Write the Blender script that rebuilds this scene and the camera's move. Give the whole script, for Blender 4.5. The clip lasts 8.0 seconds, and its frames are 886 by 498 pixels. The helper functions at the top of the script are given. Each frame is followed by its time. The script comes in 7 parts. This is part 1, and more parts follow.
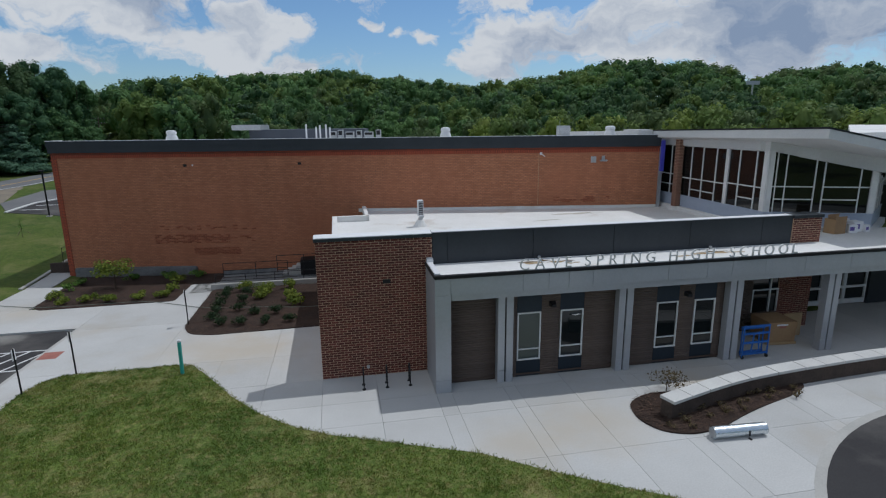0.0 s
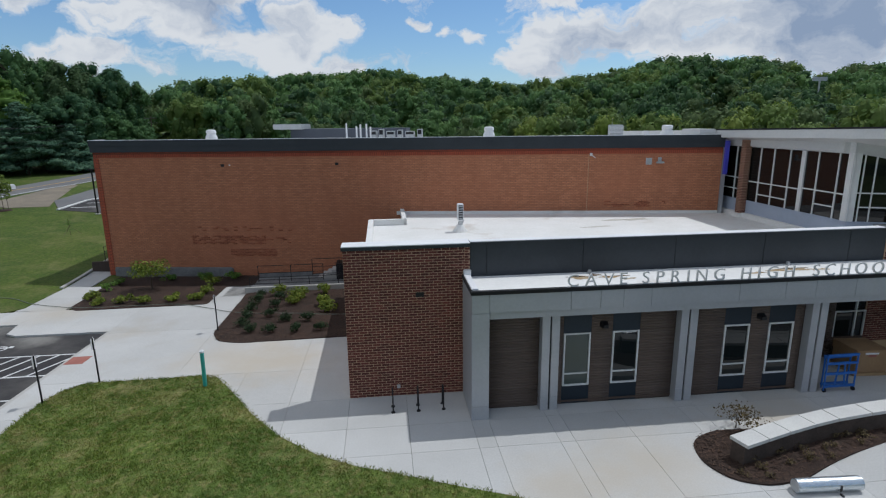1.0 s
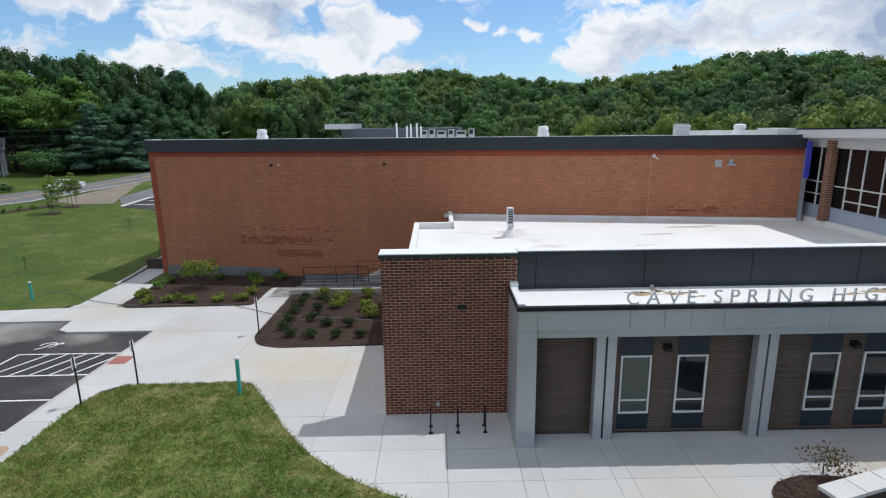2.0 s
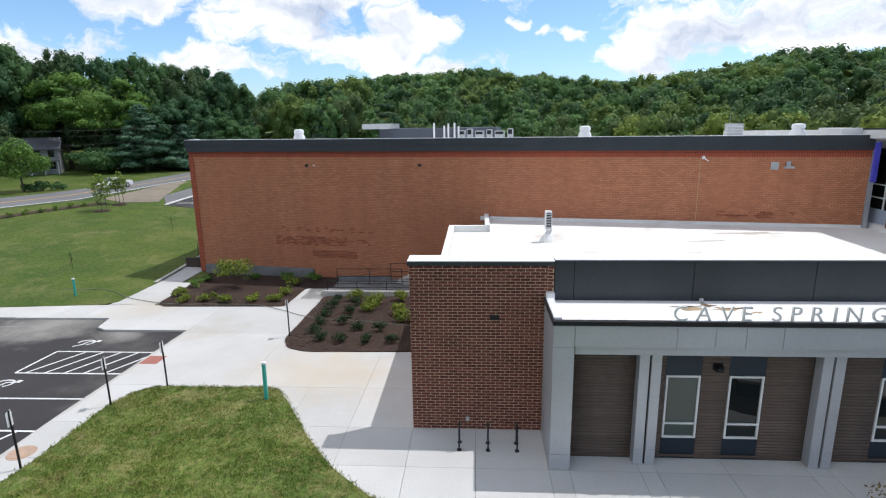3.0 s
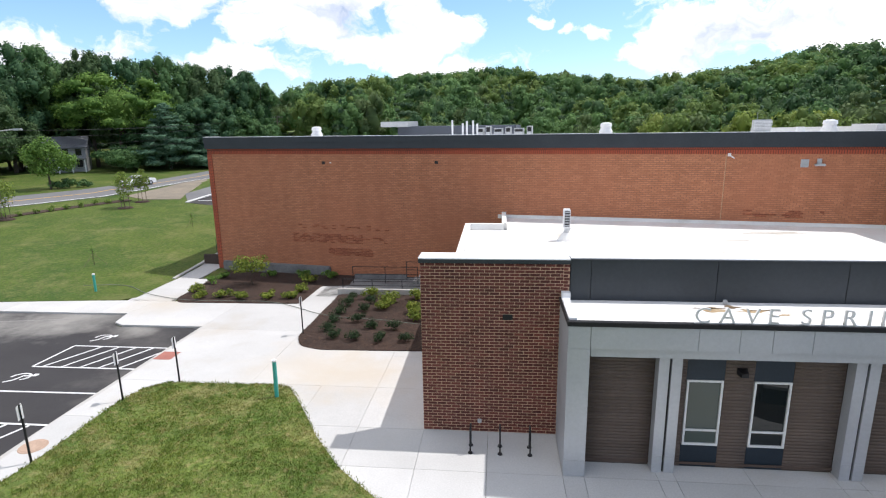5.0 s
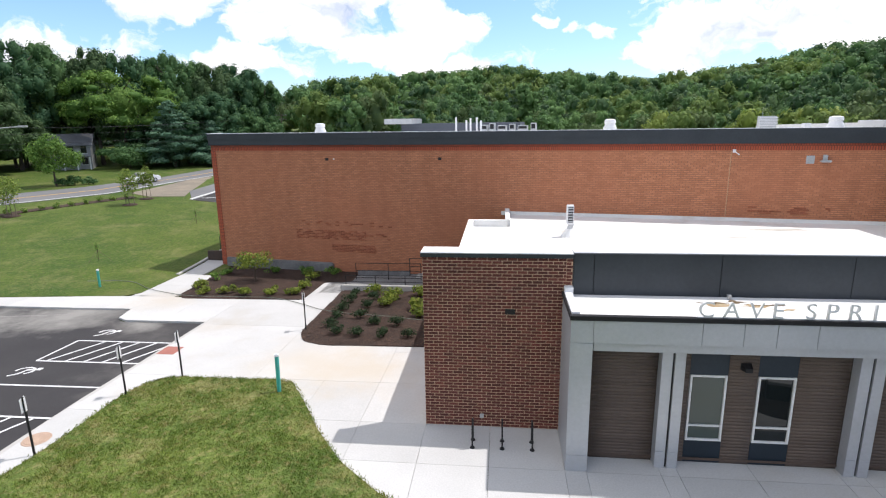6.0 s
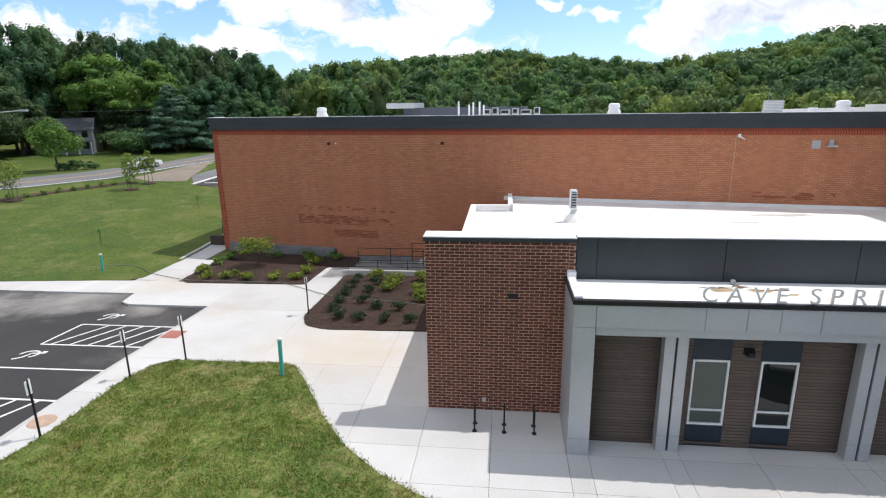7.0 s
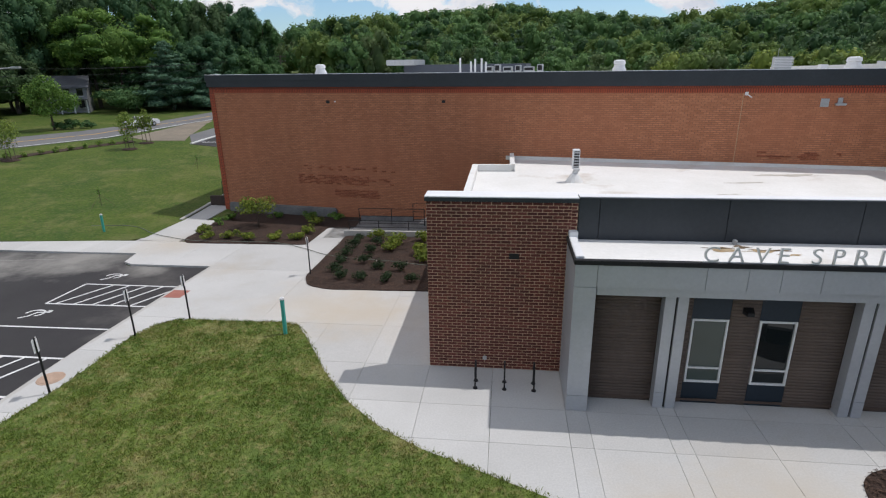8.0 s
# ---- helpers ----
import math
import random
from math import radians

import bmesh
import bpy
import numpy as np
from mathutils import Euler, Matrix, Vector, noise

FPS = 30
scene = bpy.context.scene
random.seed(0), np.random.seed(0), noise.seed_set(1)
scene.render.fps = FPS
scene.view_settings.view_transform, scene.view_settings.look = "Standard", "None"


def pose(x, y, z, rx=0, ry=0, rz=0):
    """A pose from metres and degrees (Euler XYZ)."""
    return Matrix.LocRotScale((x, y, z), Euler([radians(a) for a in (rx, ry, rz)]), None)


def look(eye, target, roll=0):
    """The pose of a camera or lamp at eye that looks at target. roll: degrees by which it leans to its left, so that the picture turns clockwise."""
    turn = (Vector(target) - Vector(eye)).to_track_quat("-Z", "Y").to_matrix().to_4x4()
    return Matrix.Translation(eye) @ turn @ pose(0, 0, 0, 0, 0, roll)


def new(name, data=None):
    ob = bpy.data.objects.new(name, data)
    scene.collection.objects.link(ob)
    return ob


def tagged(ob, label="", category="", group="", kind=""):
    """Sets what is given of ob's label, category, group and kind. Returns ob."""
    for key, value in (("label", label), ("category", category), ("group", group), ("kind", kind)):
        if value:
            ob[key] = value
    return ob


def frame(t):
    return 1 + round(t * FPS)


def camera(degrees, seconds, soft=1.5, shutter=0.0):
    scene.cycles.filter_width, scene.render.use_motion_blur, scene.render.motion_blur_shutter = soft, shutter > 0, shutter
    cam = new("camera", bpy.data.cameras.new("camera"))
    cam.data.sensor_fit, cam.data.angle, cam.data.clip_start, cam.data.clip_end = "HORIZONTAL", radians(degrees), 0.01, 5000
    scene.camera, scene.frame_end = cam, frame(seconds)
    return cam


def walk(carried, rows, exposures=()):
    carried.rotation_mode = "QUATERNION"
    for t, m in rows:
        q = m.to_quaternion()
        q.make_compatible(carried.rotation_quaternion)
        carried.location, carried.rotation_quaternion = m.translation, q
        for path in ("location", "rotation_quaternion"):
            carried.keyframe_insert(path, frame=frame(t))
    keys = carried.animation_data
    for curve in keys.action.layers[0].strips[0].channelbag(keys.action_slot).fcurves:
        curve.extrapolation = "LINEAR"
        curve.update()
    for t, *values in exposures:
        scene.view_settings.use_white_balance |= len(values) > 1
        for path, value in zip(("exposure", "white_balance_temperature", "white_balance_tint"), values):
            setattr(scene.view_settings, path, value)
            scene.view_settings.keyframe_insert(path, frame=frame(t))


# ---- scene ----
cam = camera(77.9, 8.0, soft=1.2)
METRES, EYE, TILT, LEAN, TURN = 6.0, 11.2, 0.0, 0.0, -10.8
ROWS = [
    (0.0, 0.0, 0.0, 0.0, -0.13, -13.08, 0.58),
    (0.5, 0.0105, 0.1962, -0.0013, 2.0, -13.1, 0.59),
    (1.0, 0.028, 0.3696, -0.0054, 4.5, -13.1, 0.64),
    (1.5, 0.0439, 0.5225, -0.0124, 7.16, -13.09, 0.7),
    (2.0, 0.051, 0.6545, -0.014, 10.12, -13.04, 0.74),
    (3.5, 0.0635, 0.8801, -0.011, 15.26, -13.01, 0.84),
    (4.0, 0.073, 0.9028, -0.0194, 15.75, -13.0, 0.86),
    (4.5, 0.0777, 0.9182, -0.0314, 16.12, -13.02, 0.87),
    (6.0, 0.0898, 0.9289, -0.0737, 16.85, -13.15, 0.85),
    (6.5, 0.0878, 0.9334, -0.0812, 16.98, -13.7, 0.82),
    (7.0, 0.0843, 0.9359, -0.0854, 17.09, -14.62, 0.8),
    (7.5, 0.0822, 0.9399, -0.0881, 17.17, -16.62, 0.81),
    (8.0, 0.0797, 0.9409, -0.0912, 17.19, -18.72, 0.79),
]
EXPOSURES = [(0.0, -0.83, 5880, 9), (0.5, -0.78, 5900, 9), (1.0, -0.63, 5960, 9), (1.5, -0.45, 6020, 9), (2.0, -0.25, 6090, 10), (3.5, 0.15, 6230, 12), (4.5, 0.28, 6300, 13), (6.0, 0.36, 6380, 14), (6.5, 0.32, 6380, 14), (7.0, 0.21, 6380, 13), (7.5, -0.14, 6340, 13), (8.0, -0.33, 6320, 13)]
walk(cam, [(t, pose(0, 0, EYE, TILT, LEAN, TURN) @ pose(METRES * x, METRES * y, METRES * z, 90 + pitch, roll, yaw)) for t, x, y, z, yaw, pitch, roll in ROWS], EXPOSURES)

# ---- world, sun ----
world = bpy.data.worlds.new("world")
scene.world = world
world.use_nodes = True
SUN_DIR = Vector((0.474, 0.22, 1.0)).normalized()


# Cloud masses over the skyline: bearing, height, half width and half height in degrees, weight.
CLOUDS = [(-17, 10.5, 9, 3.4, 1.0), (-9, 7.6, 7, 2.8, 1.0), (-4.5, 5.4, 6, 1.6, 0.9), (-24, 5.6, 6, 1.5, 0.8), (-40, 6.0, 7, 2.2, 0.9), (-32, 11.5, 8, 2.4, 0.9),
          (4.5, 9.3, 1.7, 0.7, 0.75), (8.8, 8.2, 2.0, 0.85, 0.75), (2.8, 6.0, 3.4, 0.9, 0.65), (16, 5.4, 5, 1.6, 0.95), (21, 7.2, 6, 2.2, 1.0), (29, 8.0, 9, 3.4, 1.0), (40, 8.0, 12, 4.5, 1.1), (17, 11.6, 4, 1.2, 0.8), (54, 8.0, 10, 4, 1.0)]


def build_world():
    nt = world.node_tree
    nt.nodes.clear()
    N, K = nt.nodes.new, nt.links.new

    def calc(op, a, b=None, c=None, clamp=False):
        n = N("ShaderNodeMath")
        n.operation, n.use_clamp = op, clamp
        for i, v in enumerate((a, b, c)):
            if v is None:
                continue
            if isinstance(v, (int, float)):
                n.inputs[i].default_value = v
            else:
                K(v, n.inputs[i])
        return n.outputs[0]

    out, bg = N("ShaderNodeOutputWorld"), N("ShaderNodeBackground")
    sky = N("ShaderNodeTexSky")
    sky.sky_type, sky.sun_disc = "NISHITA", False
    sky.sun_elevation, sky.sun_rotation = radians(62.4), radians(65)
    sky.air_density, sky.dust_density, sky.ozone_density = 1.0, 0.5, 2.0
    sep = N("ShaderNodeSeparateXYZ")
    K(N("ShaderNodeTexCoord").outputs["Generated"], sep.inputs[0])
    u = calc("MULTIPLY", calc("ARCTAN2", sep.outputs["X"], sep.outputs["Y"]), 57.296)
    v = calc("MULTIPLY", calc("ARCSINE", sep.outputs["Z"]), 57.296)
    warp = N("ShaderNodeTexNoise")
    warp.inputs["Scale"].default_value, warp.inputs["Detail"].default_value = 16.0, 8.0
    K(sep.inputs[0].links[0].from_socket, warp.inputs["Vector"])
    wc = N("ShaderNodeSeparateColor")
    K(warp.outputs["Color"], wc.inputs[0])
    u = calc("ADD", u, calc("MULTIPLY_ADD", wc.outputs[0], 11.0, -5.5))
    v = calc("ADD", v, calc("MULTIPLY_ADD", wc.outputs[1], 4.4, -2.2))
    com = N("ShaderNodeCombineXYZ")
    K(calc("MULTIPLY", u, 0.075), com.inputs["X"])
    K(calc("MULTIPLY", v, 0.15), com.inputs["Y"])

    def fbm(scale, detail, rough, off):
        mp = N("ShaderNodeMapping")
        mp.inputs["Location"].default_value = (off, off * 0.7, off * 0.3)
        K(com.outputs[0], mp.inputs["Vector"])
        n = N("ShaderNodeTexNoise")
        n.inputs["Scale"].default_value, n.inputs["Detail"].default_value, n.inputs["Roughness"].default_value = scale, detail, rough
        K(mp.outputs[0], n.inputs["Vector"])
        return n.outputs["Fac"]

    edge, soft, shade_n = fbm(1.9, 9.0, 0.62, 3.0), fbm(0.55, 4.0, 0.5, 9.0), fbm(1.5, 8.0, 0.6, 21.0)
    mass = None
    for cu, cv, ru, rv, w in CLOUDS:
        du = calc("POWER", calc("ABSOLUTE", calc("DIVIDE", calc("SUBTRACT", u, float(cu)), float(ru) * 1.3)), 2.0)
        dv = calc("POWER", calc("ABSOLUTE", calc("DIVIDE", calc("SUBTRACT", v, float(cv)), float(rv) * 1.3)), 2.0)
        m = calc("MULTIPLY", calc("SUBTRACT", 1.0, calc("ADD", du, dv), clamp=True), w)
        mass = m if mass is None else calc("MAXIMUM", mass, m)
    # Overhead cloud out of view, thickened to brighten the shaded fronts.
    high = calc("MULTIPLY", calc("MULTIPLY_ADD", v, 0.16, -2.0, clamp=True), calc("MULTIPLY_ADD", soft, 4.0, -0.8, clamp=True))
    round_sky = calc("MULTIPLY", calc("MULTIPLY_ADD", calc("ABSOLUTE", u), 0.08, -4.8, clamp=True), calc("MULTIPLY_ADD", soft, 4.0, -1.6, clamp=True))
    mass = calc("MAXIMUM", calc("MAXIMUM", mass, high), round_sky)
    dens = calc("ADD", mass, calc("MULTIPLY_ADD", edge, 3.0, -1.62))
    cover = ramp(N, K, dens, 0.12, 0.54)
    thick = calc("ADD", calc("MULTIPLY", mass, 0.25), calc("MULTIPLY_ADD", shade_n, 1.9, -0.75))
    grey_side = calc("MULTIPLY_ADD", u, 0.05, -1.55, clamp=True)
    thick = calc("ADD", thick, calc("MULTIPLY", grey_side, 0.5))
    cloud = ramp(N, K, thick, 0.30, 0.92, CLOUD_LIT, CLOUD_GREY)
    blue = mixc(N, K, 1.0, sky.outputs[0], SKY_TINT, "MULTIPLY")
    K(mixc(N, K, cover, blue, cloud), bg.inputs["Color"])
    bg.inputs["Strength"].default_value = 0.15
    K(bg.outputs[0], out.inputs[0])


CLOUD_LIT, CLOUD_GREY, SKY_TINT = (7.3, 7.25, 7.15), (2.75, 3.4, 4.5), (0.80, 0.94, 1.05)


def ramp(N, K, fac, p0, p1, c0=(0, 0, 0), c1=(1, 1, 1)):
    r = N("ShaderNodeValToRGB")
    e = r.color_ramp.elements
    e[0].position, e[1].position = p0, p1
    e[0].color, e[1].color = (*c0, 1), (*c1, 1)
    K(fac, r.inputs[0])
    return r.outputs[0]


def mixc(N, K, fac, a, b, mode="MIX"):
    m = N("ShaderNodeMix")
    m.data_type, m.blend_type = "RGBA", mode
    for v, k in ((fac, "Factor"), (a, "A"), (b, "B")):
        if isinstance(v, (int, float)):
            m.inputs[k].default_value = v
        elif isinstance(v, tuple):
            m.inputs[k].default_value = (*v, 1)
        else:
            K(v, m.inputs[k])
    return m.outputs["Result"]


build_world()
sun = new("sun", bpy.data.lights.new("sun", "SUN"))
sun.data.energy, sun.data.angle, sun.data.color = 3.25, radians(0.6), (1.0, 0.965, 0.91)
sun.matrix_world = look(SUN_DIR * 60, (0, 0, 0))


# ---- materials ----
def nodes_of(name):
    m = bpy.data.materials.new(name)
    m.use_nodes = True
    nt = m.node_tree
    return m, nt, nt.nodes.new, nt.links.new, nt.nodes["Principled BSDF"]


def noise_node(N, K, vec, scale, detail=5.0, rough=0.6):
    n = N("ShaderNodeTexNoise")
    n.inputs["Scale"].default_value, n.inputs["Detail"].default_value, n.inputs["Roughness"].default_value = scale, detail, rough
    K(vec, n.inputs["Vector"])
    return n.outputs["Fac"]


def bump_to(N, K, bsdf, height, strength, dist):
    b = N("ShaderNodeBump")
    b.inputs["Strength"].default_value, b.inputs["Distance"].default_value = strength, dist
    K(height, b.inputs["Height"])
    K(b.outputs[0], bsdf.inputs["Normal"])


def surface(name, c1, c2, scale=0.6, fine=14.0, rough=0.8, metal=0.0, bump=0.3, dist=0.01, grain=0.25, rnd=0.0, island=0.0, spec=0.4, stain=None, stain_scale=0.25, stain_at=(0.55, 0.75)):
    """Two tones at a large scale, grain at a fine one, and bump; rnd and island vary it from piece to piece."""
    m, nt, N, K, b = nodes_of(name)
    vec = N("ShaderNodeTexCoord").outputs["Object"]
    col = mixc(N, K, ramp(N, K, noise_node(N, K, vec, scale), 0.35, 0.65), c1, c2)
    fineo = noise_node(N, K, vec, fine, 4.0, 0.7)
    g = ramp(N, K, fineo, 0.3, 0.7, (1 - grain,) * 3, (1 + grain * 0.6,) * 3)
    col = mixc(N, K, 1.0, col, g, "MULTIPLY")
    if stain:
        col = mixc(N, K, ramp(N, K, noise_node(N, K, vec, stain_scale, 6.0, 0.65), *stain_at), col, stain)
    if rnd or island:
        src = N("ShaderNodeObjectInfo").outputs["Random"] if rnd else N("ShaderNodeNewGeometry").outputs["Random Per Island"]
        k = rnd or island
        col = mixc(N, K, 1.0, col, ramp(N, K, src, 0.0, 1.0, (1 - k,) * 3, (1 + k,) * 3), "MULTIPLY")
    K(col, b.inputs["Base Color"])
    b.inputs["Roughness"].default_value, b.inputs["Metallic"].default_value = rough, metal
    b.inputs["Specular IOR Level"].default_value = spec
    if bump:
        bump_to(N, K, b, fineo, bump, dist)
    return m


def brick_texture(name, c1, c2, mortar, bw, bh, gap, stain):
    """Running bond on a wall whose local x runs along it and z upwards."""
    m, nt, N, K, b = nodes_of(name)
    tc = N("ShaderNodeTexCoord").outputs["Object"]
    sep, com = N("ShaderNodeSeparateXYZ"), N("ShaderNodeCombineXYZ")
    K(tc, sep.inputs[0])
    along = N("ShaderNodeMath")
    along.operation = "ADD"
    K(sep.outputs["X"], along.inputs[0])
    K(sep.outputs["Y"], along.inputs[1])
    K(along.outputs[0], com.inputs["X"])
    K(sep.outputs["Z"], com.inputs["Y"])
    t = N("ShaderNodeTexBrick")
    t.inputs["Scale"].default_value, t.inputs["Brick Width"].default_value, t.inputs["Row Height"].default_value = 1.0, bw, bh
    t.inputs["Mortar Size"].default_value, t.inputs["Mortar Smooth"].default_value = gap, 0.1
    t.inputs["Color1"].default_value, t.inputs["Color2"].default_value, t.inputs["Mortar"].default_value = (*c1, 1), (*c2, 1), (*mortar, 1)
    K(com.outputs[0], t.inputs["Vector"])
    big = noise_node(N, K, tc, 0.16, 5.0, 0.6)
    col = mixc(N, K, ramp(N, K, big, 0.42, 0.68, (0, 0, 0), (0.6, 0.6, 0.6)), t.outputs["Color"], stain)
    mp = N("ShaderNodeMapping")
    mp.inputs["Scale"].default_value = (1.2, 1.2, 0.12)
    K(tc, mp.inputs["Vector"])
    streak = ramp(N, K, noise_node(N, K, mp.outputs[0], 0.9, 5.0, 0.6), 0.35, 0.7, (0.93, 0.93, 0.93), (1.05, 1.05, 1.05))
    col = mixc(N, K, 1.0, col, streak, "MULTIPLY")
    fine = ramp(N, K, noise_node(N, K, tc, 7.0, 4.0, 0.7), 0.3, 0.7, (0.92, 0.92, 0.92), (1.06, 1.06, 1.06))
    col = mixc(N, K, 1.0, col, fine, "MULTIPLY")
    K(col, b.inputs["Base Color"])
    b.inputs["Roughness"].default_value = 0.9
    inv = N("ShaderNodeMath")
    inv.operation = "SUBTRACT"
    inv.inputs[0].default_value = 1.0
    K(t.outputs["Fac"], inv.inputs[1])
    bump_to(N, K, b, inv.outputs[0], 0.12, 0.006)
    return m


def glass(name, tint, rough=0.02):
    m, nt, N, K, b = nodes_of(name)
    b.inputs["Base Color"].default_value = (*tint, 1)
    b.inputs["Roughness"].default_value, b.inputs["Metallic"].default_value = rough, 0.0
    b.inputs["Specular IOR Level"].default_value = 0.5
    vec = N("ShaderNodeTexCoord").outputs["Object"]
    bump_to(N, K, b, noise_node(N, K, vec, 0.8, 2.0), 0.05, 0.02)
    return m


def leaf_material(name, dark, mid, light, tree_scale):
    m, nt, N, K, b = nodes_of(name)
    tc = N("ShaderNodeTexCoord").outputs["Object"]
    col = mixc(N, K, ramp(N, K, noise_node(N, K, tc, tree_scale, 3.0), 0.35, 0.65), dark, mid)
    isl = N("ShaderNodeNewGeometry").outputs["Random Per Island"]
    col = mixc(N, K, ramp(N, K, isl, 0.45, 1.0), col, light)
    K(col, b.inputs["Base Color"])
    b.inputs["Roughness"].default_value = 0.7
    b.inputs["Specular IOR Level"].default_value = 0.25
    tr = N("ShaderNodeBsdfTranslucent")
    K(col, tr.inputs["Color"])
    mx = N("ShaderNodeMixShader")
    mx.inputs[0].default_value = 0.32
    K(b.outputs[0], mx.inputs[1])
    K(tr.outputs[0], mx.inputs[2])
    K(mx.outputs[0], nt.nodes["Material Output"].inputs["Surface"])
    return m


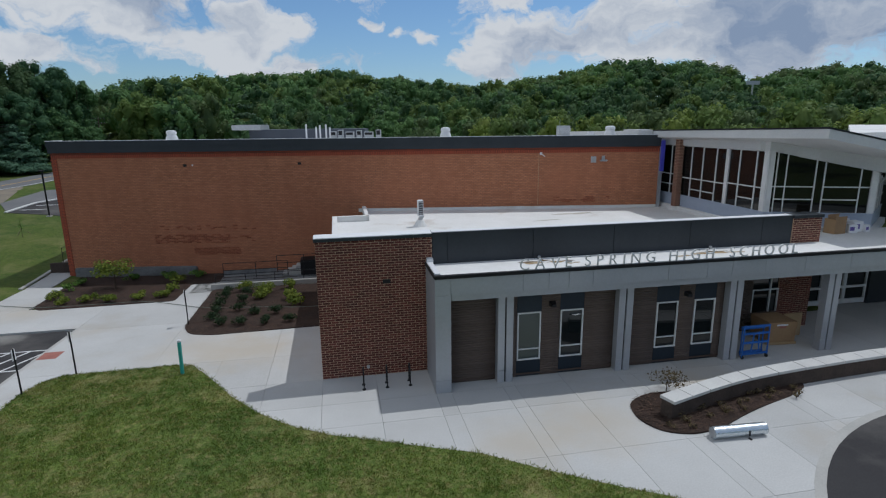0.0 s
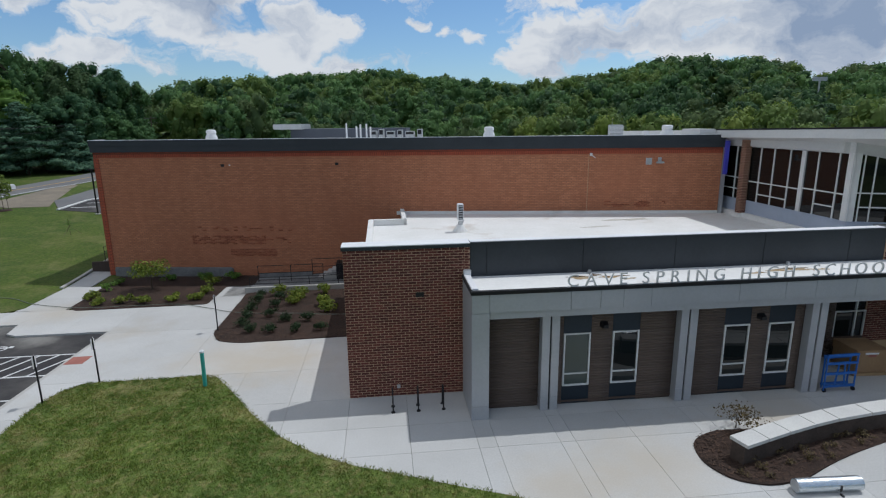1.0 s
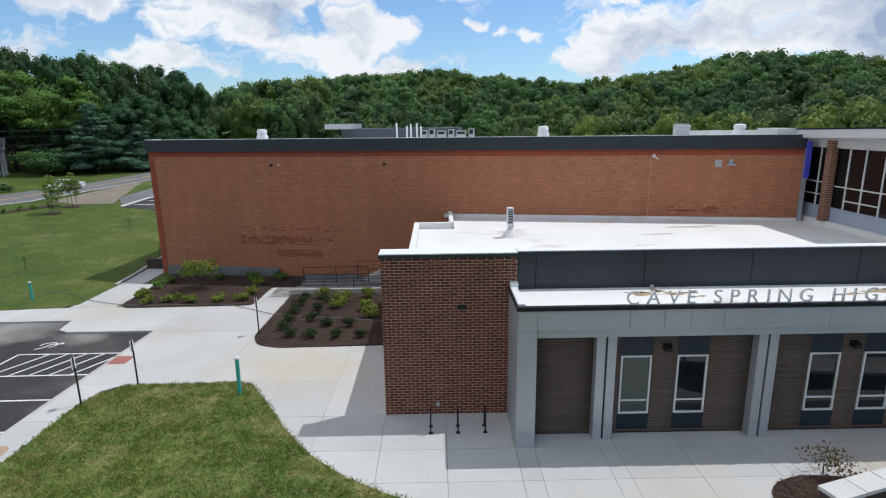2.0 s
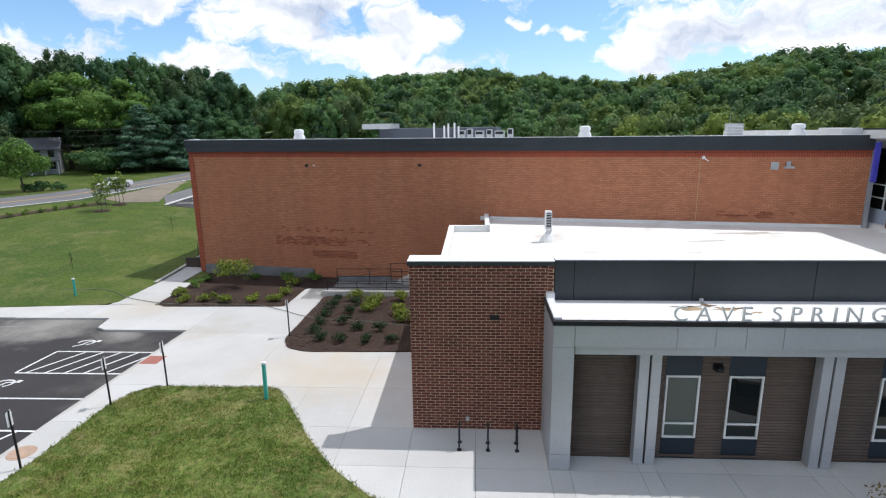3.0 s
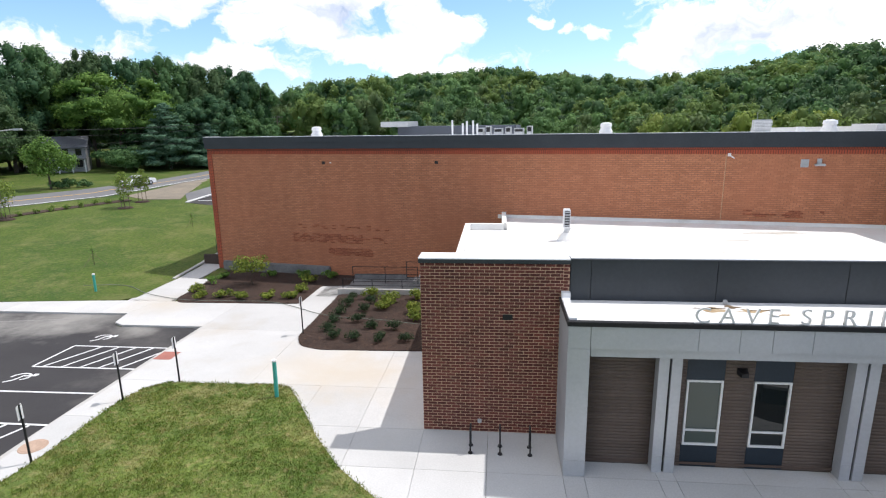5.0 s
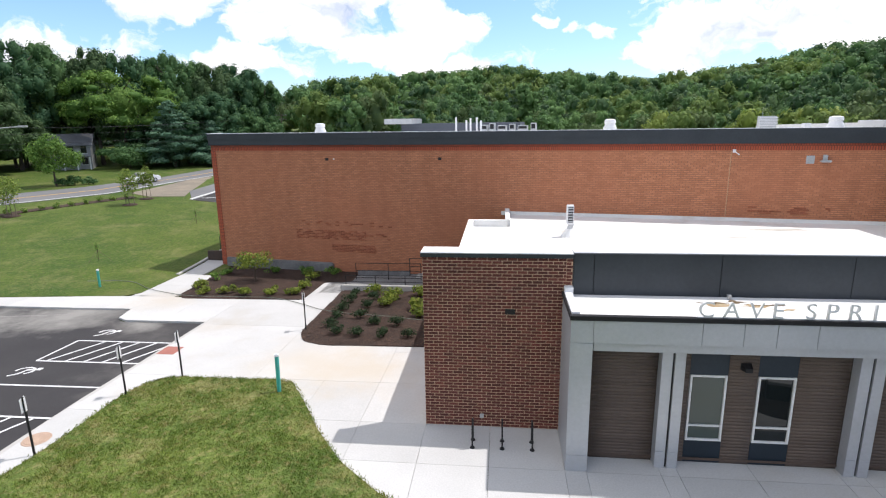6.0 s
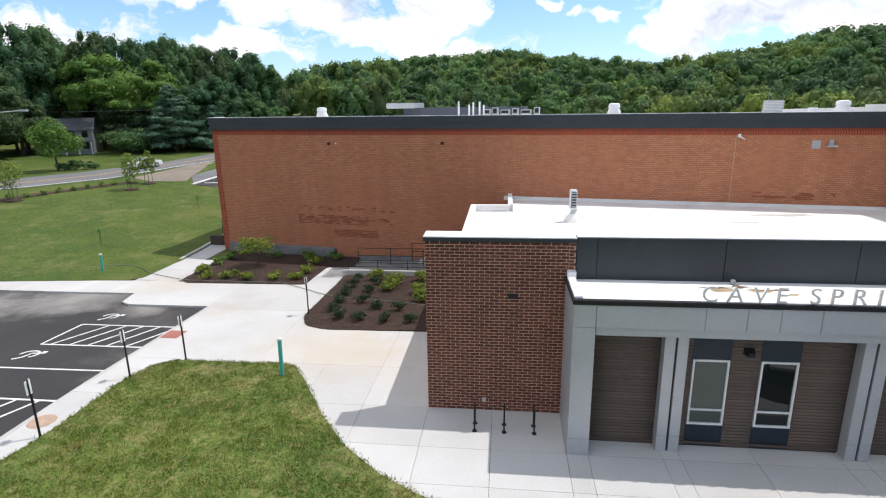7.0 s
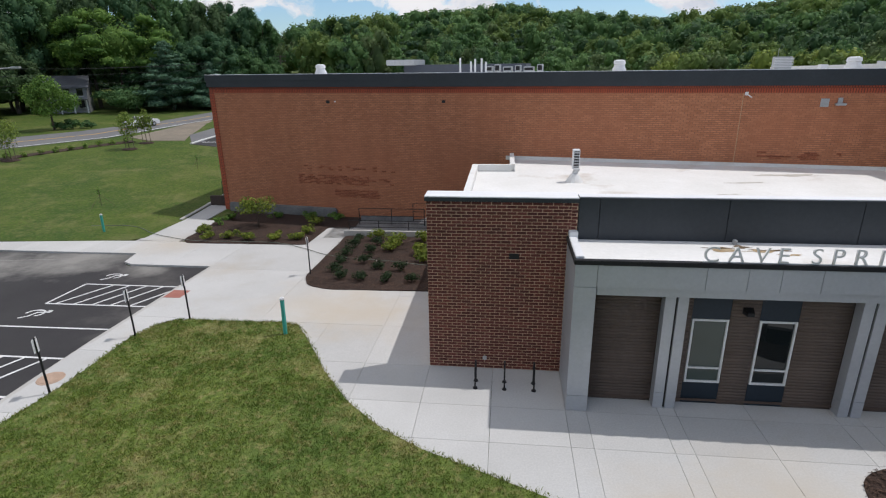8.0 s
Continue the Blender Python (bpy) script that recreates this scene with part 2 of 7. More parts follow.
M = dict(
    gym_brick=brick_texture("old red brick", (0.520, 0.214, 0.106), (0.395, 0.152, 0.073), (0.235, 0.108, 0.067), 0.36, 0.122, 0.016, (0.405, 0.150, 0.076)),
    corner_brick=brick_texture("redder corner brick", (0.46, 0.105, 0.045), (0.36, 0.08, 0.036), (0.11, 0.04, 0.03), 0.36, 0.122, 0.016, (0.36, 0.085, 0.04)),
    soldier=brick_texture("soldier course brick", (0.42, 0.085, 0.036), (0.33, 0.065, 0.03), (0.10, 0.035, 0.022), 0.14, 0.5, 0.028, (0.34, 0.07, 0.032)),
    brick=surface("red face brick", (0.150, 0.043, 0.031), (0.112, 0.034, 0.026), 0.9, 30, 0.85, grain=0.3, bump=0.4, dist=0.004, rnd=0.32),
    brick_isl=surface("red face brick field", (0.150, 0.043, 0.031), (0.112, 0.034, 0.026), 0.9, 30, 0.85, grain=0.3, bump=0.4, dist=0.004, island=0.32),
    mortar=surface("tan mortar", (0.56, 0.38, 0.26), (0.49, 0.33, 0.225), 1.5, 40, 0.95, grain=0.2),
    brown_isl=surface("brown face brick", (0.130, 0.098, 0.080), (0.113, 0.085, 0.070), 0.8, 30, 0.85, grain=0.2, island=0.10),
    brown_mortar=surface("brown mortar", (0.108, 0.076, 0.060), (0.096, 0.067, 0.053), 1.5, 40, 0.95, grain=0.2),
    charcoal=surface("charcoal metal panel", (0.046, 0.052, 0.060), (0.038, 0.044, 0.051), 0.5, 9, 0.45, 0.3, bump=0.05, grain=0.12),
    navy=surface("dark navy spandrel panel", (0.022, 0.034, 0.048), (0.018, 0.028, 0.040), 0.5, 9, 0.4, 0.2, bump=0.03, grain=0.1),
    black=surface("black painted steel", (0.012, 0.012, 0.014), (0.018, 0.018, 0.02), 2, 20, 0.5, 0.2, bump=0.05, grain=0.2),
    silver=surface("light grey metal panel", (0.47, 0.485, 0.51), (0.43, 0.445, 0.47), 0.4, 10, 0.42, 0.35, bump=0.04, grain=0.06),
    letters=surface("brushed aluminium letters", (0.74, 0.73, 0.71), (0.66, 0.66, 0.65), 2, 25, 0.45, 0.1, bump=0.05, grain=0.1),
    white_roof=surface("white roof membrane", (0.78, 0.77, 0.75), (0.70, 0.69, 0.66), 0.35, 6, 0.7, bump=0.06, grain=0.06, stain=(0.42, 0.34, 0.26), stain_scale=0.23, stain_at=(0.56, 0.82)),
    white_paint=surface("white painted metal", (0.78, 0.78, 0.78), (0.7, 0.7, 0.71), 0.6, 12, 0.5, bump=0.05, grain=0.06),
    frame=surface("white window frame", (0.72, 0.72, 0.70), (0.64, 0.64, 0.63), 1, 15, 0.45, bump=0.03, grain=0.06),
    hall_paint=surface("pale grey soffit paint", (0.62, 0.62, 0.61), (0.56, 0.56, 0.56), 0.4, 8, 0.6, bump=0.05, grain=0.06),
    blue_panel=surface("pale blue wall panel", (0.40, 0.45, 0.55), (0.36, 0.41, 0.50), 0.5, 8, 0.6, bump=0.04, grain=0.08),
    concrete=surface("broom-finished concrete", (0.515, 0.51, 0.495), (0.455, 0.45, 0.435), 0.22, 18, 0.9, bump=0.15, dist=0.004, grain=0.12, rnd=0.06, stain=(0.44, 0.385, 0.31), stain_scale=0.11, stain_at=(0.56, 0.82)),
    kerb=surface("kerb concrete", (0.47, 0.455, 0.425), (0.40, 0.39, 0.365), 0.5, 18, 0.9, bump=0.15, grain=0.12),
    old_concrete=surface("weathered grey concrete", (0.24, 0.24, 0.235), (0.15, 0.15, 0.15), 0.7, 9, 0.95, bump=0.4, grain=0.25),
    joint=surface("dark joint filler", (0.27, 0.26, 0.245), (0.22, 0.21, 0.20), 1, 20, 0.95, grain=0.2),
    asphalt=surface("new black asphalt", (0.032, 0.030, 0.032), (0.042, 0.040, 0.041), 0.25, 35, 0.9, bump=0.35, dist=0.006, grain=0.35, stain=(0.14, 0.13, 0.12), stain_scale=0.10, stain_at=(0.52, 0.76)),
    road=surface("grey worn asphalt", (0.17, 0.17, 0.17), (0.14, 0.14, 0.145), 0.2, 25, 0.92, bump=0.2, grain=0.2),
    line_paint=surface("white road paint", (0.75, 0.75, 0.74), (0.6, 0.6, 0.6), 3, 25, 0.8, bump=0.1, grain=0.18),
    mulch=surface("dark bark mulch", (0.062, 0.036, 0.026), (0.038, 0.024, 0.018), 0.8, 22, 0.95, bump=0.9, dist=0.03, grain=0.5),
    red_pad=surface("red tactile paving", (0.36, 0.14, 0.11), (0.30, 0.115, 0.09), 2, 20, 0.8, bump=0.2, grain=0.15),
    rust=surface("rusty brown iron cover", (0.44, 0.31, 0.23), (0.37, 0.26, 0.19), 2, 20, 0.8, bump=0.2, grain=0.2),
    teal=surface("teal plastic pipe", (0.06, 0.44, 0.36), (0.07, 0.37, 0.31), 2, 10, 0.4, bump=0.05, grain=0.1),
    blue_paint=surface("blue painted steel", (0.03, 0.15, 0.50), (0.025, 0.12, 0.42), 2, 20, 0.45, bump=0.05, grain=0.12),
    cardboard=surface("brown cardboard", (0.36, 0.23, 0.12), (0.30, 0.19, 0.10), 1, 15, 0.85, bump=0.1, grain=0.1),
    plywood=surface("tan plywood board", (0.44, 0.31, 0.17), (0.38, 0.26, 0.14), 1, 15, 0.8, bump=0.1, grain=0.12),
    foil=surface("crinkled silver foil wrap", (0.72, 0.76, 0.78), (0.6, 0.66, 0.7), 3, 12, 0.25, 0.85, bump=0.6, dist=0.02, grain=0.1),
    galv=surface("galvanised sheet metal", (0.52, 0.53, 0.54), (0.44, 0.45, 0.46), 2, 12, 0.45, 0.4, bump=0.08, grain=0.12),
    car_white=surface("white car paint", (0.8, 0.8, 0.8), (0.76, 0.76, 0.77), 1, 10, 0.25, bump=0.0, grain=0.02),
    rubber=surface("black rubber", (0.02, 0.02, 0.02), (0.028, 0.028, 0.028), 2, 30, 0.85, grain=0.2),
    bark=surface("grey brown bark", (0.11, 0.085, 0.062), (0.075, 0.058, 0.045), 2, 18, 0.95, bump=0.8, dist=0.03, grain=0.35),
    wood=surface("weathered pole wood", (0.17, 0.135, 0.10), (0.13, 0.10, 0.08), 2, 18, 0.95, bump=0.4, grain=0.25),
    # Siding colour holds the shade of the trees round the house.
    siding=surface("shade-darkened grey house siding", (0.30, 0.30, 0.30), (0.26, 0.26, 0.265), 0.6, 10, 0.8, grain=0.1),
    shingle=surface("grey shingle roof", (0.16, 0.16, 0.17), (0.12, 0.12, 0.13), 0.6, 10, 0.9, bump=0.4, grain=0.25),
    blue_film=surface("blue protective film", (0.10, 0.10, 0.62), (0.08, 0.08, 0.5), 1, 10, 0.4, grain=0.1),
    pane=glass("dark window glass", (0.010, 0.014, 0.015)),
    hall_pane=glass("dark tall window glass", (0.008, 0.009, 0.009)),
    leaf_forest=leaf_material("mixed woodland leaves", (0.061, 0.14, 0.046), (0.129, 0.234, 0.071), (0.157, 0.265, 0.085), 0.075),
    leaf_wood_dark=leaf_material("dark oak woodland leaves", (0.039, 0.093, 0.038), (0.072, 0.147, 0.054), (0.106, 0.186, 0.067), 0.12),
    leaf_wood_yellow=leaf_material("yellow-green woodland leaves", (0.092, 0.154, 0.038), (0.152, 0.229, 0.055), (0.192, 0.264, 0.071), 0.12),
    leaf_wood_olive=leaf_material("olive woodland leaves", (0.071, 0.115, 0.044), (0.118, 0.175, 0.06), (0.147, 0.207, 0.075), 0.12),
    leaf_wood_blue=leaf_material("bluish fir needles", (0.050, 0.105, 0.055), (0.085, 0.150, 0.072), (0.125, 0.190, 0.09), 0.2),
    leaf_tree=leaf_material("broadleaf tree leaves", (0.047, 0.116, 0.042), (0.092, 0.181, 0.061), (0.131, 0.229, 0.079), 0.16),
    leaf_belt_dark=leaf_material("very dark oak leaves", (0.032, 0.088, 0.041), (0.061, 0.135, 0.056), (0.093, 0.175, 0.07), 0.16),
    leaf_belt_brown=leaf_material("dull brownish green leaves", (0.052, 0.092, 0.037), (0.078, 0.133, 0.051), (0.103, 0.17, 0.066), 0.16),
    leaf_pine=leaf_material("bluish pine needles", (0.06, 0.138, 0.083), (0.1, 0.194, 0.117), (0.15, 0.25, 0.15), 0.3),
    leaf_lime=leaf_material("fresh yellow-green leaves", (0.10, 0.15, 0.022), (0.17, 0.22, 0.03), (0.28, 0.31, 0.05), 0.6),
    leaf_dark=leaf_material("dark evergreen leaves", (0.014, 0.032, 0.012), (0.022, 0.048, 0.018), (0.05, 0.085, 0.03), 1.5),
    leaf_dry=leaf_material("brownish young leaves", (0.10, 0.075, 0.04), (0.13, 0.10, 0.05), (0.22, 0.17, 0.08), 1.5),
)


def silt(material, spots, tint, most=0.55):
    """Washes tan silt over a material round the given spots."""
    nt = material.node_tree
    N, K = nt.nodes.new, nt.links.new
    b = nt.nodes["Principled BSDF"]
    src = b.inputs["Base Color"].links[0].from_socket
    tc = N("ShaderNodeTexCoord").outputs["Object"]
    rag = noise_node(N, K, tc, 0.55, 6.0, 0.65)
    for x, y, r in spots:
        d = N("ShaderNodeVectorMath")
        d.operation = "DISTANCE"
        d.inputs[1].default_value = (x, y, 0.0)
        K(tc, d.inputs[0])
        k = N("ShaderNodeMath")
        k.operation = "MULTIPLY_ADD"
        k.inputs[1].default_value, k.inputs[2].default_value = -1.0 / r, 0.6
        K(d.outputs["Value"], k.inputs[0])
        a = N("ShaderNodeMath")
        a.operation = "ADD"
        K(k.outputs[0], a.inputs[0])
        K(rag, a.inputs[1])
        src = mixc(N, K, ramp(N, K, a.outputs[0], 0.40, 1.05, (0, 0, 0), (most,) * 3), src, tint)
    K(src, b.inputs["Base Color"])


silt(M["concrete"], [(-7.0, 28.6, 6.0), (-4.6, 27.6, 4.5), (9.0, 17.3, 4.0), (6.0, 16.5, 3.5), (-20.5, 37.6, 4.0), (15.5, 19.4, 4.0)], (0.47, 0.405, 0.315))

silt(M["asphalt"], [(-24.5, 34.2, 5.5), (-19.0, 33.4, 2.6), (-29.0, 32.5, 5.0)], (0.26, 0.25, 0.23), 0.9)


def grass_material(name="mown lawn grass", through_light=0.0, tones=((0.067, 0.118, 0.024), (0.113, 0.158, 0.039), (0.127, 0.172, 0.033)), worn=1.0):
    m, nt, N, K, b = nodes_of(name)
    tc = N("ShaderNodeTexCoord").outputs["Object"]
    col = mixc(N, K, ramp(N, K, noise_node(N, K, tc, 0.35, 5.0, 0.65), 0.38, 0.62), tones[0], tones[1])
    wide = noise_node(N, K, tc, 0.06, 4.0, 0.6)
    col = mixc(N, K, ramp(N, K, wide, 0.42, 0.60, (0, 0, 0), (0.5, 0.5, 0.5)), col, tones[2])
    tuft = noise_node(N, K, tc, 4.2, 5.0, 0.75)
    col = mixc(N, K, 1.0, col, ramp(N, K, tuft, 0.36, 0.64, (0.72, 0.77, 0.70), (1.16, 1.12, 1.14)), "MULTIPLY")
    straw = ramp(N, K, noise_node(N, K, tc, 3.6, 6.0, 0.75), 0.50, 0.68, (0, 0, 0), (0.6 * worn,) * 3)
    col = mixc(N, K, straw, col, (0.26, 0.215, 0.11))
    dry = ramp(N, K, noise_node(N, K, tc, 0.25, 7.0, 0.75), 0.51, 0.68, (0, 0, 0), (0.58 * worn,) * 3)
    col = mixc(N, K, dry, col, (0.31, 0.26, 0.13))
    f = noise_node(N, K, tc, 9.0, 5.0, 0.75)
    col = mixc(N, K, 1.0, col, ramp(N, K, f, 0.3, 0.7, (0.55,) * 3, (1.35,) * 3), "MULTIPLY")
    isl = N("ShaderNodeNewGeometry").outputs["Random Per Island"]
    col = mixc(N, K, 1.0, col, ramp(N, K, isl, 0.0, 1.0, (0.75, 0.78, 0.7), (1.3, 1.2, 1.2)), "MULTIPLY")
    K(col, b.inputs["Base Color"])
    b.inputs["Roughness"].default_value = 0.85
    b.inputs["Specular IOR Level"].default_value = 0.2
    if through_light:
        K(mixc(N, K, 1.0, col, (1.5, 1.45, 1.35), "MULTIPLY"), b.inputs["Base Color"])
        tr, mx = N("ShaderNodeBsdfTranslucent"), N("ShaderNodeMixShader")
        K(mixc(N, K, 1.0, col, (1.8, 1.75, 1.5), "MULTIPLY"), tr.inputs["Color"])
        mx.inputs[0].default_value = through_light
        K(b.outputs[0], mx.inputs[1])
        K(tr.outputs[0], mx.inputs[2])
        K(mx.outputs[0], nt.nodes["Material Output"].inputs["Surface"])
    else:
        bump_to(N, K, b, f, 0.8, 0.04)
    return m


M["grass"] = grass_material()
M["grass_back"] = grass_material("lush back lawn grass", 0.0, ((0.045, 0.097, 0.013), (0.080, 0.128, 0.020), (0.118, 0.156, 0.024)), 0.7)
M["blade"] = grass_material("grass blades", 0.5)


# ---- builders ----
def thing(name, label, category, at=(0, 0, 0), turn=0.0, group="", kind=""):
    e = new(name)
    e.empty_display_size = 0.2
    e.matrix_basis = pose(*at, 0, 0, turn)
    return tagged(e, label, category, group, kind)


def link(name, bm, material, parent=None, label="", smooth=False):
    me = bpy.data.meshes.new(name)
    bm.to_mesh(me)
    bm.free()
    me.materials.append(material)
    if smooth:
        me.polygons.foreach_set("use_smooth", [True] * len(me.polygons))
    ob = new(name, me)
    if parent:
        ob.parent = parent
    return tagged(ob, label)


def part(name, bm, material, parent, label="", smooth=False):
    return link(name, bm, material, parent, label, smooth)


def from_arrays(name, verts, faces, material, parent=None, label=""):
    """One mesh out of an (n, 3) array and an (m, 3 or 4) array."""
    me = bpy.data.meshes.new(name)
    verts, faces = np.asarray(verts, np.float32), np.asarray(faces, np.int32)
    k = faces.shape[1]
    me.vertices.add(len(verts))
    me.vertices.foreach_set("co", verts.ravel())
    me.loops.add(faces.size)
    me.loops.foreach_set("vertex_index", faces.ravel())
    me.polygons.add(len(faces))
    me.polygons.foreach_set("loop_start", np.arange(0, faces.size, k, dtype=np.int32))
    me.update(calc_edges=True)
    me.validate()
    me.materials.append(material)
    ob = new(name, me)
    if parent:
        ob.parent = parent
    return tagged(ob, label)


def box(bm, x0, y0, z0, x1, y1, z1, bevel=0.0, turn=0.0):
    r = bmesh.ops.create_cube(bm, size=1)
    c = Vector(((x0 + x1) / 2, (y0 + y1) / 2, (z0 + z1) / 2))
    m = Matrix.Translation(c) @ Matrix.Rotation(turn, 4, "Z") @ Matrix.Diagonal((abs(x1 - x0), abs(y1 - y0), abs(z1 - z0), 1))
    bmesh.ops.transform(bm, matrix=m, verts=r["verts"])
    if bevel:
        es = list({e for v in r["verts"] for e in v.link_edges})
        bmesh.ops.bevel(bm, geom=es, offset=bevel, segments=2, affect="EDGES")
    return bm


def boxes(*dims, bevel=0.0):
    bm = bmesh.new()
    for d in dims:
        box(bm, *d, bevel=bevel)
    return bm


def rod(bm, a, b, r, r2=None, seg=10):
    a, b = Vector(a), Vector(b)
    d = b - a
    m = Matrix.Translation((a + b) / 2) @ d.to_track_quat("Z", "Y").to_matrix().to_4x4()
    bmesh.ops.create_cone(bm, cap_ends=True, segments=seg, radius1=r, radius2=r if r2 is None else r2, depth=d.length, matrix=m)
    return bm


def rods(pairs, r, seg=8):
    bm = bmesh.new()
    for a, b in pairs:
        rod(bm, a, b, r, seg=seg)
    return bm


def prism(bm, pts, z0, z1):
    """An upright prism on a polygon; z0 and z1 are numbers or functions of x and y."""
    lo = [bm.verts.new((x, y, z0(x, y) if callable(z0) else z0)) for x, y in pts]
    hi = [bm.verts.new((x, y, z1(x, y) if callable(z1) else z1)) for x, y in pts]
    n = len(pts)
    bm.faces.new(hi)
    bm.faces.new(lo[::-1])
    for i in range(n):
        bm.faces.new((lo[i], lo[(i + 1) % n], hi[(i + 1) % n], hi[i]))
    bmesh.ops.recalc_face_normals(bm, faces=bm.faces)
    return bm


def zg(x, y):
    """The height of the made ground."""
    b = -0.03 * min(max(0.0, y - 23), 24)
    d = (x + 24) * -0.55 + (y - 44) * 0.83
    if x > -21:
        d = min(d, 0.0)
    return b + 0.073 * min(max(0.0, d), 45) + 0.03 * min(max(0.0, d - 52), 60)


def clip(poly, ax, v, keep_less):
    out = []
    for i, p in enumerate(poly):
        q = poly[(i + 1) % len(poly)]
        a, b = (p[ax] <= v) == keep_less or p[ax] == v, (q[ax] <= v) == keep_less or q[ax] == v
        if a:
            out.append(p)
        if a != b:
            t = (v - p[ax]) / (q[ax] - p[ax])
            out.append((p[0] + t * (q[0] - p[0]), p[1] + t * (q[1] - p[1])))
    return out


def cell(poly, x0, y0, x1, y1):
    for ax, v, less in ((0, x0, False), (0, x1, True), (1, y0, False), (1, y1, True)):
        poly = clip(poly, ax, v, less)
        if len(poly) < 3:
            return []
    clean = []
    for p in poly:
        if not clean or math.dist(p, clean[-1]) > 1e-4:
            clean.append(p)
    if len(clean) > 2 and math.dist(clean[0], clean[-1]) < 1e-4:
        clean.pop()
    return clean if len(clean) > 2 else []


def inside(poly, x, y):
    hit = False
    for i, (ax, ay) in enumerate(poly):
        bx, by = poly[(i + 1) % len(poly)]
        if (ay > y) != (by > y) and x < (bx - ax) * (y - ay) / (by - ay) + ax:
            hit = not hit
    return hit


def rounded(poly, r, seg=5):
    """The polygon with its corners rounded."""
    out = []
    n = len(poly)
    for i in range(n):
        p, a, b = Vector(poly[i]), Vector(poly[i - 1]), Vector(poly[(i + 1) % n])
        k = min(r, (a - p).length * 0.45, (b - p).length * 0.45)
        s, e = p + (a - p).normalized() * k, p + (b - p).normalized() * k
        for j in range(seg + 1):
            t = j / seg
            out.append(tuple((1 - t) ** 2 * s + 2 * t * (1 - t) * p + t * t * e))
    return out


def sheet(name, poly, step, dz, material, skirt=0.12, wob=0.0):
    """A sheet that lies on the ground within a polygon, with a skirt round its edge."""
    bm = bmesh.new()
    xs, ys = [p[0] for p in poly], [p[1] for p in poly]
    x = math.floor(min(xs) / step) * step
    while x < max(xs):
        y = math.floor(min(ys) / step) * step
        while y < max(ys):
            c = cell(poly, x, y, x + step, y + step)
            if c:
                try:
                    bm.faces.new([bm.verts.new((a, b, zg(a, b) + dz + wob * noise.noise((a * 0.6, b * 0.6, 0.0)))) for a, b in c])
                except ValueError:
                    pass
            y += step
        x += step
    bmesh.ops.remove_doubles(bm, verts=bm.verts, dist=0.002)
    bmesh.ops.recalc_face_normals(bm, faces=bm.faces)
    if sum(f.normal.z for f in bm.faces) < 0:
        bmesh.ops.reverse_faces(bm, faces=bm.faces)
    edge = [e for e in bm.edges if e.is_boundary]
    r = bmesh.ops.extrude_edge_only(bm, edges=edge)
    bmesh.ops.translate(bm, vec=(0, 0, -skirt), verts=[g for g in r["geom"] if isinstance(g, bmesh.types.BMVert)])
    return link(name, bm, material)


def brick_field(x0, x1, z0, z1, bl, bh, gap, holes=(), proud=0.012, depth=0.05):
    """The bricks of a running bond facing -y on the plane y = 0: a list of (x0, z0, x1, z1)."""
    out = []
    rows = int(round((z1 - z0) / bh))
    for j in range(rows):
        a, b = z0 + j * bh + gap / 2, z0 + (j + 1) * bh - gap / 2
        x = x0 - (bl / 2 if j % 2 else 0.0)
        while x < x1 - 0.01:
            l, r = max(x + gap / 2, x0), min(x + bl - gap / 2, x1)
            x += bl
            spans = [(l, r)]
            for hx0, hz0, hx1, hz1 in holes:
                if b > hz0 and a < hz1:
                    nxt = []
                    for s, e in spans:
                        if e <= hx0 or s >= hx1:
                            nxt.append((s, e))
                        else:
                            nxt += [(s, hx0)] * (s < hx0) + [(hx1, e)] * (e > hx1)
                    spans = nxt
            out += [(s, a, e, b) for s, e in spans if e - s > 0.03]
    return out


def brick_arrays(rects, y, proud=0.007, chamfer=0.003):
    v, f = [], []
    for s, a, e, b in rects:
        n = len(v)
        yo = y - proud * random.uniform(0.75, 1.15)
        v += [(s, y + 0.02, a), (e, y + 0.02, a), (e, y + 0.02, b), (s, y + 0.02, b)]
        v += [(s + chamfer, yo, a + chamfer), (e - chamfer, yo, a + chamfer), (e - chamfer, yo, b - chamfer), (s + chamfer, yo, b - chamfer)]
        f += [(n + 4, n + 5, n + 6, n + 7), (n, n + 1, n + 5, n + 4), (n + 1, n + 2, n + 6, n + 5), (n + 2, n + 3, n + 7, n + 6), (n + 3, n, n + 4, n + 7)]
    return v, f


# ---- ground, hills ----
# Height of the wooded skyline, 270 m away, by compass bearing.
BEAR = (-60, -45, -36, -26, -22.5, -20.5, -19.4, -18.3, -14.6, -9, -3.6, 0.8, 5.2, 7.8, 11.5, 14.5, 16.4, 21, 23.5, 25.5, 27.5, 30, 32.2, 34.1, 37.4, 38.7, 40.1, 43.7, 48.5, 65)
CREST = (30, 30, 30, 26, 23, 21.9, 26.3, 29.2, 31.2, 32.3, 34.4, 35.7, 33.4, 31.8, 30, 28.3, 30.6, 32.2, 34, 36.2, 36.9, 38.1, 35.5, 35.9, 32.8, 25.7, 29.2, 32, 31.1, 29)


def crest(x, y):
    return float(np.interp(math.degrees(math.atan2(x, y)), BEAR, CREST))


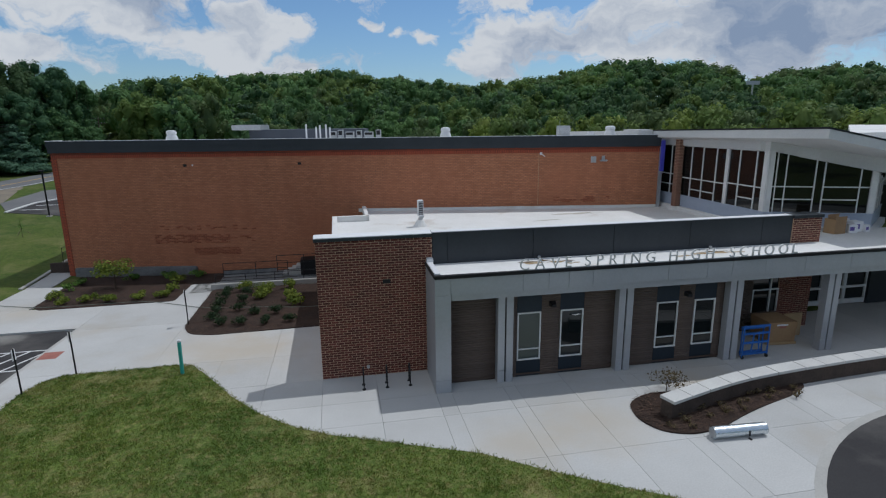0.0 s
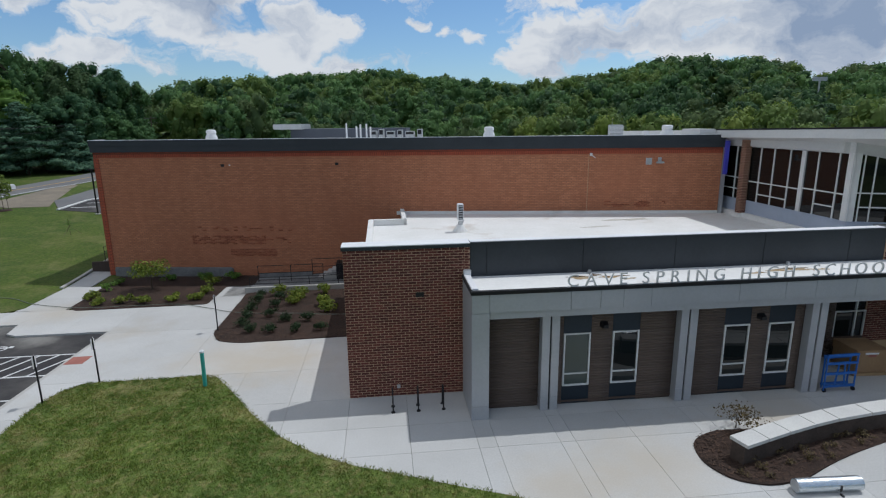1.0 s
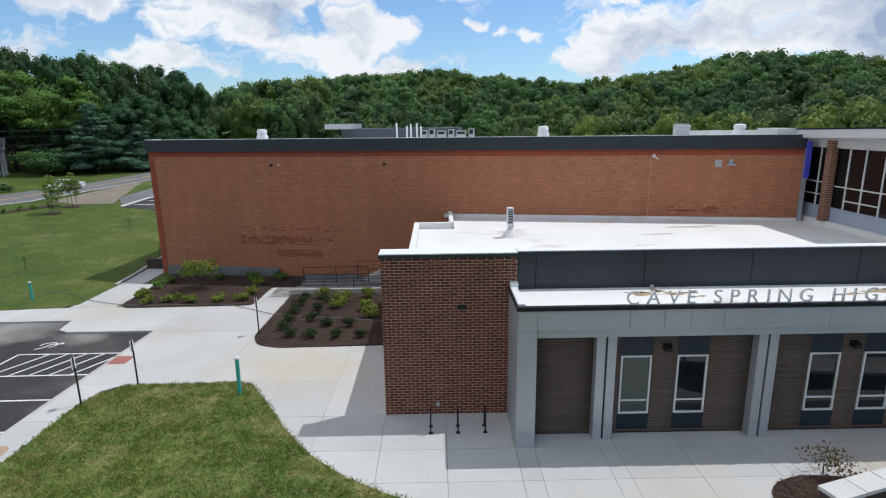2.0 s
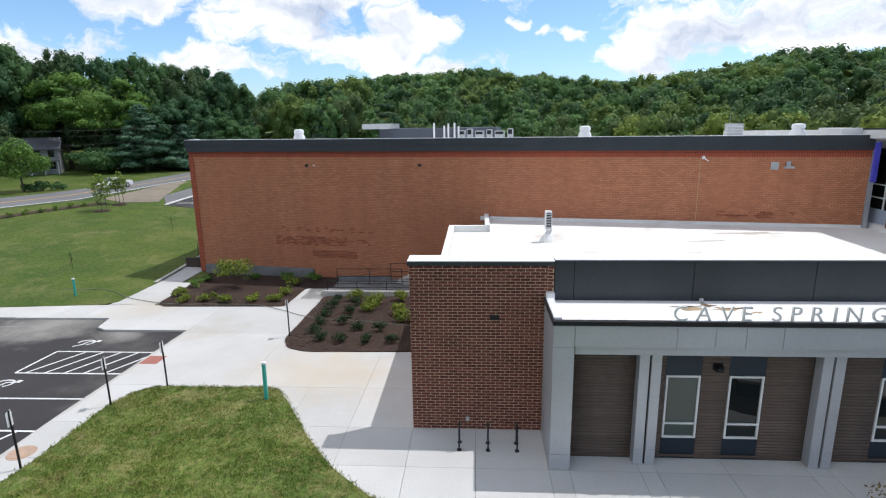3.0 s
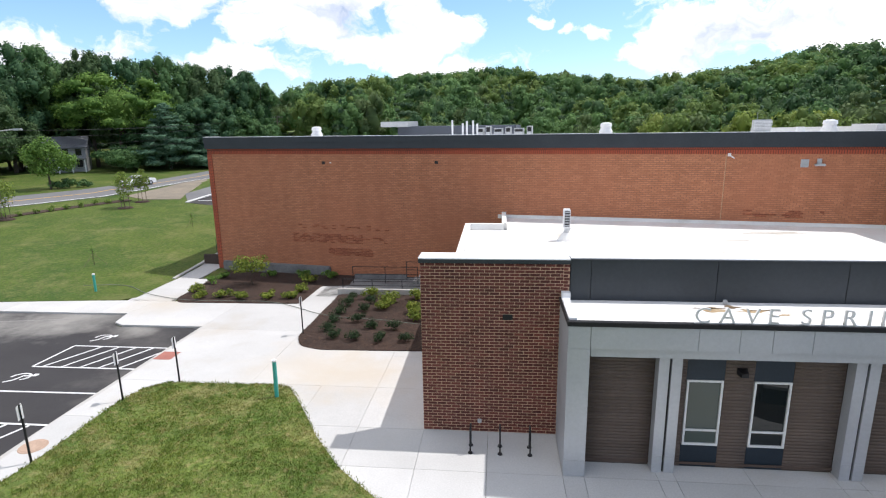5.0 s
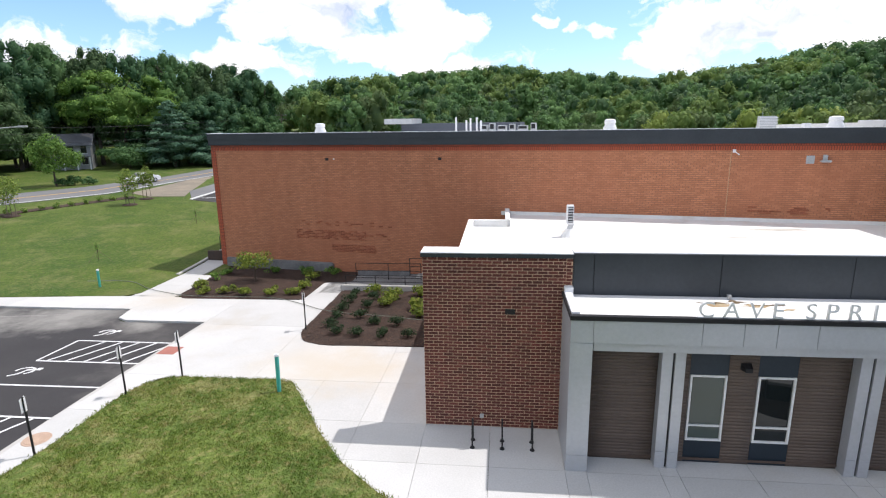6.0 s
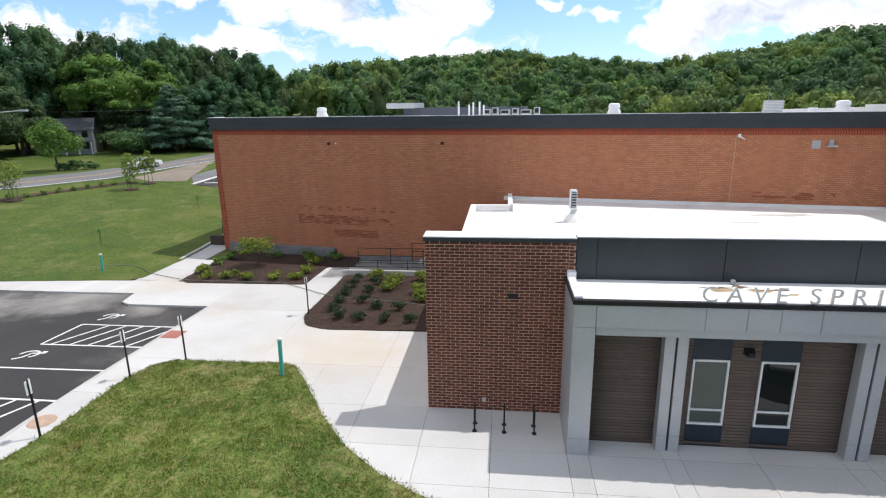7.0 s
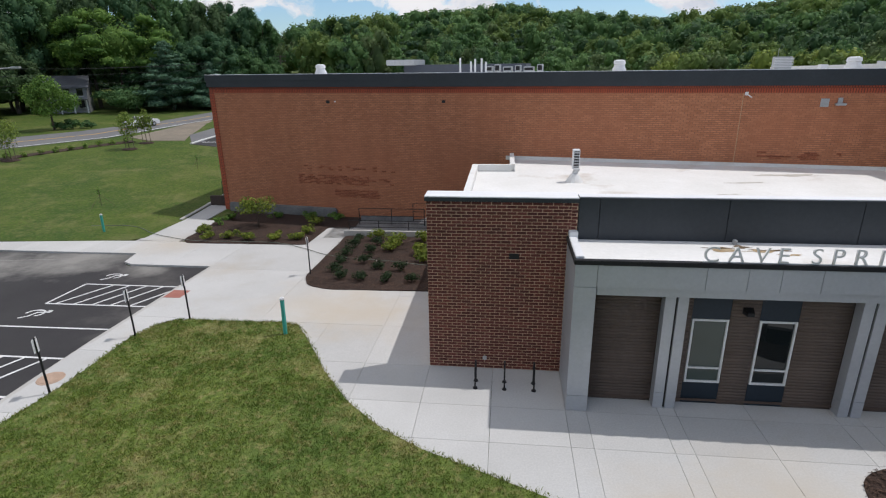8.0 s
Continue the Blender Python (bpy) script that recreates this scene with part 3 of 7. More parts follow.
def hill(x, y):
    r, a = math.hypot(x, y), math.degrees(math.atan2(x, y))
    if abs(a) > 100:
        return 0.0
    top = max(0.0, crest(x, y) - 16.5 - zg(x * 270 / max(r, 1), y * 270 / max(r, 1)))
    s = min(max((r - 140) / 130, 0.0), 1.0)
    s = s * s * (3 - 2 * s)
    fall = min(max((r - 290) / 400, 0.0), 1.0)
    return top * s * (1 - 0.7 * fall)


def build_ground():
    rings = [0, 6, 12, 18, 24, 30, 36, 42, 48, 56, 64, 74, 86, 100, 115, 130, 150, 170, 190, 210, 230, 250, 275, 300, 340, 400, 500, 700, 1100, 2000, 4000]
    seg = 144
    v, f = [], []
    for r in rings:
        for k in range(seg):
            a = 2 * math.pi * k / seg
            x, y = r * math.sin(a), r * math.cos(a)
            v.append((x, y, zg(x, y) - 0.16 + hill(x, y)))
    for i in range(len(rings) - 1):
        for k in range(seg):
            a, b = i * seg + k, i * seg + (k + 1) % seg
            f.append((a, a + seg, b + seg, b))
    ob = from_arrays("ground", v, f, M["grass_back"])
    tagged(ob, "rolling grassy ground reaching the wooded hills", "ground", kind="structure")


build_ground()

ISLAND = [(-14.2, -12), (-14.15, 18.4), (-13.95, 20.1), (-13.8, 22.4), (-13.86, 24.4), (-13.55, 25.6), (-12.9, 26.15), (-12.2, 26.3), (-10.1, 26.3), (-8.2, 26.4), (-7.2, 26.0), (-6.3, 24.7), (-5.0, 22.6), (-3.6, 20.7), (-2.0, 19.26), (-0.64, 18.46), (0.7, 17.9), (1.8, 17.4), (4.34, 16.3), (6.6, 14.7), (8.2, 13.67), (9.5, 12.96), (10.6, 11.6), (11.2, 9.0), (11.2, -12)]
BED_GYM = rounded([(-19.5, 38.0), (-20.1, 38.9), (-20.5, 45.2), (-20.6, 47.38), (-9.2, 45.55), (-9.2, 42.75), (-11.2, 42.65), (-11.28, 38.2)], 0.35)
BED_STAIR = rounded([(-9.25, 40.5), (-9.2, 32.3), (-8.6, 30.95), (-7.4, 30.5), (-0.55, 30.7), (-0.55, 40.5)], 0.5)
BED_WALL = rounded([(11.1, 18.5), (10.8, 17.3), (11.2, 16.3), (12.2, 15.85), (13.5, 16.0), (14.8, 16.6), (16.3, 17.15), (18.1, 17.65), (19.2, 18.2), (19.2, 18.8), (15.0, 18.8), (12.2, 19.05)], 0.8)
DRIVE_C, DRIVE_R = (22.5, 4.5), 11.3
LAWN_BACK = [(-23.1, 39.0), (-23.9, 38.3), (-30.2, 37.62), (-36, 37.3), (-78, 36.5), (-110, 60), (-110, 150), (-30, 150), (-24.0, 70), (-23.3, 48.8), (-23.25, 42.7)]

tagged(sheet("lawn", ISLAND, 1.0, 0.05, M["grass"], wob=0.05), "mown green lawn with ragged edges and dry patches", "lawn", kind="structure")
tagged(sheet("lawn", LAWN_BACK, 4.0, 0.02, M["grass_back"], wob=0.03), "sloping lawn with worn yellow patches", "lawn", kind="structure")
LOT = [(-15.38, -12), (-15.38, 33.5), (-20.4, 33.5), (-21.0, 33.9), (-21.4, 35.6), (-60, 35.4), (-60, -12)]
tagged(sheet("parking_lot", LOT, 3.0, -0.11, M["asphalt"], 0.05), "black asphalt parking lot with white markings", "parking lot", kind="structure")
ROAD_MID = [(-96, 44), (-82, 51), (-70, 58.8), (-59, 67), (-53, 74), (-49.8, 83), (-48.2, 94), (-46, 112), (-42, 140)]


def band(mid, half, off=0.0):
    l, r = [], []
    for i, p in enumerate(mid):
        a, b = Vector(mid[max(0, i - 1)]), Vector(mid[min(len(mid) - 1, i + 1)])
        d = (b - a).normalized()
        n = Vector((d.y, -d.x))
        q = Vector(p) + n * off
        l.append(tuple(q - n * half))
        r.append(tuple(q + n * half))
    return l + r[::-1]


tagged(sheet("road", band(ROAD_MID, 3.6), 4.0, 0.07, M["road"]), "grey two-lane road beside the lawn", "road", kind="structure")
M["yellow_line"] = surface("yellow road paint", (0.60, 0.36, 0.08), (0.52, 0.31, 0.07), 3, 25, 0.8, bump=0.1, grain=0.18)
tagged(sheet("road_centre_line", band(ROAD_MID, 0.12), 4.0, 0.08, M["yellow_line"], 0.005), "yellow painted road centre line", "road marking", kind="structure")
tagged(sheet("road_edge_line", band(ROAD_MID, 0.09, 3.3), 4.0, 0.08, M["line_paint"], 0.005), "white painted road edge line", "road marking", kind="structure")
M["cap_white"] = surface("white kerb paint", (0.7, 0.7, 0.68), (0.6, 0.6, 0.58), 1, 12, 0.85, grain=0.12)
# Panes of the first bay window, with a paler grey-green base colour.
M["grey_green_pane"] = glass("paler grey-green window glass", (0.062, 0.080, 0.070), 0.06)
tagged(sheet("gravel_verge", [(-47.6, 73.2), (-46.2, 80.6), (-45.4, 90.0), (-44.0, 88.0), (-41.6, 79.5), (-40.6, 75.5), (-39.6, 72.6), (-43.8, 71.6)], 4.0, 0.05, surface("tan gravel", (0.25, 0.21, 0.16), (0.19, 0.165, 0.13), 0.5, 20, 0.95, grain=0.3)), "bare tan gravel verge", "gravel", kind="structure")
tagged(sheet("side_drive", [(-37.5, 70.7), (-36.5, 78), (-26, 82), (-24, 66), (-32.5, 69.6)], 4.0, 0.06, M["asphalt"]), "black asphalt drive beside the gym", "drive", kind="structure")
tagged(sheet("side_walk", [(-40.8, 75.9), (-40.0, 84.7), (-34, 90), (-31, 84), (-36.6, 78.0), (-37.5, 70.7)], 3.0, 0.09, M["road"]), "pale concrete walk beside the side drive", "pavement", kind="structure")
tagged(sheet("side_kerb", band([(-37.6, 70.6), (-37.0, 76.0), (-34.5, 80.5), (-30, 84)], 0.16), 3.0, 0.2, M["cap_white"]), "white-painted kerb of the side drive", "kerb", kind="structure")
circle = [(DRIVE_C[0] + DRIVE_R * math.cos(a), DRIVE_C[1] + DRIVE_R * math.sin(a)) for a in np.linspace(0, 2 * math.pi, 72, endpoint=False)]
ring = [(DRIVE_C[0] + (DRIVE_R + 0.32) * math.cos(a), DRIVE_C[1] + (DRIVE_R + 0.32) * math.sin(a)) for a in np.linspace(0, 2 * math.pi, 72, endpoint=False)]
tagged(sheet("drive_kerb", ring, 2.0, 0.012, M["kerb"], 0.02), "flush concrete kerb round the drive", "kerb", kind="structure")
tagged(sheet("drive", circle, 2.0, 0.018, M["asphalt"], 0.01), "black asphalt turning circle", "drive", kind="structure")

# ---- gym building ----
GYM_AT, GYM_TURN, GYM_L = (-21.55, 47.58, 0.0), -9.2, 47.35
gym = thing("gym_building", "long windowless red brick gym with charcoal metal parapet", "building", GYM_AT, GYM_TURN)


def gym_world(x, y, z):
    return gym.matrix_basis @ Vector((x, y, z))


part("wall", boxes((0, 0, -1.4, GYM_L, 26.2, 8.72), bevel=0.01), M["gym_brick"], gym)
part("brick_header", boxes((-0.004, -0.006, 8.72, GYM_L, 0.19, 9.35), (-0.004, 0.19, 8.72, 0.19, 26.1, 9.25)), M["soldier"], gym, "upright soldier course of brighter red brick")
part("wall_pier", boxes((-0.02, -0.035, -1.3, 0.42, 0.3, 8.7), bevel=0.01), M["corner_brick"], gym, "redder brick corner strip")
part("movement_joint", boxes((37.72, -0.012, -1.0, 37.76, -0.002, 8.72)), surface("pale joint sealant", (0.55, 0.32, 0.20), (0.48, 0.28, 0.18), 1, 12, 0.8), gym, "pale upright sealant joint")
part("parapet_fascia", boxes((-0.12, -0.12, 9.13, GYM_L + 0.02, 0.2, 9.62), (-0.16, -0.16, 9.60, GYM_L + 0.02, 0.2, 10.03)), M["charcoal"], gym, "charcoal metal fascia")
part("parapet_fascia", boxes((-0.12, 0.202, 9.13, 0.2, 26.2, 9.45), (-0.16, 0.202, 9.40, 0.2, 1.4, 10.03)), M["charcoal"], gym, "charcoal metal fascia")
part("parapet_lining", boxes((0.202, 0.24, 8.9, 0.235, 1.4, 10.03)), M["white_roof"], gym, "white membrane lining")
patch = random.Random(5)
old = []
for u0, z0, u1, z1, share in ((7.1, 1.9, 13.0, 2.63, 0.8), (7.6, 2.99, 16.4, 3.36, 0.35), (10.1, 0.93, 13.8, 1.54, 0.88), (12.9, 2.0, 15.0, 2.5, 0.3)):
    old += [r for r in brick_field(u0, u1, z0, z1, 0.36, 0.122, 0.03) if patch.random() < share]
old += [r for r in brick_field(39.0, 43.5, 4.8, 5.25, 0.34, 0.114, 0.016) if noise.noise((r[0] * 0.9, r[1] * 4.0, 7.0)) > 0.12]
v, f = brick_arrays(old, 0.0, 0.012)
tagged(from_arrays("brickwork", v, f, surface("darker patched brick", (0.31, 0.105, 0.054), (0.25, 0.082, 0.044), 1.0, 20, 0.9, grain=0.2, island=0.25), gym, "darker replaced bricks"), kind="stuff")
part("coping", boxes((-0.18, -0.12, 10.03, GYM_L + 0.02, 0.22, 10.06), (-0.12, 0.225, 10.03, 0.2, 1.4, 10.06)), M["white_paint"], gym, "pale metal coping")
part("roof", boxes((0.24, 0.24, 8.75, GYM_L - 0.1, 26.0, 9.3)), M["white_roof"], gym, "white roof membrane")
part("foundation", boxes((0.6, -0.30, -1.4, 10.2, -0.004, -0.02), (0.6, -0.2, -0.02, 10.1, -0.01, 0.05), bevel=0.02), M["old_concrete"], gym, "weathered grey concrete footing")

# ---- entry building ----
entry = thing("entry_building", "low school entrance wing with brick wing wall and metal canopy", "building")
ROOF_Z = 4.32
BL, BH = 0.338, 0.1121
gym_y = lambda x: 47.58 - math.tan(radians(9.2)) * (x + 21.55)
bm = bmesh.new()
prism(bm, [(-0.5, 24.0), (26.2, 24.0), (26.2, gym_y(26.2) - 0.02), (2.1, gym_y(2.1) - 0.02), (2.1, 39.0), (-0.5, 39.0)], 4.205, ROOF_Z)
part("roof", bm, M["white_roof"], entry, "white low roof with brown water stains")
bm = bmesh.new()
box(bm, -0.5, 24.1, ROOF_Z - 0.1, -0.16, 39.3, 4.72, 0.02)
box(bm, -0.158, 39.0, ROOF_Z - 0.1, 1.9, 39.3, 4.72, 0.02)
box(bm, 1.8, 39.302, ROOF_Z - 0.1, 2.1, gym_y(2.1) - 0.05, 4.72, 0.02)
part("roof_kerb", bm, M["white_roof"], entry, "low white membrane-covered roof kerb")
b2 = bmesh.new()
box(b2, 23.4, -0.10, 4.25, GYM_L - 0.02, -0.008, 4.52, 0.01)
fl = part("flashing", b2, M["white_roof"], entry, "pale flashing along the gym wall")
fl.matrix_basis = gym.matrix_basis.copy()
part("wall", boxes((-0.495, 24.05, -1.2, -0.2, 38.95, 4.2)), M["gym_brick"], entry)

# wing wall
wing = part("wing_wall", boxes((-1.1, 23.25, -0.3, 3.93, 24.0, 6.28)), M["mortar"], entry, "dark red brick wing wall with tan mortar")
part("coping", boxes((-1.16, 23.19, 6.28, 3.95, 24.05, 6.42), bevel=0.01), M["charcoal"], entry, "charcoal coping edge")
part("coping_top", boxes((-1.15, 23.2, 6.42, 3.94, 24.04, 6.455)), M["white_paint"], entry, "white coping top")
wing_bricks = brick_field(-1.1, 3.72, 0.0, 6.278, BL, BH, 0.019)
wing_upper = brick_field(3.725, 3.93, 5.257, 6.278, BL, BH, 0.019)
# metal parapet behind the canopy
XE = 22.32
px = [3.955, 4.63, 8.65, 12.64, 16.63, 20.6, XE]
for a, b in zip(px, px[1:]):
    part("parapet_panel", boxes((a + 0.008, 23.28, 5.0, b - 0.008, 23.42, 6.40), bevel=0.006), M["charcoal"], entry, "charcoal metal parapet panel")
part("parapet_back", boxes((3.95, 23.425, 4.2, XE, 23.7, 6.38)), M["charcoal"], entry)
part("parapet_coping", boxes((3.96, 23.24, 6.40, XE + 0.01, 23.78, 6.45), bevel=0.008), M["charcoal"], entry, "charcoal metal coping")
part("coping_top", boxes((3.97, 23.36, 6.45, XE + 0.01, 23.8, 6.462)), M["white_paint"], entry, "white coping top")
end_pier = part("brick_pier", boxes((XE + 0.015, 23.25, 4.3, 24.0, 24.0, 6.3)), M["mortar"], entry, "red brick parapet pier")
part("pier_coping", boxes((XE + 0.012, 23.18, 6.3, 24.06, 24.06, 6.46), bevel=0.01), M["charcoal"], entry)

# canopy
CX0, CX1, CY = 3.63, 46.0, 20.87
part("canopy_roof", boxes((CX0 + 0.1, CY + 0.12, 4.75, 24.0, 23.24, 5.04), (24.002, CY + 0.165, 4.31, CX1, 27.3, 4.62)), M["white_roof"], entry, "white canopy roof with rust-brown stains")
part("canopy_kerb", boxes((CX0 + 0.03, CY + 0.2, 5.0, CX0 + 0.28, 23.22, 5.20), (CX0 + 0.03, 23.0, 5.0, CX0 + 0.32, 23.235, 5.36), bevel=0.015), M["white_paint"], entry)
part("canopy_trim", boxes((CX0 - 0.03, CY - 0.04, 5.01, CX1, CY + 0.16, 5.15), (CX0 - 0.03, CY + 0.162, 5.01, CX0 + 0.05, 23.24, 5.15), bevel=0.012), M["black"], entry, "black metal roof edge trim")
fx = [CX0, 4.29, 7.36, 8.5, 9.4, 10.49, 14.03, 15.94, 17.2, 18.9, 21.0, 23.5, 26.3, 29.0, 32.0, 36.0, 41.0, CX1]
for a, b in zip(fx, fx[1:]):
    part("fascia_panel", boxes((a + 0.006, CY, 4.30, b - 0.006, CY + 0.25, 5.0), bevel=0.005), M["silver"], entry)
part("soffit_beam", boxes((4.33, CY + 0.10, 4.02, CX1, 21.62, 4.30), (4.33, CY + 0.06, 4.26, CX1, CY + 0.2, 4.296)), M["silver"], entry, "light grey metal soffit beam")
part("soffit", boxes((12.0, 21.63, 3.98, CX1, 27.4, 4.2)), M["hall_paint"], entry)
for z0, z1 in ((0.0, 0.55), (0.56, 4.29)):
    part("pier_panel", boxes((CX0, CY, z0, 4.29, CY + 0.38, z1), bevel=0.006), M["silver"], entry, "light grey metal corner pier")
part("pier_panel", boxes((CX0 + 0.01, CY + 0.39, 0.0, CX0 + 0.10, 23.245, 5.0), bevel=0.005), M["silver"], entry, "light grey metal side panel")
part("pier_panel", boxes((CX0 + 0.01, CY + 0.252, 4.30, CX0 + 0.2, CY + 0.388, 5.0)), M["silver"], entry)
for cx in (6.42, 12.0, 17.55, 22.88, 28.7, 34.3):
    for dx in (0.0, 0.38):
        col = part("column", boxes((cx + dx, 21.27, 0.57, cx + dx + 0.31, 21.66, 4.02), bevel=0.006), M["silver"], entry, "light grey metal-clad column")
        part("column_base", boxes((cx + dx, 21.27, 0.0, cx + dx + 0.31, 21.66, 0.56), bevel=0.006), M["silver"], col)
    part("column_gap", boxes((cx + 0.312, 21.34, 0.0, cx + 0.378, 21.64, 4.02)), M["black"], entry)

# ground-floor wall under the canopy
WY = 21.66
bays = [(4.29, 6.42, ()), (7.11, 12.0, (7.42, 9.42)), (12.69, 17.55, (14.12, 16.05))]
part("wall", boxes((4.2, WY + 0.16, -0.2, 18.2, 24.4, 4.3)), M["brown_mortar"], entry, "dark brown brick ground-floor wall")
part("brick_sill", boxes(*[(a, WY - 0.035, 0.10, b, WY, 0.17) for a, b, _ in bays]), M["brown_mortar"], entry)


def bay_window(x, w=1.09, glaze="pane"):
    """A tall slim window with its sill light, and navy panels above and below."""
    z0, z1, y = 0.78, 3.02, WY + 0.02
    part("spandrel_panel", boxes((x - 0.02, y, 0.0, x + w + 0.02, y + 0.12, z0 - 0.003), bevel=0.005), M["navy"], entry, "dark navy panel")
    part("spandrel_panel", boxes((x - 0.02, y, z1 + 0.003, x + w + 0.02, y + 0.12, 4.28), bevel=0.005), M["navy"], entry, "dark navy panel")
    win = part("window", boxes((x, y + 0.10, z0, x + w, y + 0.14, z1)), M["black"], entry, "tall slim window with white frame")
    t = 0.062
    part("frame", boxes((x, y - 0.03, z0, x + w, y + 0.08, z0 + t), (x, y - 0.03, z1 - t, x + w, y + 0.08, z1), (x, y - 0.03, z0 + t, x + t, y + 0.08, z1 - t), (x + w - t, y - 0.03, z0 + t, x + w, y + 0.08, z1 - t), (x + t, y - 0.03, z0 + 0.50, x + w - t, y + 0.08, z0 + 0.55)), M["frame"], win)
    part("pane", boxes((x + t, y + 0.03, z0 + t, x + w - t, y + 0.045, z0 + 0.5)), M[glaze], win)
    part("pane", boxes((x + t, y + 0.03, z0 + 0.55, x + w - t, y + 0.045, z1 - t)), M[glaze], win)


for a, b, wins in bays:
    holes = [(w - 0.025, 0.0, w + 1.115, 4.3) for w in wins]
    v, f = brick_arrays(brick_field(a, b, 0.0, 4.25, BL * 40, BH, 0.009, holes), WY + 0.02, 0.006)
    f_ob = from_arrays("brickwork", v, f, M["brown_isl"], entry, "brown face brick infill")
    tagged(f_ob, kind="stuff")
    solid = []
    cur = a
    for h in holes:
        solid.append((cur, WY + 0.02, 0, h[0], WY + 0.15, 4.28))
        cur = h[2]
    solid.append((cur, WY + 0.02, 0, b, WY + 0.15, 4.28))
    part("wall", boxes(*solid), M["brown_mortar"], entry)
    for w in wins:
        bay_window(w, glaze="grey_green_pane" if w == 7.42 else "pane")
# recessed wall with a wide window, and the brick beside the doors
RY = 24.4
part("wall", boxes((18.2, RY + 0.02, -0.2, 21.5, RY + 0.3, 4.3), (21.5, RY + 0.02, -0.2, 23.1, RY + 0.3, 0.98), (21.5, RY + 0.02, 3.0, 23.1, RY + 0.3, 4.3)), M["brown_mortar"], entry)
v, f = brick_arrays(brick_field(18.2, 23.1, 0.0, 4.2, BL, BH, 0.012, [(21.5, 0.98, 23.1, 3.0)]), RY + 0.02, 0.018)
tagged(from_arrays("brickwork", v, f, M["brown_isl"], entry, "brown face brick infill"), kind="stuff")
win = part("window", boxes((21.5, RY + 0.12, 0.98, 23.1, RY + 0.16, 3.0)), M["black"], entry, "wide window with white mullions")
part("frame", boxes((21.5, RY, 2.2, 23.1, RY + 0.08, 2.26), (22.55, RY, 0.98, 22.62, RY + 0.08, 2.198), (22.55, RY, 2.262, 22.62, RY + 0.08, 3.0), (21.5, RY, 0.98, 21.56, RY + 0.08, 2.198), (23.04, RY, 0.98, 23.1, RY + 0.08, 2.198)), M["frame"], win)
part("pane", boxes((21.5, RY + 0.09, 0.98, 23.1, RY + 0.10, 3.0)), M["pane"], win)
part("wall", boxes((23.102, RY + 0.02, -0.2, 25.1, 27.3, 4.2), (25.102, 27.02, -0.1, 26.98, 27.3, 4.2)) , M["mortar"], entry)
part("wall", boxes((32.0, 27.0, -0.1, 46, 27.3, 4.2)), M["charcoal"], entry)
for x0, x1, y in ((23.105, 25.1, RY + 0.02), (25.1, 26.98, 27.02)):
    v, f = brick_arrays(brick_field(x0, x1, 0.0, 4.2, BL, BH, 0.015), y)
    tagged(from_arrays("brickwork", v, f, M["brick_isl"], entry, "red face brick"), kind="stuff")
for i in range(3):
    x = 27.0 + i * 1.62
    door = part("door", boxes((x, 27.12, 0.0, x + 1.6, 27.2, 4.0)), M["pane"], entry, "glazed entrance door with white frame")
    part("door_frame", boxes((x, 27.02, 0, x + 0.1, 27.12, 4.0), (x + 1.5, 27.02, 0, x + 1.6, 27.12, 4.0), (x + 0.1, 27.02, 0.0, x + 1.5, 27.12, 0.28), (x + 0.1, 27.02, 1.0, x + 1.5, 27.12, 1.14), (x + 0.1, 27.02, 2.3, x + 1.5, 27.12, 2.42), (x + 0.1, 27.02, 3.86, x + 1.5, 27.12, 4.0)), M["frame"], door)

# ---- tall hall on the roof side ----
hall = thing("glass_hall", "tall glazed hall with sloping white roof", "building")
HA, HB = Vector((26.1, 29.6, 0)), Vector((31.8, 27.4, 0))
HC = Vector((36.0, 30.5, 0))
HN = Vector((26.1, 41.6, 0))


def hall_top(x, y):
    return 9.25 - 0.215 * (x - 26.1)


def hall_roof(x, y):
    return 10.70 - 0.185 * (x - 24.85) - 0.02 * (y - 24.3)


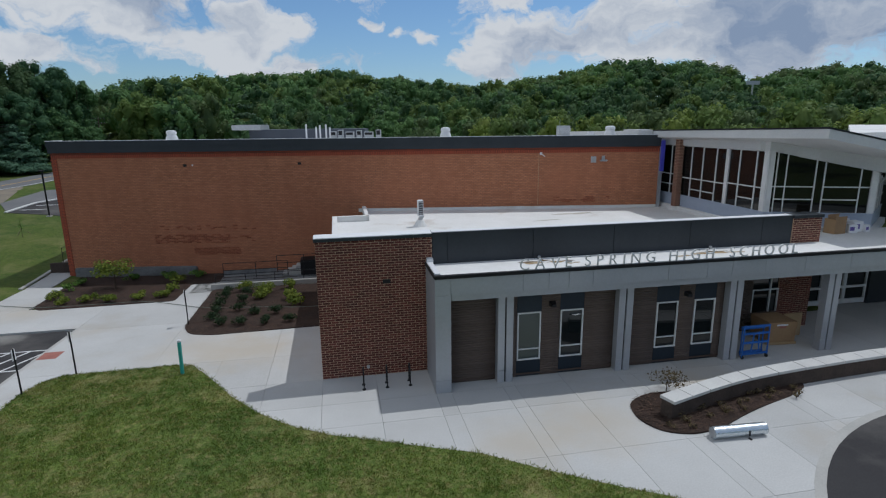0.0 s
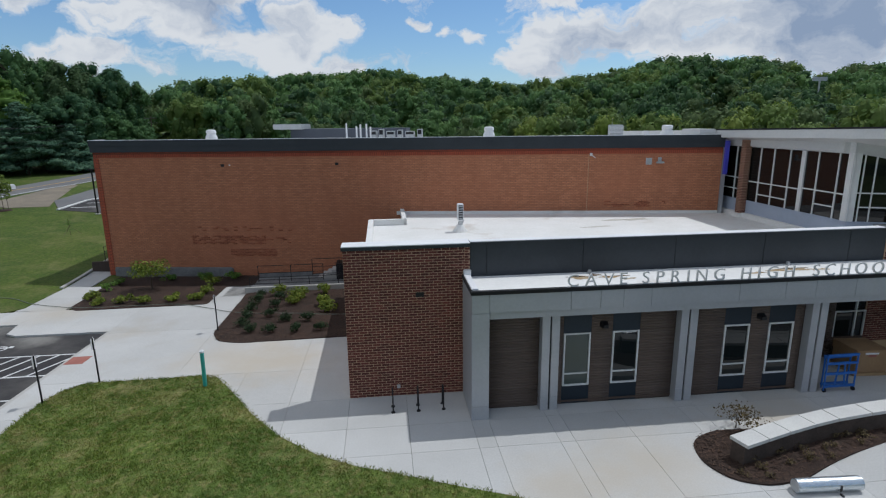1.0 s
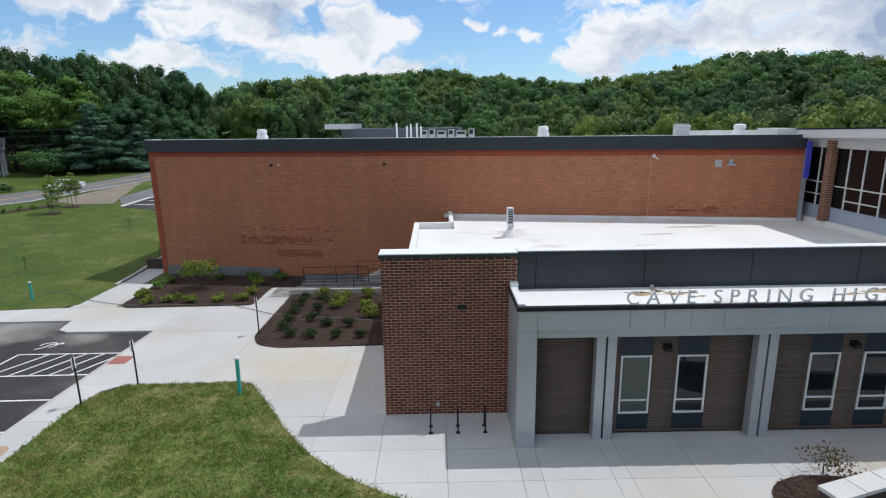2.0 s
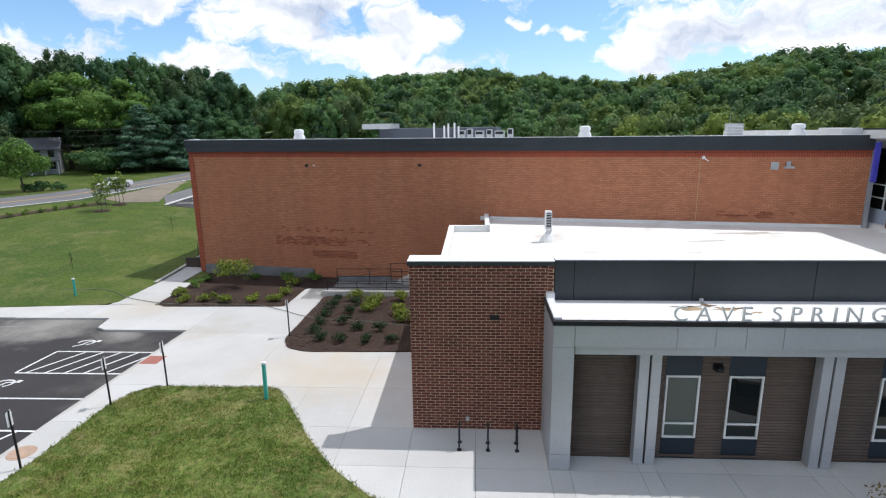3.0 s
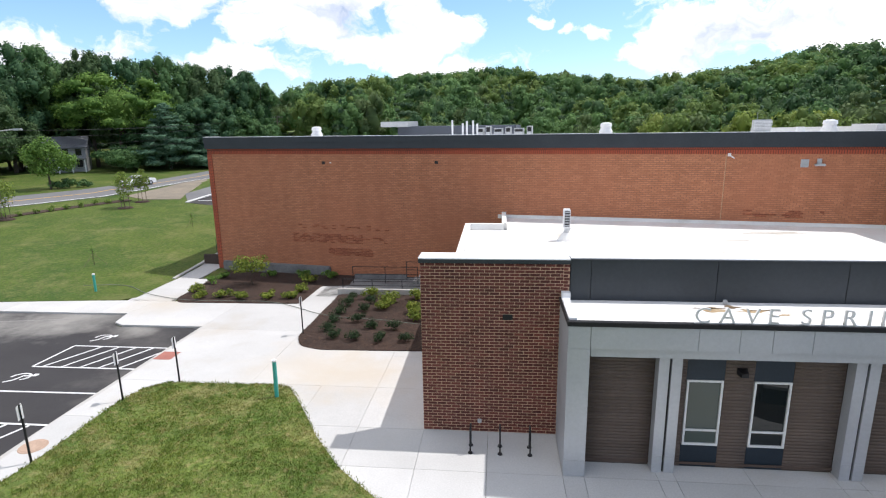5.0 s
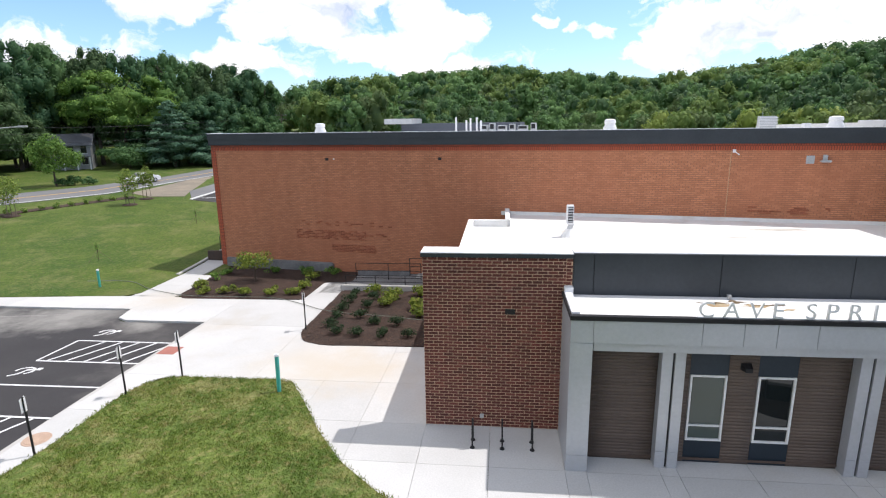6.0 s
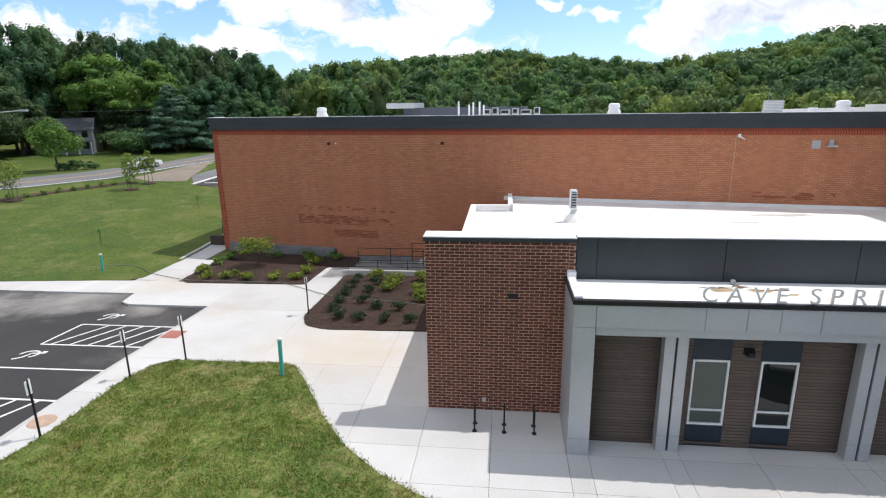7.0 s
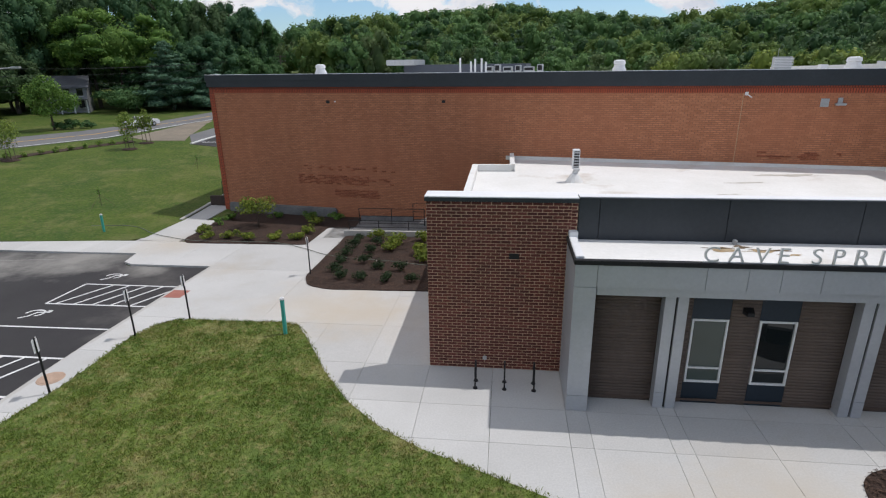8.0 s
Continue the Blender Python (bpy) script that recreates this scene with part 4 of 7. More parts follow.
def glazed(a, b, bays_u, cross, flat=True):
    """A glazed wall from a to b: a panel below, mullions at the given distances, rails at heights (u0, u1, z)."""
    d = (b - a)
    L = d.length
    ang = math.atan2(d.y, d.x)
    wall = part("window", boxes((0, 0.04, 5.5, L, 0.10, 7.9 if not flat else 9.2)), M["hall_pane"], hall, "tall dark window wall with white mullions")
    m = Matrix.Translation(a) @ Matrix.Rotation(ang, 4, "Z")
    if not flat:
        bm = bmesh.new()
        za, zb = hall_top(a.x, a.y), hall_top(b.x, b.y)
        q = [(0, 7.9), (L, 7.9), (L, zb), (0, za)]
        fr = [bm.verts.new((u, 0.04, z)) for u, z in q]
        bk = [bm.verts.new((u, 0.10, z)) for u, z in q]
        bm.faces.new(fr)
        bm.faces.new(bk[::-1])
        for i in range(4):
            bm.faces.new((fr[i], bk[i], bk[(i + 1) % 4], fr[(i + 1) % 4]))
        bmesh.ops.recalc_face_normals(bm, faces=bm.faces)
        up = part("pane", bm, M["hall_pane"], wall)
    wall.matrix_basis = m
    top = lambda u: (9.2 if flat else hall_top(*(a + d * (u / L)).xy) + 0.03)
    for u, w in bays_u:
        part("mullion", boxes((u - w / 2, -0.05 if w > 0.2 else -0.02, 5.5, u + w / 2, 0.16, top(u))), M["frame"], wall)
    for u0, u1, z in cross:
        part("rail", boxes((u0, -0.015, z - 0.035, u1, 0.05, z + 0.035)), M["frame"], wall)
    low = part("wall_panel", boxes((0, -0.02, 3.9, L, 0.2, 5.46), (-0.02, -0.06, 5.44, L, 0.12, 5.5)), M["blue_panel"], hall, "pale blue-grey panel below the glass")
    low.matrix_basis = m
    ku = part("roof_kerb", boxes((-0.1, -0.35, 4.2, L, -0.022, 4.62), bevel=0.02), M["white_roof"], hall)
    ku.matrix_basis = m


# west wall, from the gym to the corner: distances count from the gym end
glazed(HN, HA, [(0.25, 0.10), (1.9, 0.08), (4.45, 0.08), (5.75, 0.08), (7.2, 0.08), (8.35, 0.32), (9.5, 0.08), (11.0, 0.08), (11.85, 0.45)],
       [(0.3, 2.4, 7.0), (0.3, 2.4, 6.2), (3.5, 8.3, 6.85), (4.45, 7.2, 6.05), (8.5, 11.7, 6.95), (9.5, 11.0, 6.15)])
glazed(HA, HB, [(0.12, 0.4), (0.5, 0.06), (1.05, 0.06), (2.7, 0.07), (3.2, 0.07), (5.2, 0.06), (5.95, 0.35)],
       [(0.3, 2.7, 7.08), (0.5, 2.7, 6.3), (3.2, 5.9, 7.08), (3.2, 5.2, 6.3)], False)
glazed(HB, HC, [(0.1, 0.3), (1.2, 0.07), (2.6, 0.07), (4.0, 0.07)], [(0.1, 5.0, 7.2), (0.1, 5.0, 6.3)], False)
bm = bmesh.new()
prism(bm, [(26.12, 41.9), (26.12, 29.65), (31.8, 27.5), (36, 30.6), (44, 36), (44, 44)], lambda x, y: hall_top(x, y) - 0.05, lambda x, y: hall_roof(x, y) - 0.3)
part("upper_wall", bm, M["hall_paint"], hall)
bm = bmesh.new()
edge = [(24.85, 43.5), (24.85, 24.4), (46, 24.4), (46, 60), (24.85, 60)]
prism(bm, edge, lambda x, y: hall_roof(x, y) - 0.55, lambda x, y: hall_roof(x, y) - 0.06)
part("roof_slab", bm, M["hall_paint"], hall, "sloping white overhanging roof")
bm = bmesh.new()
prism(bm, [(24.82, 43.5), (24.82, 24.37), (46.1, 24.37), (46.1, 24.55), (25.0, 24.55), (25.0, 43.5)], lambda x, y: hall_roof(x, y) - 0.058, lambda x, y: hall_roof(x, y) + 0.03)
part("roof_trim", bm, M["black"], hall, "black roof edge trim")
bm = bmesh.new()
prism(bm, [(25.02, 60), (25.02, 24.57), (46, 24.57), (46, 60)], lambda x, y: hall_roof(x, y) - 0.056, lambda x, y: hall_roof(x, y) + 0.0)
part("roof", bm, M["white_roof"], hall, "white roof membrane")
bm = bmesh.new()
prism(bm, [(25.9, 41.5), (25.9, 30.2), (28.6, 28.4), (31.8, 27.0), (31.8, 41.5)], lambda x, y: hall_top(x, y) - 0.02, lambda x, y: hall_roof(x, y) - 0.5)
part("soffit", bm, M["hall_paint"], hall)
part("roof_end", boxes((23.6, 40.6, 10.07, 24.84, 43.0, 10.42), bevel=0.01), M["hall_paint"], hall)
bm = bmesh.new()
prism(bm, [(36.6, 34.2), (95, 34.2), (95, 80), (85, 80)], 9.3, 10.12)
part("rear_roof", bm, M["white_roof"], hall, "higher white roof behind")
# Solid black block added inside the hall, unseen behind the opaque glass.
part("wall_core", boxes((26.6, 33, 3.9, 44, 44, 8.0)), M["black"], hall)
pil = part("brick_pilaster", boxes((25.62, 38.1, 4.2, 26.05, 38.6, 9.7)), M["mortar"], hall, "red brick pilaster")
v, f = brick_arrays(brick_field(0, 0.5, 4.4, 9.7, 0.25, BH, 0.028), 0.0)
o = from_arrays("brickwork", v, f, M["brick_isl"], pil)
o.matrix_basis = Matrix.Translation((25.62, 38.6, 0)) @ Matrix.Rotation(radians(-90), 4, "Z")
tagged(o, kind="stuff")
v, f = brick_arrays(brick_field(0, 0.43, 4.4, 9.7, 0.215, BH, 0.028), 0.0)
o = from_arrays("brickwork", v, f, M["brick_isl"], pil)
o.matrix_basis = Matrix.Translation((25.62, 38.1, 0))
tagged(o, kind="stuff")
part("pilaster_base", boxes((25.42, 37.95, 4.2, 26.0, 38.75, 4.6), bevel=0.02), M["white_roof"], hall)
part("corner_post", boxes((25.22, 39.95, 4.3, 25.5, 40.3, 9.9)), M["silver"], hall)
part("film_strip", boxes((25.2, 39.7, 7.2, 25.48, 39.9, 9.6), bevel=0.02), M["blue_film"], hall, "hanging blue protective film")

M["purple"] = surface("purple print", (0.12, 0.08, 0.32), (0.1, 0.07, 0.26), 2, 20, 0.6)
M["hose"] = surface("grey-green hose", (0.16, 0.18, 0.15), (0.13, 0.15, 0.12), 2, 20, 0.6)
CAR_AT = (-50.6, 80.5, -108.4)
M["stain"] = surface("rusty silt stain", (0.34, 0.24, 0.13), (0.48, 0.38, 0.25), 1.6, 14, 0.9, grain=0.3)
M["silt"] = surface("grey roof silt", (0.56, 0.53, 0.48), (0.44, 0.41, 0.36), 1.2, 14, 0.9, grain=0.2)
M["leaf_mid"] = leaf_material("mid green leaves", (0.07, 0.152, 0.029), (0.117, 0.215, 0.038), (0.202, 0.322, 0.065), 0.2)
M["leaf_young"] = leaf_material("light young leaves", (0.11, 0.17, 0.032), (0.20, 0.27, 0.048), (0.29, 0.35, 0.08), 0.12)
M["leaf_lime2"] = leaf_material("young tree leaves", (0.098, 0.174, 0.034), (0.154, 0.246, 0.041), (0.252, 0.348, 0.068), 0.8)
M["sign_ink"] = surface("dark green sign ink", (0.02, 0.10, 0.09), (0.02, 0.08, 0.08), 2, 20, 0.6)
M["seat_brick"] = surface("dark brown split-face block", (0.085, 0.062, 0.05), (0.062, 0.047, 0.038), 1.5, 12, 0.95, bump=0.5, grain=0.3)
M["cap"] = surface("pale cast stone", (0.62, 0.61, 0.58), (0.55, 0.54, 0.52), 0.9, 16, 0.85, bump=0.12, grain=0.1)


# ---- planted beds ----
tagged(sheet("planting_bed", BED_GYM, 0.6, 0.035, M["mulch"], 0.1, wob=0.05), "dark mulched planting bed beside the gym", "planting bed", kind="structure")
tagged(sheet("planting_bed", BED_STAIR, 0.6, 0.04, M["mulch"], 0.1, wob=0.06), "brown mulched planting bed below the steps", "planting bed", kind="structure")
tagged(sheet("planting_bed", BED_WALL, 0.5, 0.05, M["mulch"], 0.1, wob=0.08), "brown mulched planting bed round the seat wall", "planting bed", kind="structure")


def bits(name, poly, n, size, material, label, dz=0.05, seed=1):
    """Small flat chips scattered over a polygon."""
    rng = np.random.default_rng(seed)
    xs, ys = [p[0] for p in poly], [p[1] for p in poly]
    v, f = [], []
    while len(f) < n:
        x, y = rng.uniform(min(xs), max(xs)), rng.uniform(min(ys), max(ys))
        if not inside(poly, x, y):
            continue
        z = zg(x, y) + dz + rng.uniform(0, 0.02)
        a, l, w = rng.uniform(0, 6.28), size * rng.uniform(0.5, 1.4), size * rng.uniform(0.15, 0.4)
        c, s, k = math.cos(a), math.sin(a), rng.uniform(-0.35, 0.35)
        i = len(v)
        for u, t in ((-l, -w), (l, -w), (l, w), (-l, w)):
            v.append((x + u * c - t * s, y + u * s + t * c, z + u * k + 0.3 * size))
        f.append((i, i + 1, i + 2, i + 3))
    return tagged(from_arrays(name, v, f, material), label, "mulch", kind="stuff")


chip = surface("bark chips", (0.085, 0.05, 0.034), (0.045, 0.028, 0.02), 2.0, 20, 0.95, grain=0.4, island=0.55, bump=0)
bits("mulch_chips", BED_STAIR, 5200, 0.06, chip, "loose brown bark chips", 0.05, 3)
bits("mulch_chips", BED_WALL, 2600, 0.05, chip, "loose brown bark chips", 0.06, 4)
bits("mulch_chips", BED_GYM, 3500, 0.06, chip, "loose dark bark chips", 0.05, 5)


# ---- foliage ----
def leaf_quads(rng, lobes, n, size, up=0.25, jitter=0.45, shell=(0.62, 1.12), low=-1.0):
    """n leaf clumps on the skins of the lobes (x, y, z, rx, ry, rz), none on undersides steeper than low."""
    L = np.asarray(lobes, float)
    w = L[:, 3] * L[:, 5]
    pick = rng.choice(len(L), n, p=w / w.sum())
    d = rng.normal(size=(n, 3))
    d /= np.linalg.norm(d, axis=1, keepdims=True)
    d[:, 2] = np.where(d[:, 2] < low, -d[:, 2], d[:, 2])
    rad = rng.uniform(*shell, (n, 1))
    p = L[pick, :3] + d * L[pick, 3:] * rad
    nrm = d + rng.normal(size=(n, 3)) * jitter + np.array([0, 0, up])
    nrm /= np.linalg.norm(nrm, axis=1, keepdims=True)
    t = np.cross(nrm, rng.normal(size=(n, 3)))
    t /= np.linalg.norm(t, axis=1, keepdims=True)
    b = np.cross(nrm, t)
    s = size * rng.uniform(0.55, 1.35, (n, 1))
    q = np.stack([p - t * s, p - b * s * 0.62 + nrm * s * 0.12, p + t * s, p + b * s * 0.62 + nrm * s * 0.12], 1)
    return q.reshape(-1, 3), np.arange(4 * n).reshape(-1, 4)


def cores(lobes, k=0.78, rings=3, seg=5):
    """A closed rough body inside each lobe, so that no light shows through it."""
    v, f = [], []
    for x, y, z, rx, ry, rz in lobes:
        n0 = len(v)
        for i in range(rings):
            th = math.pi * (0.12 + 0.76 * i / (rings - 1))
            for j in range(seg):
                a = 2 * math.pi * (j + 0.5 * (i % 2)) / seg
                v.append((x + rx * k * math.sin(th) * math.cos(a), y + ry * k * math.sin(th) * math.sin(a), z + rz * k * math.cos(th)))
        for i in range(rings - 1):
            for j in range(seg):
                a, b = n0 + i * seg + j, n0 + i * seg + (j + 1) % seg
                f.append((a, a + seg, b + seg, b))
        for j in range(1, seg - 2, 2):
            f.append((n0, n0 + j, n0 + j + 1, n0 + j + 2))
    return np.array(v), np.array(f)


def joined(*vf):
    vs, fs, n = [], [], 0
    for v, f in vf:
        vs.append(v)
        fs.append(np.asarray(f) + n)
        n += len(v)
    return np.concatenate(vs), np.concatenate(fs)


def crown_lobes(rng, h, w, base, count, lump=0.3):
    """Lobes of a broad crown from height base to h, w wide."""
    out = []
    cz, rz, r = (base + h) / 2, (h - base) / 2, w / 2
    out.append((0, 0, cz, r * 0.62, r * 0.62, rz * 0.72))
    for i in range(count):
        a, e = rng.uniform(0, 6.283), math.asin(rng.uniform(-0.75, 1.0))
        k = lump * rng.uniform(0.75, 1.25)
        s = 1 - k * 0.75
        k2 = k * rng.uniform(0.7, 1.25)
        out.append((r * s * math.cos(e) * math.cos(a), r * s * math.cos(e) * math.sin(a), cz + rz * s * math.sin(e), r * k2 * 1.15, r * k * 1.15, rz * k2 * 0.95))
    return out


def conifer_lobes(rng, tiers=7):
    """Flat drooping tiers of a conifer of height 1."""
    out = []
    for i in range(tiers):
        u = i / (tiers - 1)
        r = 0.20 * (1 - u) + 0.02
        for j in range(4 if u < 0.6 else 2):
            a = rng.uniform(0, 6.283)
            out.append((r * 0.6 * math.cos(a), r * 0.6 * math.sin(a), 0.15 + 0.82 * u, r * 0.62, r * 0.62, 0.05))
    return out


WOOD_TINTS = [M["leaf_forest"], M["leaf_wood_dark"], M["leaf_wood_yellow"], M["leaf_wood_olive"], M["leaf_wood_blue"]]


def woodland():
    rng = np.random.default_rng(11)

    def crowns(n, lobes_n, lump, quads, size, low, k=0.76):
        out = []
        for i in range(n):
            lobes = crown_lobes(rng, 1.0, rng.uniform(0.58, 0.8), rng.uniform(0.10, 0.22), lobes_n, lump)
            out.append(joined(leaf_quads(rng, lobes, quads, size, 0.35, 0.48, (0.76, 1.07), low), cores(lobes, k, 3, 5)))
        return out

    far, near = crowns(8, 15, 0.30, 340, 0.032, -0.15), crowns(6, 20, 0.27, 700, 0.0245, -0.3)
    firs = []
    for i in range(3):
        lobes = conifer_lobes(rng)
        firs.append(joined(leaf_quads(rng, lobes, 700, 0.026, 0.3, 0.35, (0.7, 1.15), -0.4), cores(lobes, 0.7)))
    fine_kinds, plain_kinds = crowns(5, 18, 0.28, 680, 0.028, -0.4), crowns(4, 10, 0.32, 120, 0.06, -1.0)
    vs, fs, tint, n, made = [], [], [], 0, 0
    while made < 1450:
        a = rng.uniform(-62, 64)
        r = math.sqrt(rng.uniform(128 ** 2, 300 ** 2))
        if made > 1000:
            a, r = rng.uniform(-26, 62), rng.uniform(255, 292)
        if made > 1330:
            a, r = rng.uniform(16, 44), rng.uniform(150, 250)
        x, y = r * math.sin(radians(a)), r * math.cos(radians(a))
        fir = rng.random() < (0.30 if r < 190 else 0.0)
        v, f = firs[int(rng.integers(3))] if fir else far[int(rng.integers(8))] if r > 195 else near[int(rng.integers(6))]
        h = rng.uniform(12.5, 18.0)
        if r < 150:
            h *= 0.86
        z0 = zg(x, y) + hill(x, y) - 0.6
        h = min(h, (11.2 + (crest(x, y) - 11.2) * r / 270) * rng.uniform(0.965, 1.05) - z0)
        made += 1
        if h < 3.5:
            continue
        t = rng.uniform(0, 6.283)
        c, s = math.cos(t), math.sin(t)
        k = max(h, 10.0) * rng.uniform(0.85, 1.2)
        q = np.stack([(v[:, 0] * c - v[:, 1] * s) * k + x, (v[:, 0] * s + v[:, 1] * c) * k + y, v[:, 2] * h + z0], 1)
        vs.append(q)
        fs.append(f + n)
        tint.append(np.full(len(f), 4 if fir else int(rng.choice(4, p=(0.40, 0.28, 0.16, 0.16))), np.int32))
        n += len(q)
    ob = from_arrays("woodland", np.concatenate(vs), np.concatenate(fs), WOOD_TINTS[0])
    for m in WOOD_TINTS[1:]:
        ob.data.materials.append(m)
    ob.data.polygons.foreach_set("material_index", np.concatenate(tint))
    tagged(ob, "dense green broadleaf woodland covering the hills", "woodland", kind="stuff")
    # lighter young growth along the foot of the wood
    vs, fs, tint, n = [], [], [], 0
    for i in range(110):
        a = rng.uniform(14, 60)
        r = rng.uniform(104, 126)
        x, y = r * math.sin(radians(a)), r * math.cos(radians(a))
        v, f = fine_kinds[int(rng.integers(5))]
        h = rng.uniform(8.8, 13.8) + (1.5 if a > 31 else 0)
        k = h * rng.uniform(0.7, 1.0)
        vs.append(np.stack([v[:, 0] * k + x, v[:, 1] * k + y, v[:, 2] * h + zg(x, y) - 0.4], 1))
        fs.append(f + n)
        tint.append(np.full(len(f), int(rng.integers(3)), np.int32))
        n += len(v)
    ob = from_arrays("young_trees", np.concatenate(vs), np.concatenate(fs), M["leaf_young"])
    for m in (M["leaf_wood_yellow"], M["leaf_wood_olive"]):
        ob.data.materials.append(m)
    ob.data.polygons.foreach_set("material_index", np.concatenate(tint))
    tagged(ob, "lighter yellow-green young trees below the wood", "woodland", kind="stuff")
    # trees on the far side, behind the viewer
    vs, fs, n = [], [], 0
    for i in range(160):
        a = rng.uniform(75, 285)
        r = rng.uniform(70, 110)
        x, y = r * math.sin(radians(a)), r * math.cos(radians(a))
        v, f = plain_kinds[int(rng.integers(4))]
        h = rng.uniform(9, 15)
        vs.append(np.stack([v[:, 0] * h + x, v[:, 1] * h + y, v[:, 2] * h], 1))
        fs.append(f + n)
        n += len(v)
    ob = from_arrays("woodland", np.concatenate(vs), np.concatenate(fs), M["leaf_forest"])
    tagged(ob, "belt of green trees across the road", "woodland", kind="stuff")


woodland()


def limb_mesh(rng, h, r, base, spread):
    """A tapered trunk with a few limbs."""
    bm = bmesh.new()
    p, q = Vector((0, 0, -0.2)), None
    for i in range(4):
        t = (i + 1) / 4
        q = Vector((rng.normal() * 0.015 * h, rng.normal() * 0.015 * h, h * 0.72 * t))
        rod(bm, p, q, r * (1 - 0.2 * i), r * (1 - 0.2 * (i + 1)), 9)
        if i:
            for k in range(2):
                a = rng.uniform(0, 6.283)
                e = q + Vector((math.cos(a) * spread * 0.6, math.sin(a) * spread * 0.6, h * 0.16))
                rod(bm, q, e, r * 0.4, r * 0.12, 6)
        p = q
    return bm


def broadleaf(name, label, at, h, w, base, quads, size, material, seed, lobes=16, lump=0.3, trunk=0.2, category="tree", group=""):
    rng = np.random.default_rng(seed)
    x, y = at
    t = thing(name, label, category, (x, y, zg(x, y) + 0.02), group=group)
    lb = crown_lobes(rng, h, w, base, lobes, lump)
    part("trunk", limb_mesh(rng, h, trunk, base, w * 0.5), M["bark"], t)
    if h > 7:
        v, f = joined(leaf_quads(rng, lb, quads, size, 0.3, 0.5, (0.70, 1.09)), cores(lb, 0.72, 4, 7))
    else:
        v, f = leaf_quads(rng, lb, quads, size)
    from_arrays("crown", v, f, material, t)
    return t


# tall trees across the road
BELT = [(-47.5, 126, 25.0, 13), (-45.0, 128, 25.3, 12), (-43.0, 133, 25.4, 12), (-41.0, 131, 25.6, 12), (-39.0, 134, 25.6, 11), (-37.2, 138, 23.4, 9), (-35.6, 130, 25.2, 9), (-33.4, 133, 24.7, 11), (-31.4, 136, 24.0, 9), (-29.9, 131, 24.4, 10), (-28.0, 134, 23.4, 10), (-26.3, 131, 22.6, 10), (-24.8, 133, 22.6, 11), (-23.2, 132, 21.6, 10), (-21.8, 131, 19.4, 8)]
LOW_BELT = [(-46.5, 118, 17.5, 13), (-43.4, 119, 18.5, 12), (-28.6, 123, 15.0, 11), (-26.4, 124, 16.5, 11), (-24.2, 126, 14.0, 10), (-22.4, 127, 12.0, 9), (-41.2, 127, 13.0, 10)]
BELT_TINTS = [M["leaf_tree"], M["leaf_belt_dark"], M["leaf_tree"], M["leaf_belt_brown"], M["leaf_belt_dark"]]
for i, (a, r, top, w) in enumerate(BELT + LOW_BELT):
    x, y = r * math.sin(radians(a)), r * math.cos(radians(a))
    h = 1.02 * (top - zg(x, y))
    broadleaf("tree", "tall dark green broadleaf tree beyond the road", (x, y), h, w, h * 0.10, 9000, 0.235, BELT_TINTS[(i * 3) % 5], 100 + i, 70, 0.19, 0.4, group="trees beyond the road")
broadleaf("tree", "broad lighter green tree beyond the road", (-71.0, 107.0), 18.0, 21.0, 4.5, 15000, 0.23, M["leaf_mid"], 151, 90, 0.16, 0.4, group="trees beyond the road")
broadleaf("tree", "small rounded tree on the grass beyond the road", (-61.0, 76.6), 7.0, 6.6, 1.2, 5600, 0.15, M["leaf_mid"], 152, 20, 0.28, 0.16)
broadleaf("bush", "wide dark green bush beyond the road", (-66.5, 100.5), 4.6, 10.0, 0.2, 5200, 0.19, M["leaf_tree"], 153, 20, 0.30, 0.1, category="bush")
for i, (x, y, h) in enumerate(((-60.5, 77.2, 1.2), (-59.3, 78.0, 1.4), (-58.0, 79.0, 1.1))):
    broadleaf("bush", "low dark bush at the road's edge", (x, y), h, 2.2, 0.0, 500, 0.14, M["leaf_tree"], 160 + i, 8, 0.35, 0.05, category="bush")


def pine(at, h, w, seed):
    rng = np.random.default_rng(seed)
    t = thing("pine_tree", "bluish green spreading pine beyond the road", "tree", (*at, zg(*at) + 0.02))
    bm = bmesh.new()
    rod(bm, (0, 0, -0.3), (0, 0, h * 0.95), 0.28, 0.05, 9)
    part("trunk", bm, M["bark"], t)
    lb = [(0, 0, h * 0.5, w * 0.10, w * 0.10, h * 0.42)]
    for i in range(110):
        u = rng.uniform(0, 1) ** 1.15
        z = h * (0.10 + 0.88 * u)
        r = w / 2 * (1 - u) ** 0.62 * rng.uniform(0.35, 1.0)
        a = rng.uniform(0, 6.283)
        k = 0.45 + 0.75 * (1 - u)
        lb.append((r * math.cos(a), r * math.sin(a), z, k * 1.35, k * 1.35, k * 0.42))
    v, f = joined(leaf_quads(rng, lb, 16000, 0.17, 0.5, 0.35, (0.75, 1.2)), cores(lb, 0.72))
    from_arrays("crown", v, f, M["leaf_pine"], t)


broadleaf("tree", "dark green tree overhanging the house", (-88.0, 99.0), 12.5, 11.0, 2.6, 7000, 0.22, M["leaf_belt_dark"], 154, 30, 0.25, 0.3, group="trees beyond the road")
broadleaf("tree", "dark green tree beside the house", (-66.5, 108.5), 9.5, 9.0, 1.2, 6000, 0.22, M["leaf_belt_dark"], 155, 26, 0.26, 0.3, group="trees beyond the road")
pine((-59.5, 103.5), 12.2, 12.5, 170)
pine((-53.5, 107.0), 8.5, 7.5, 171)


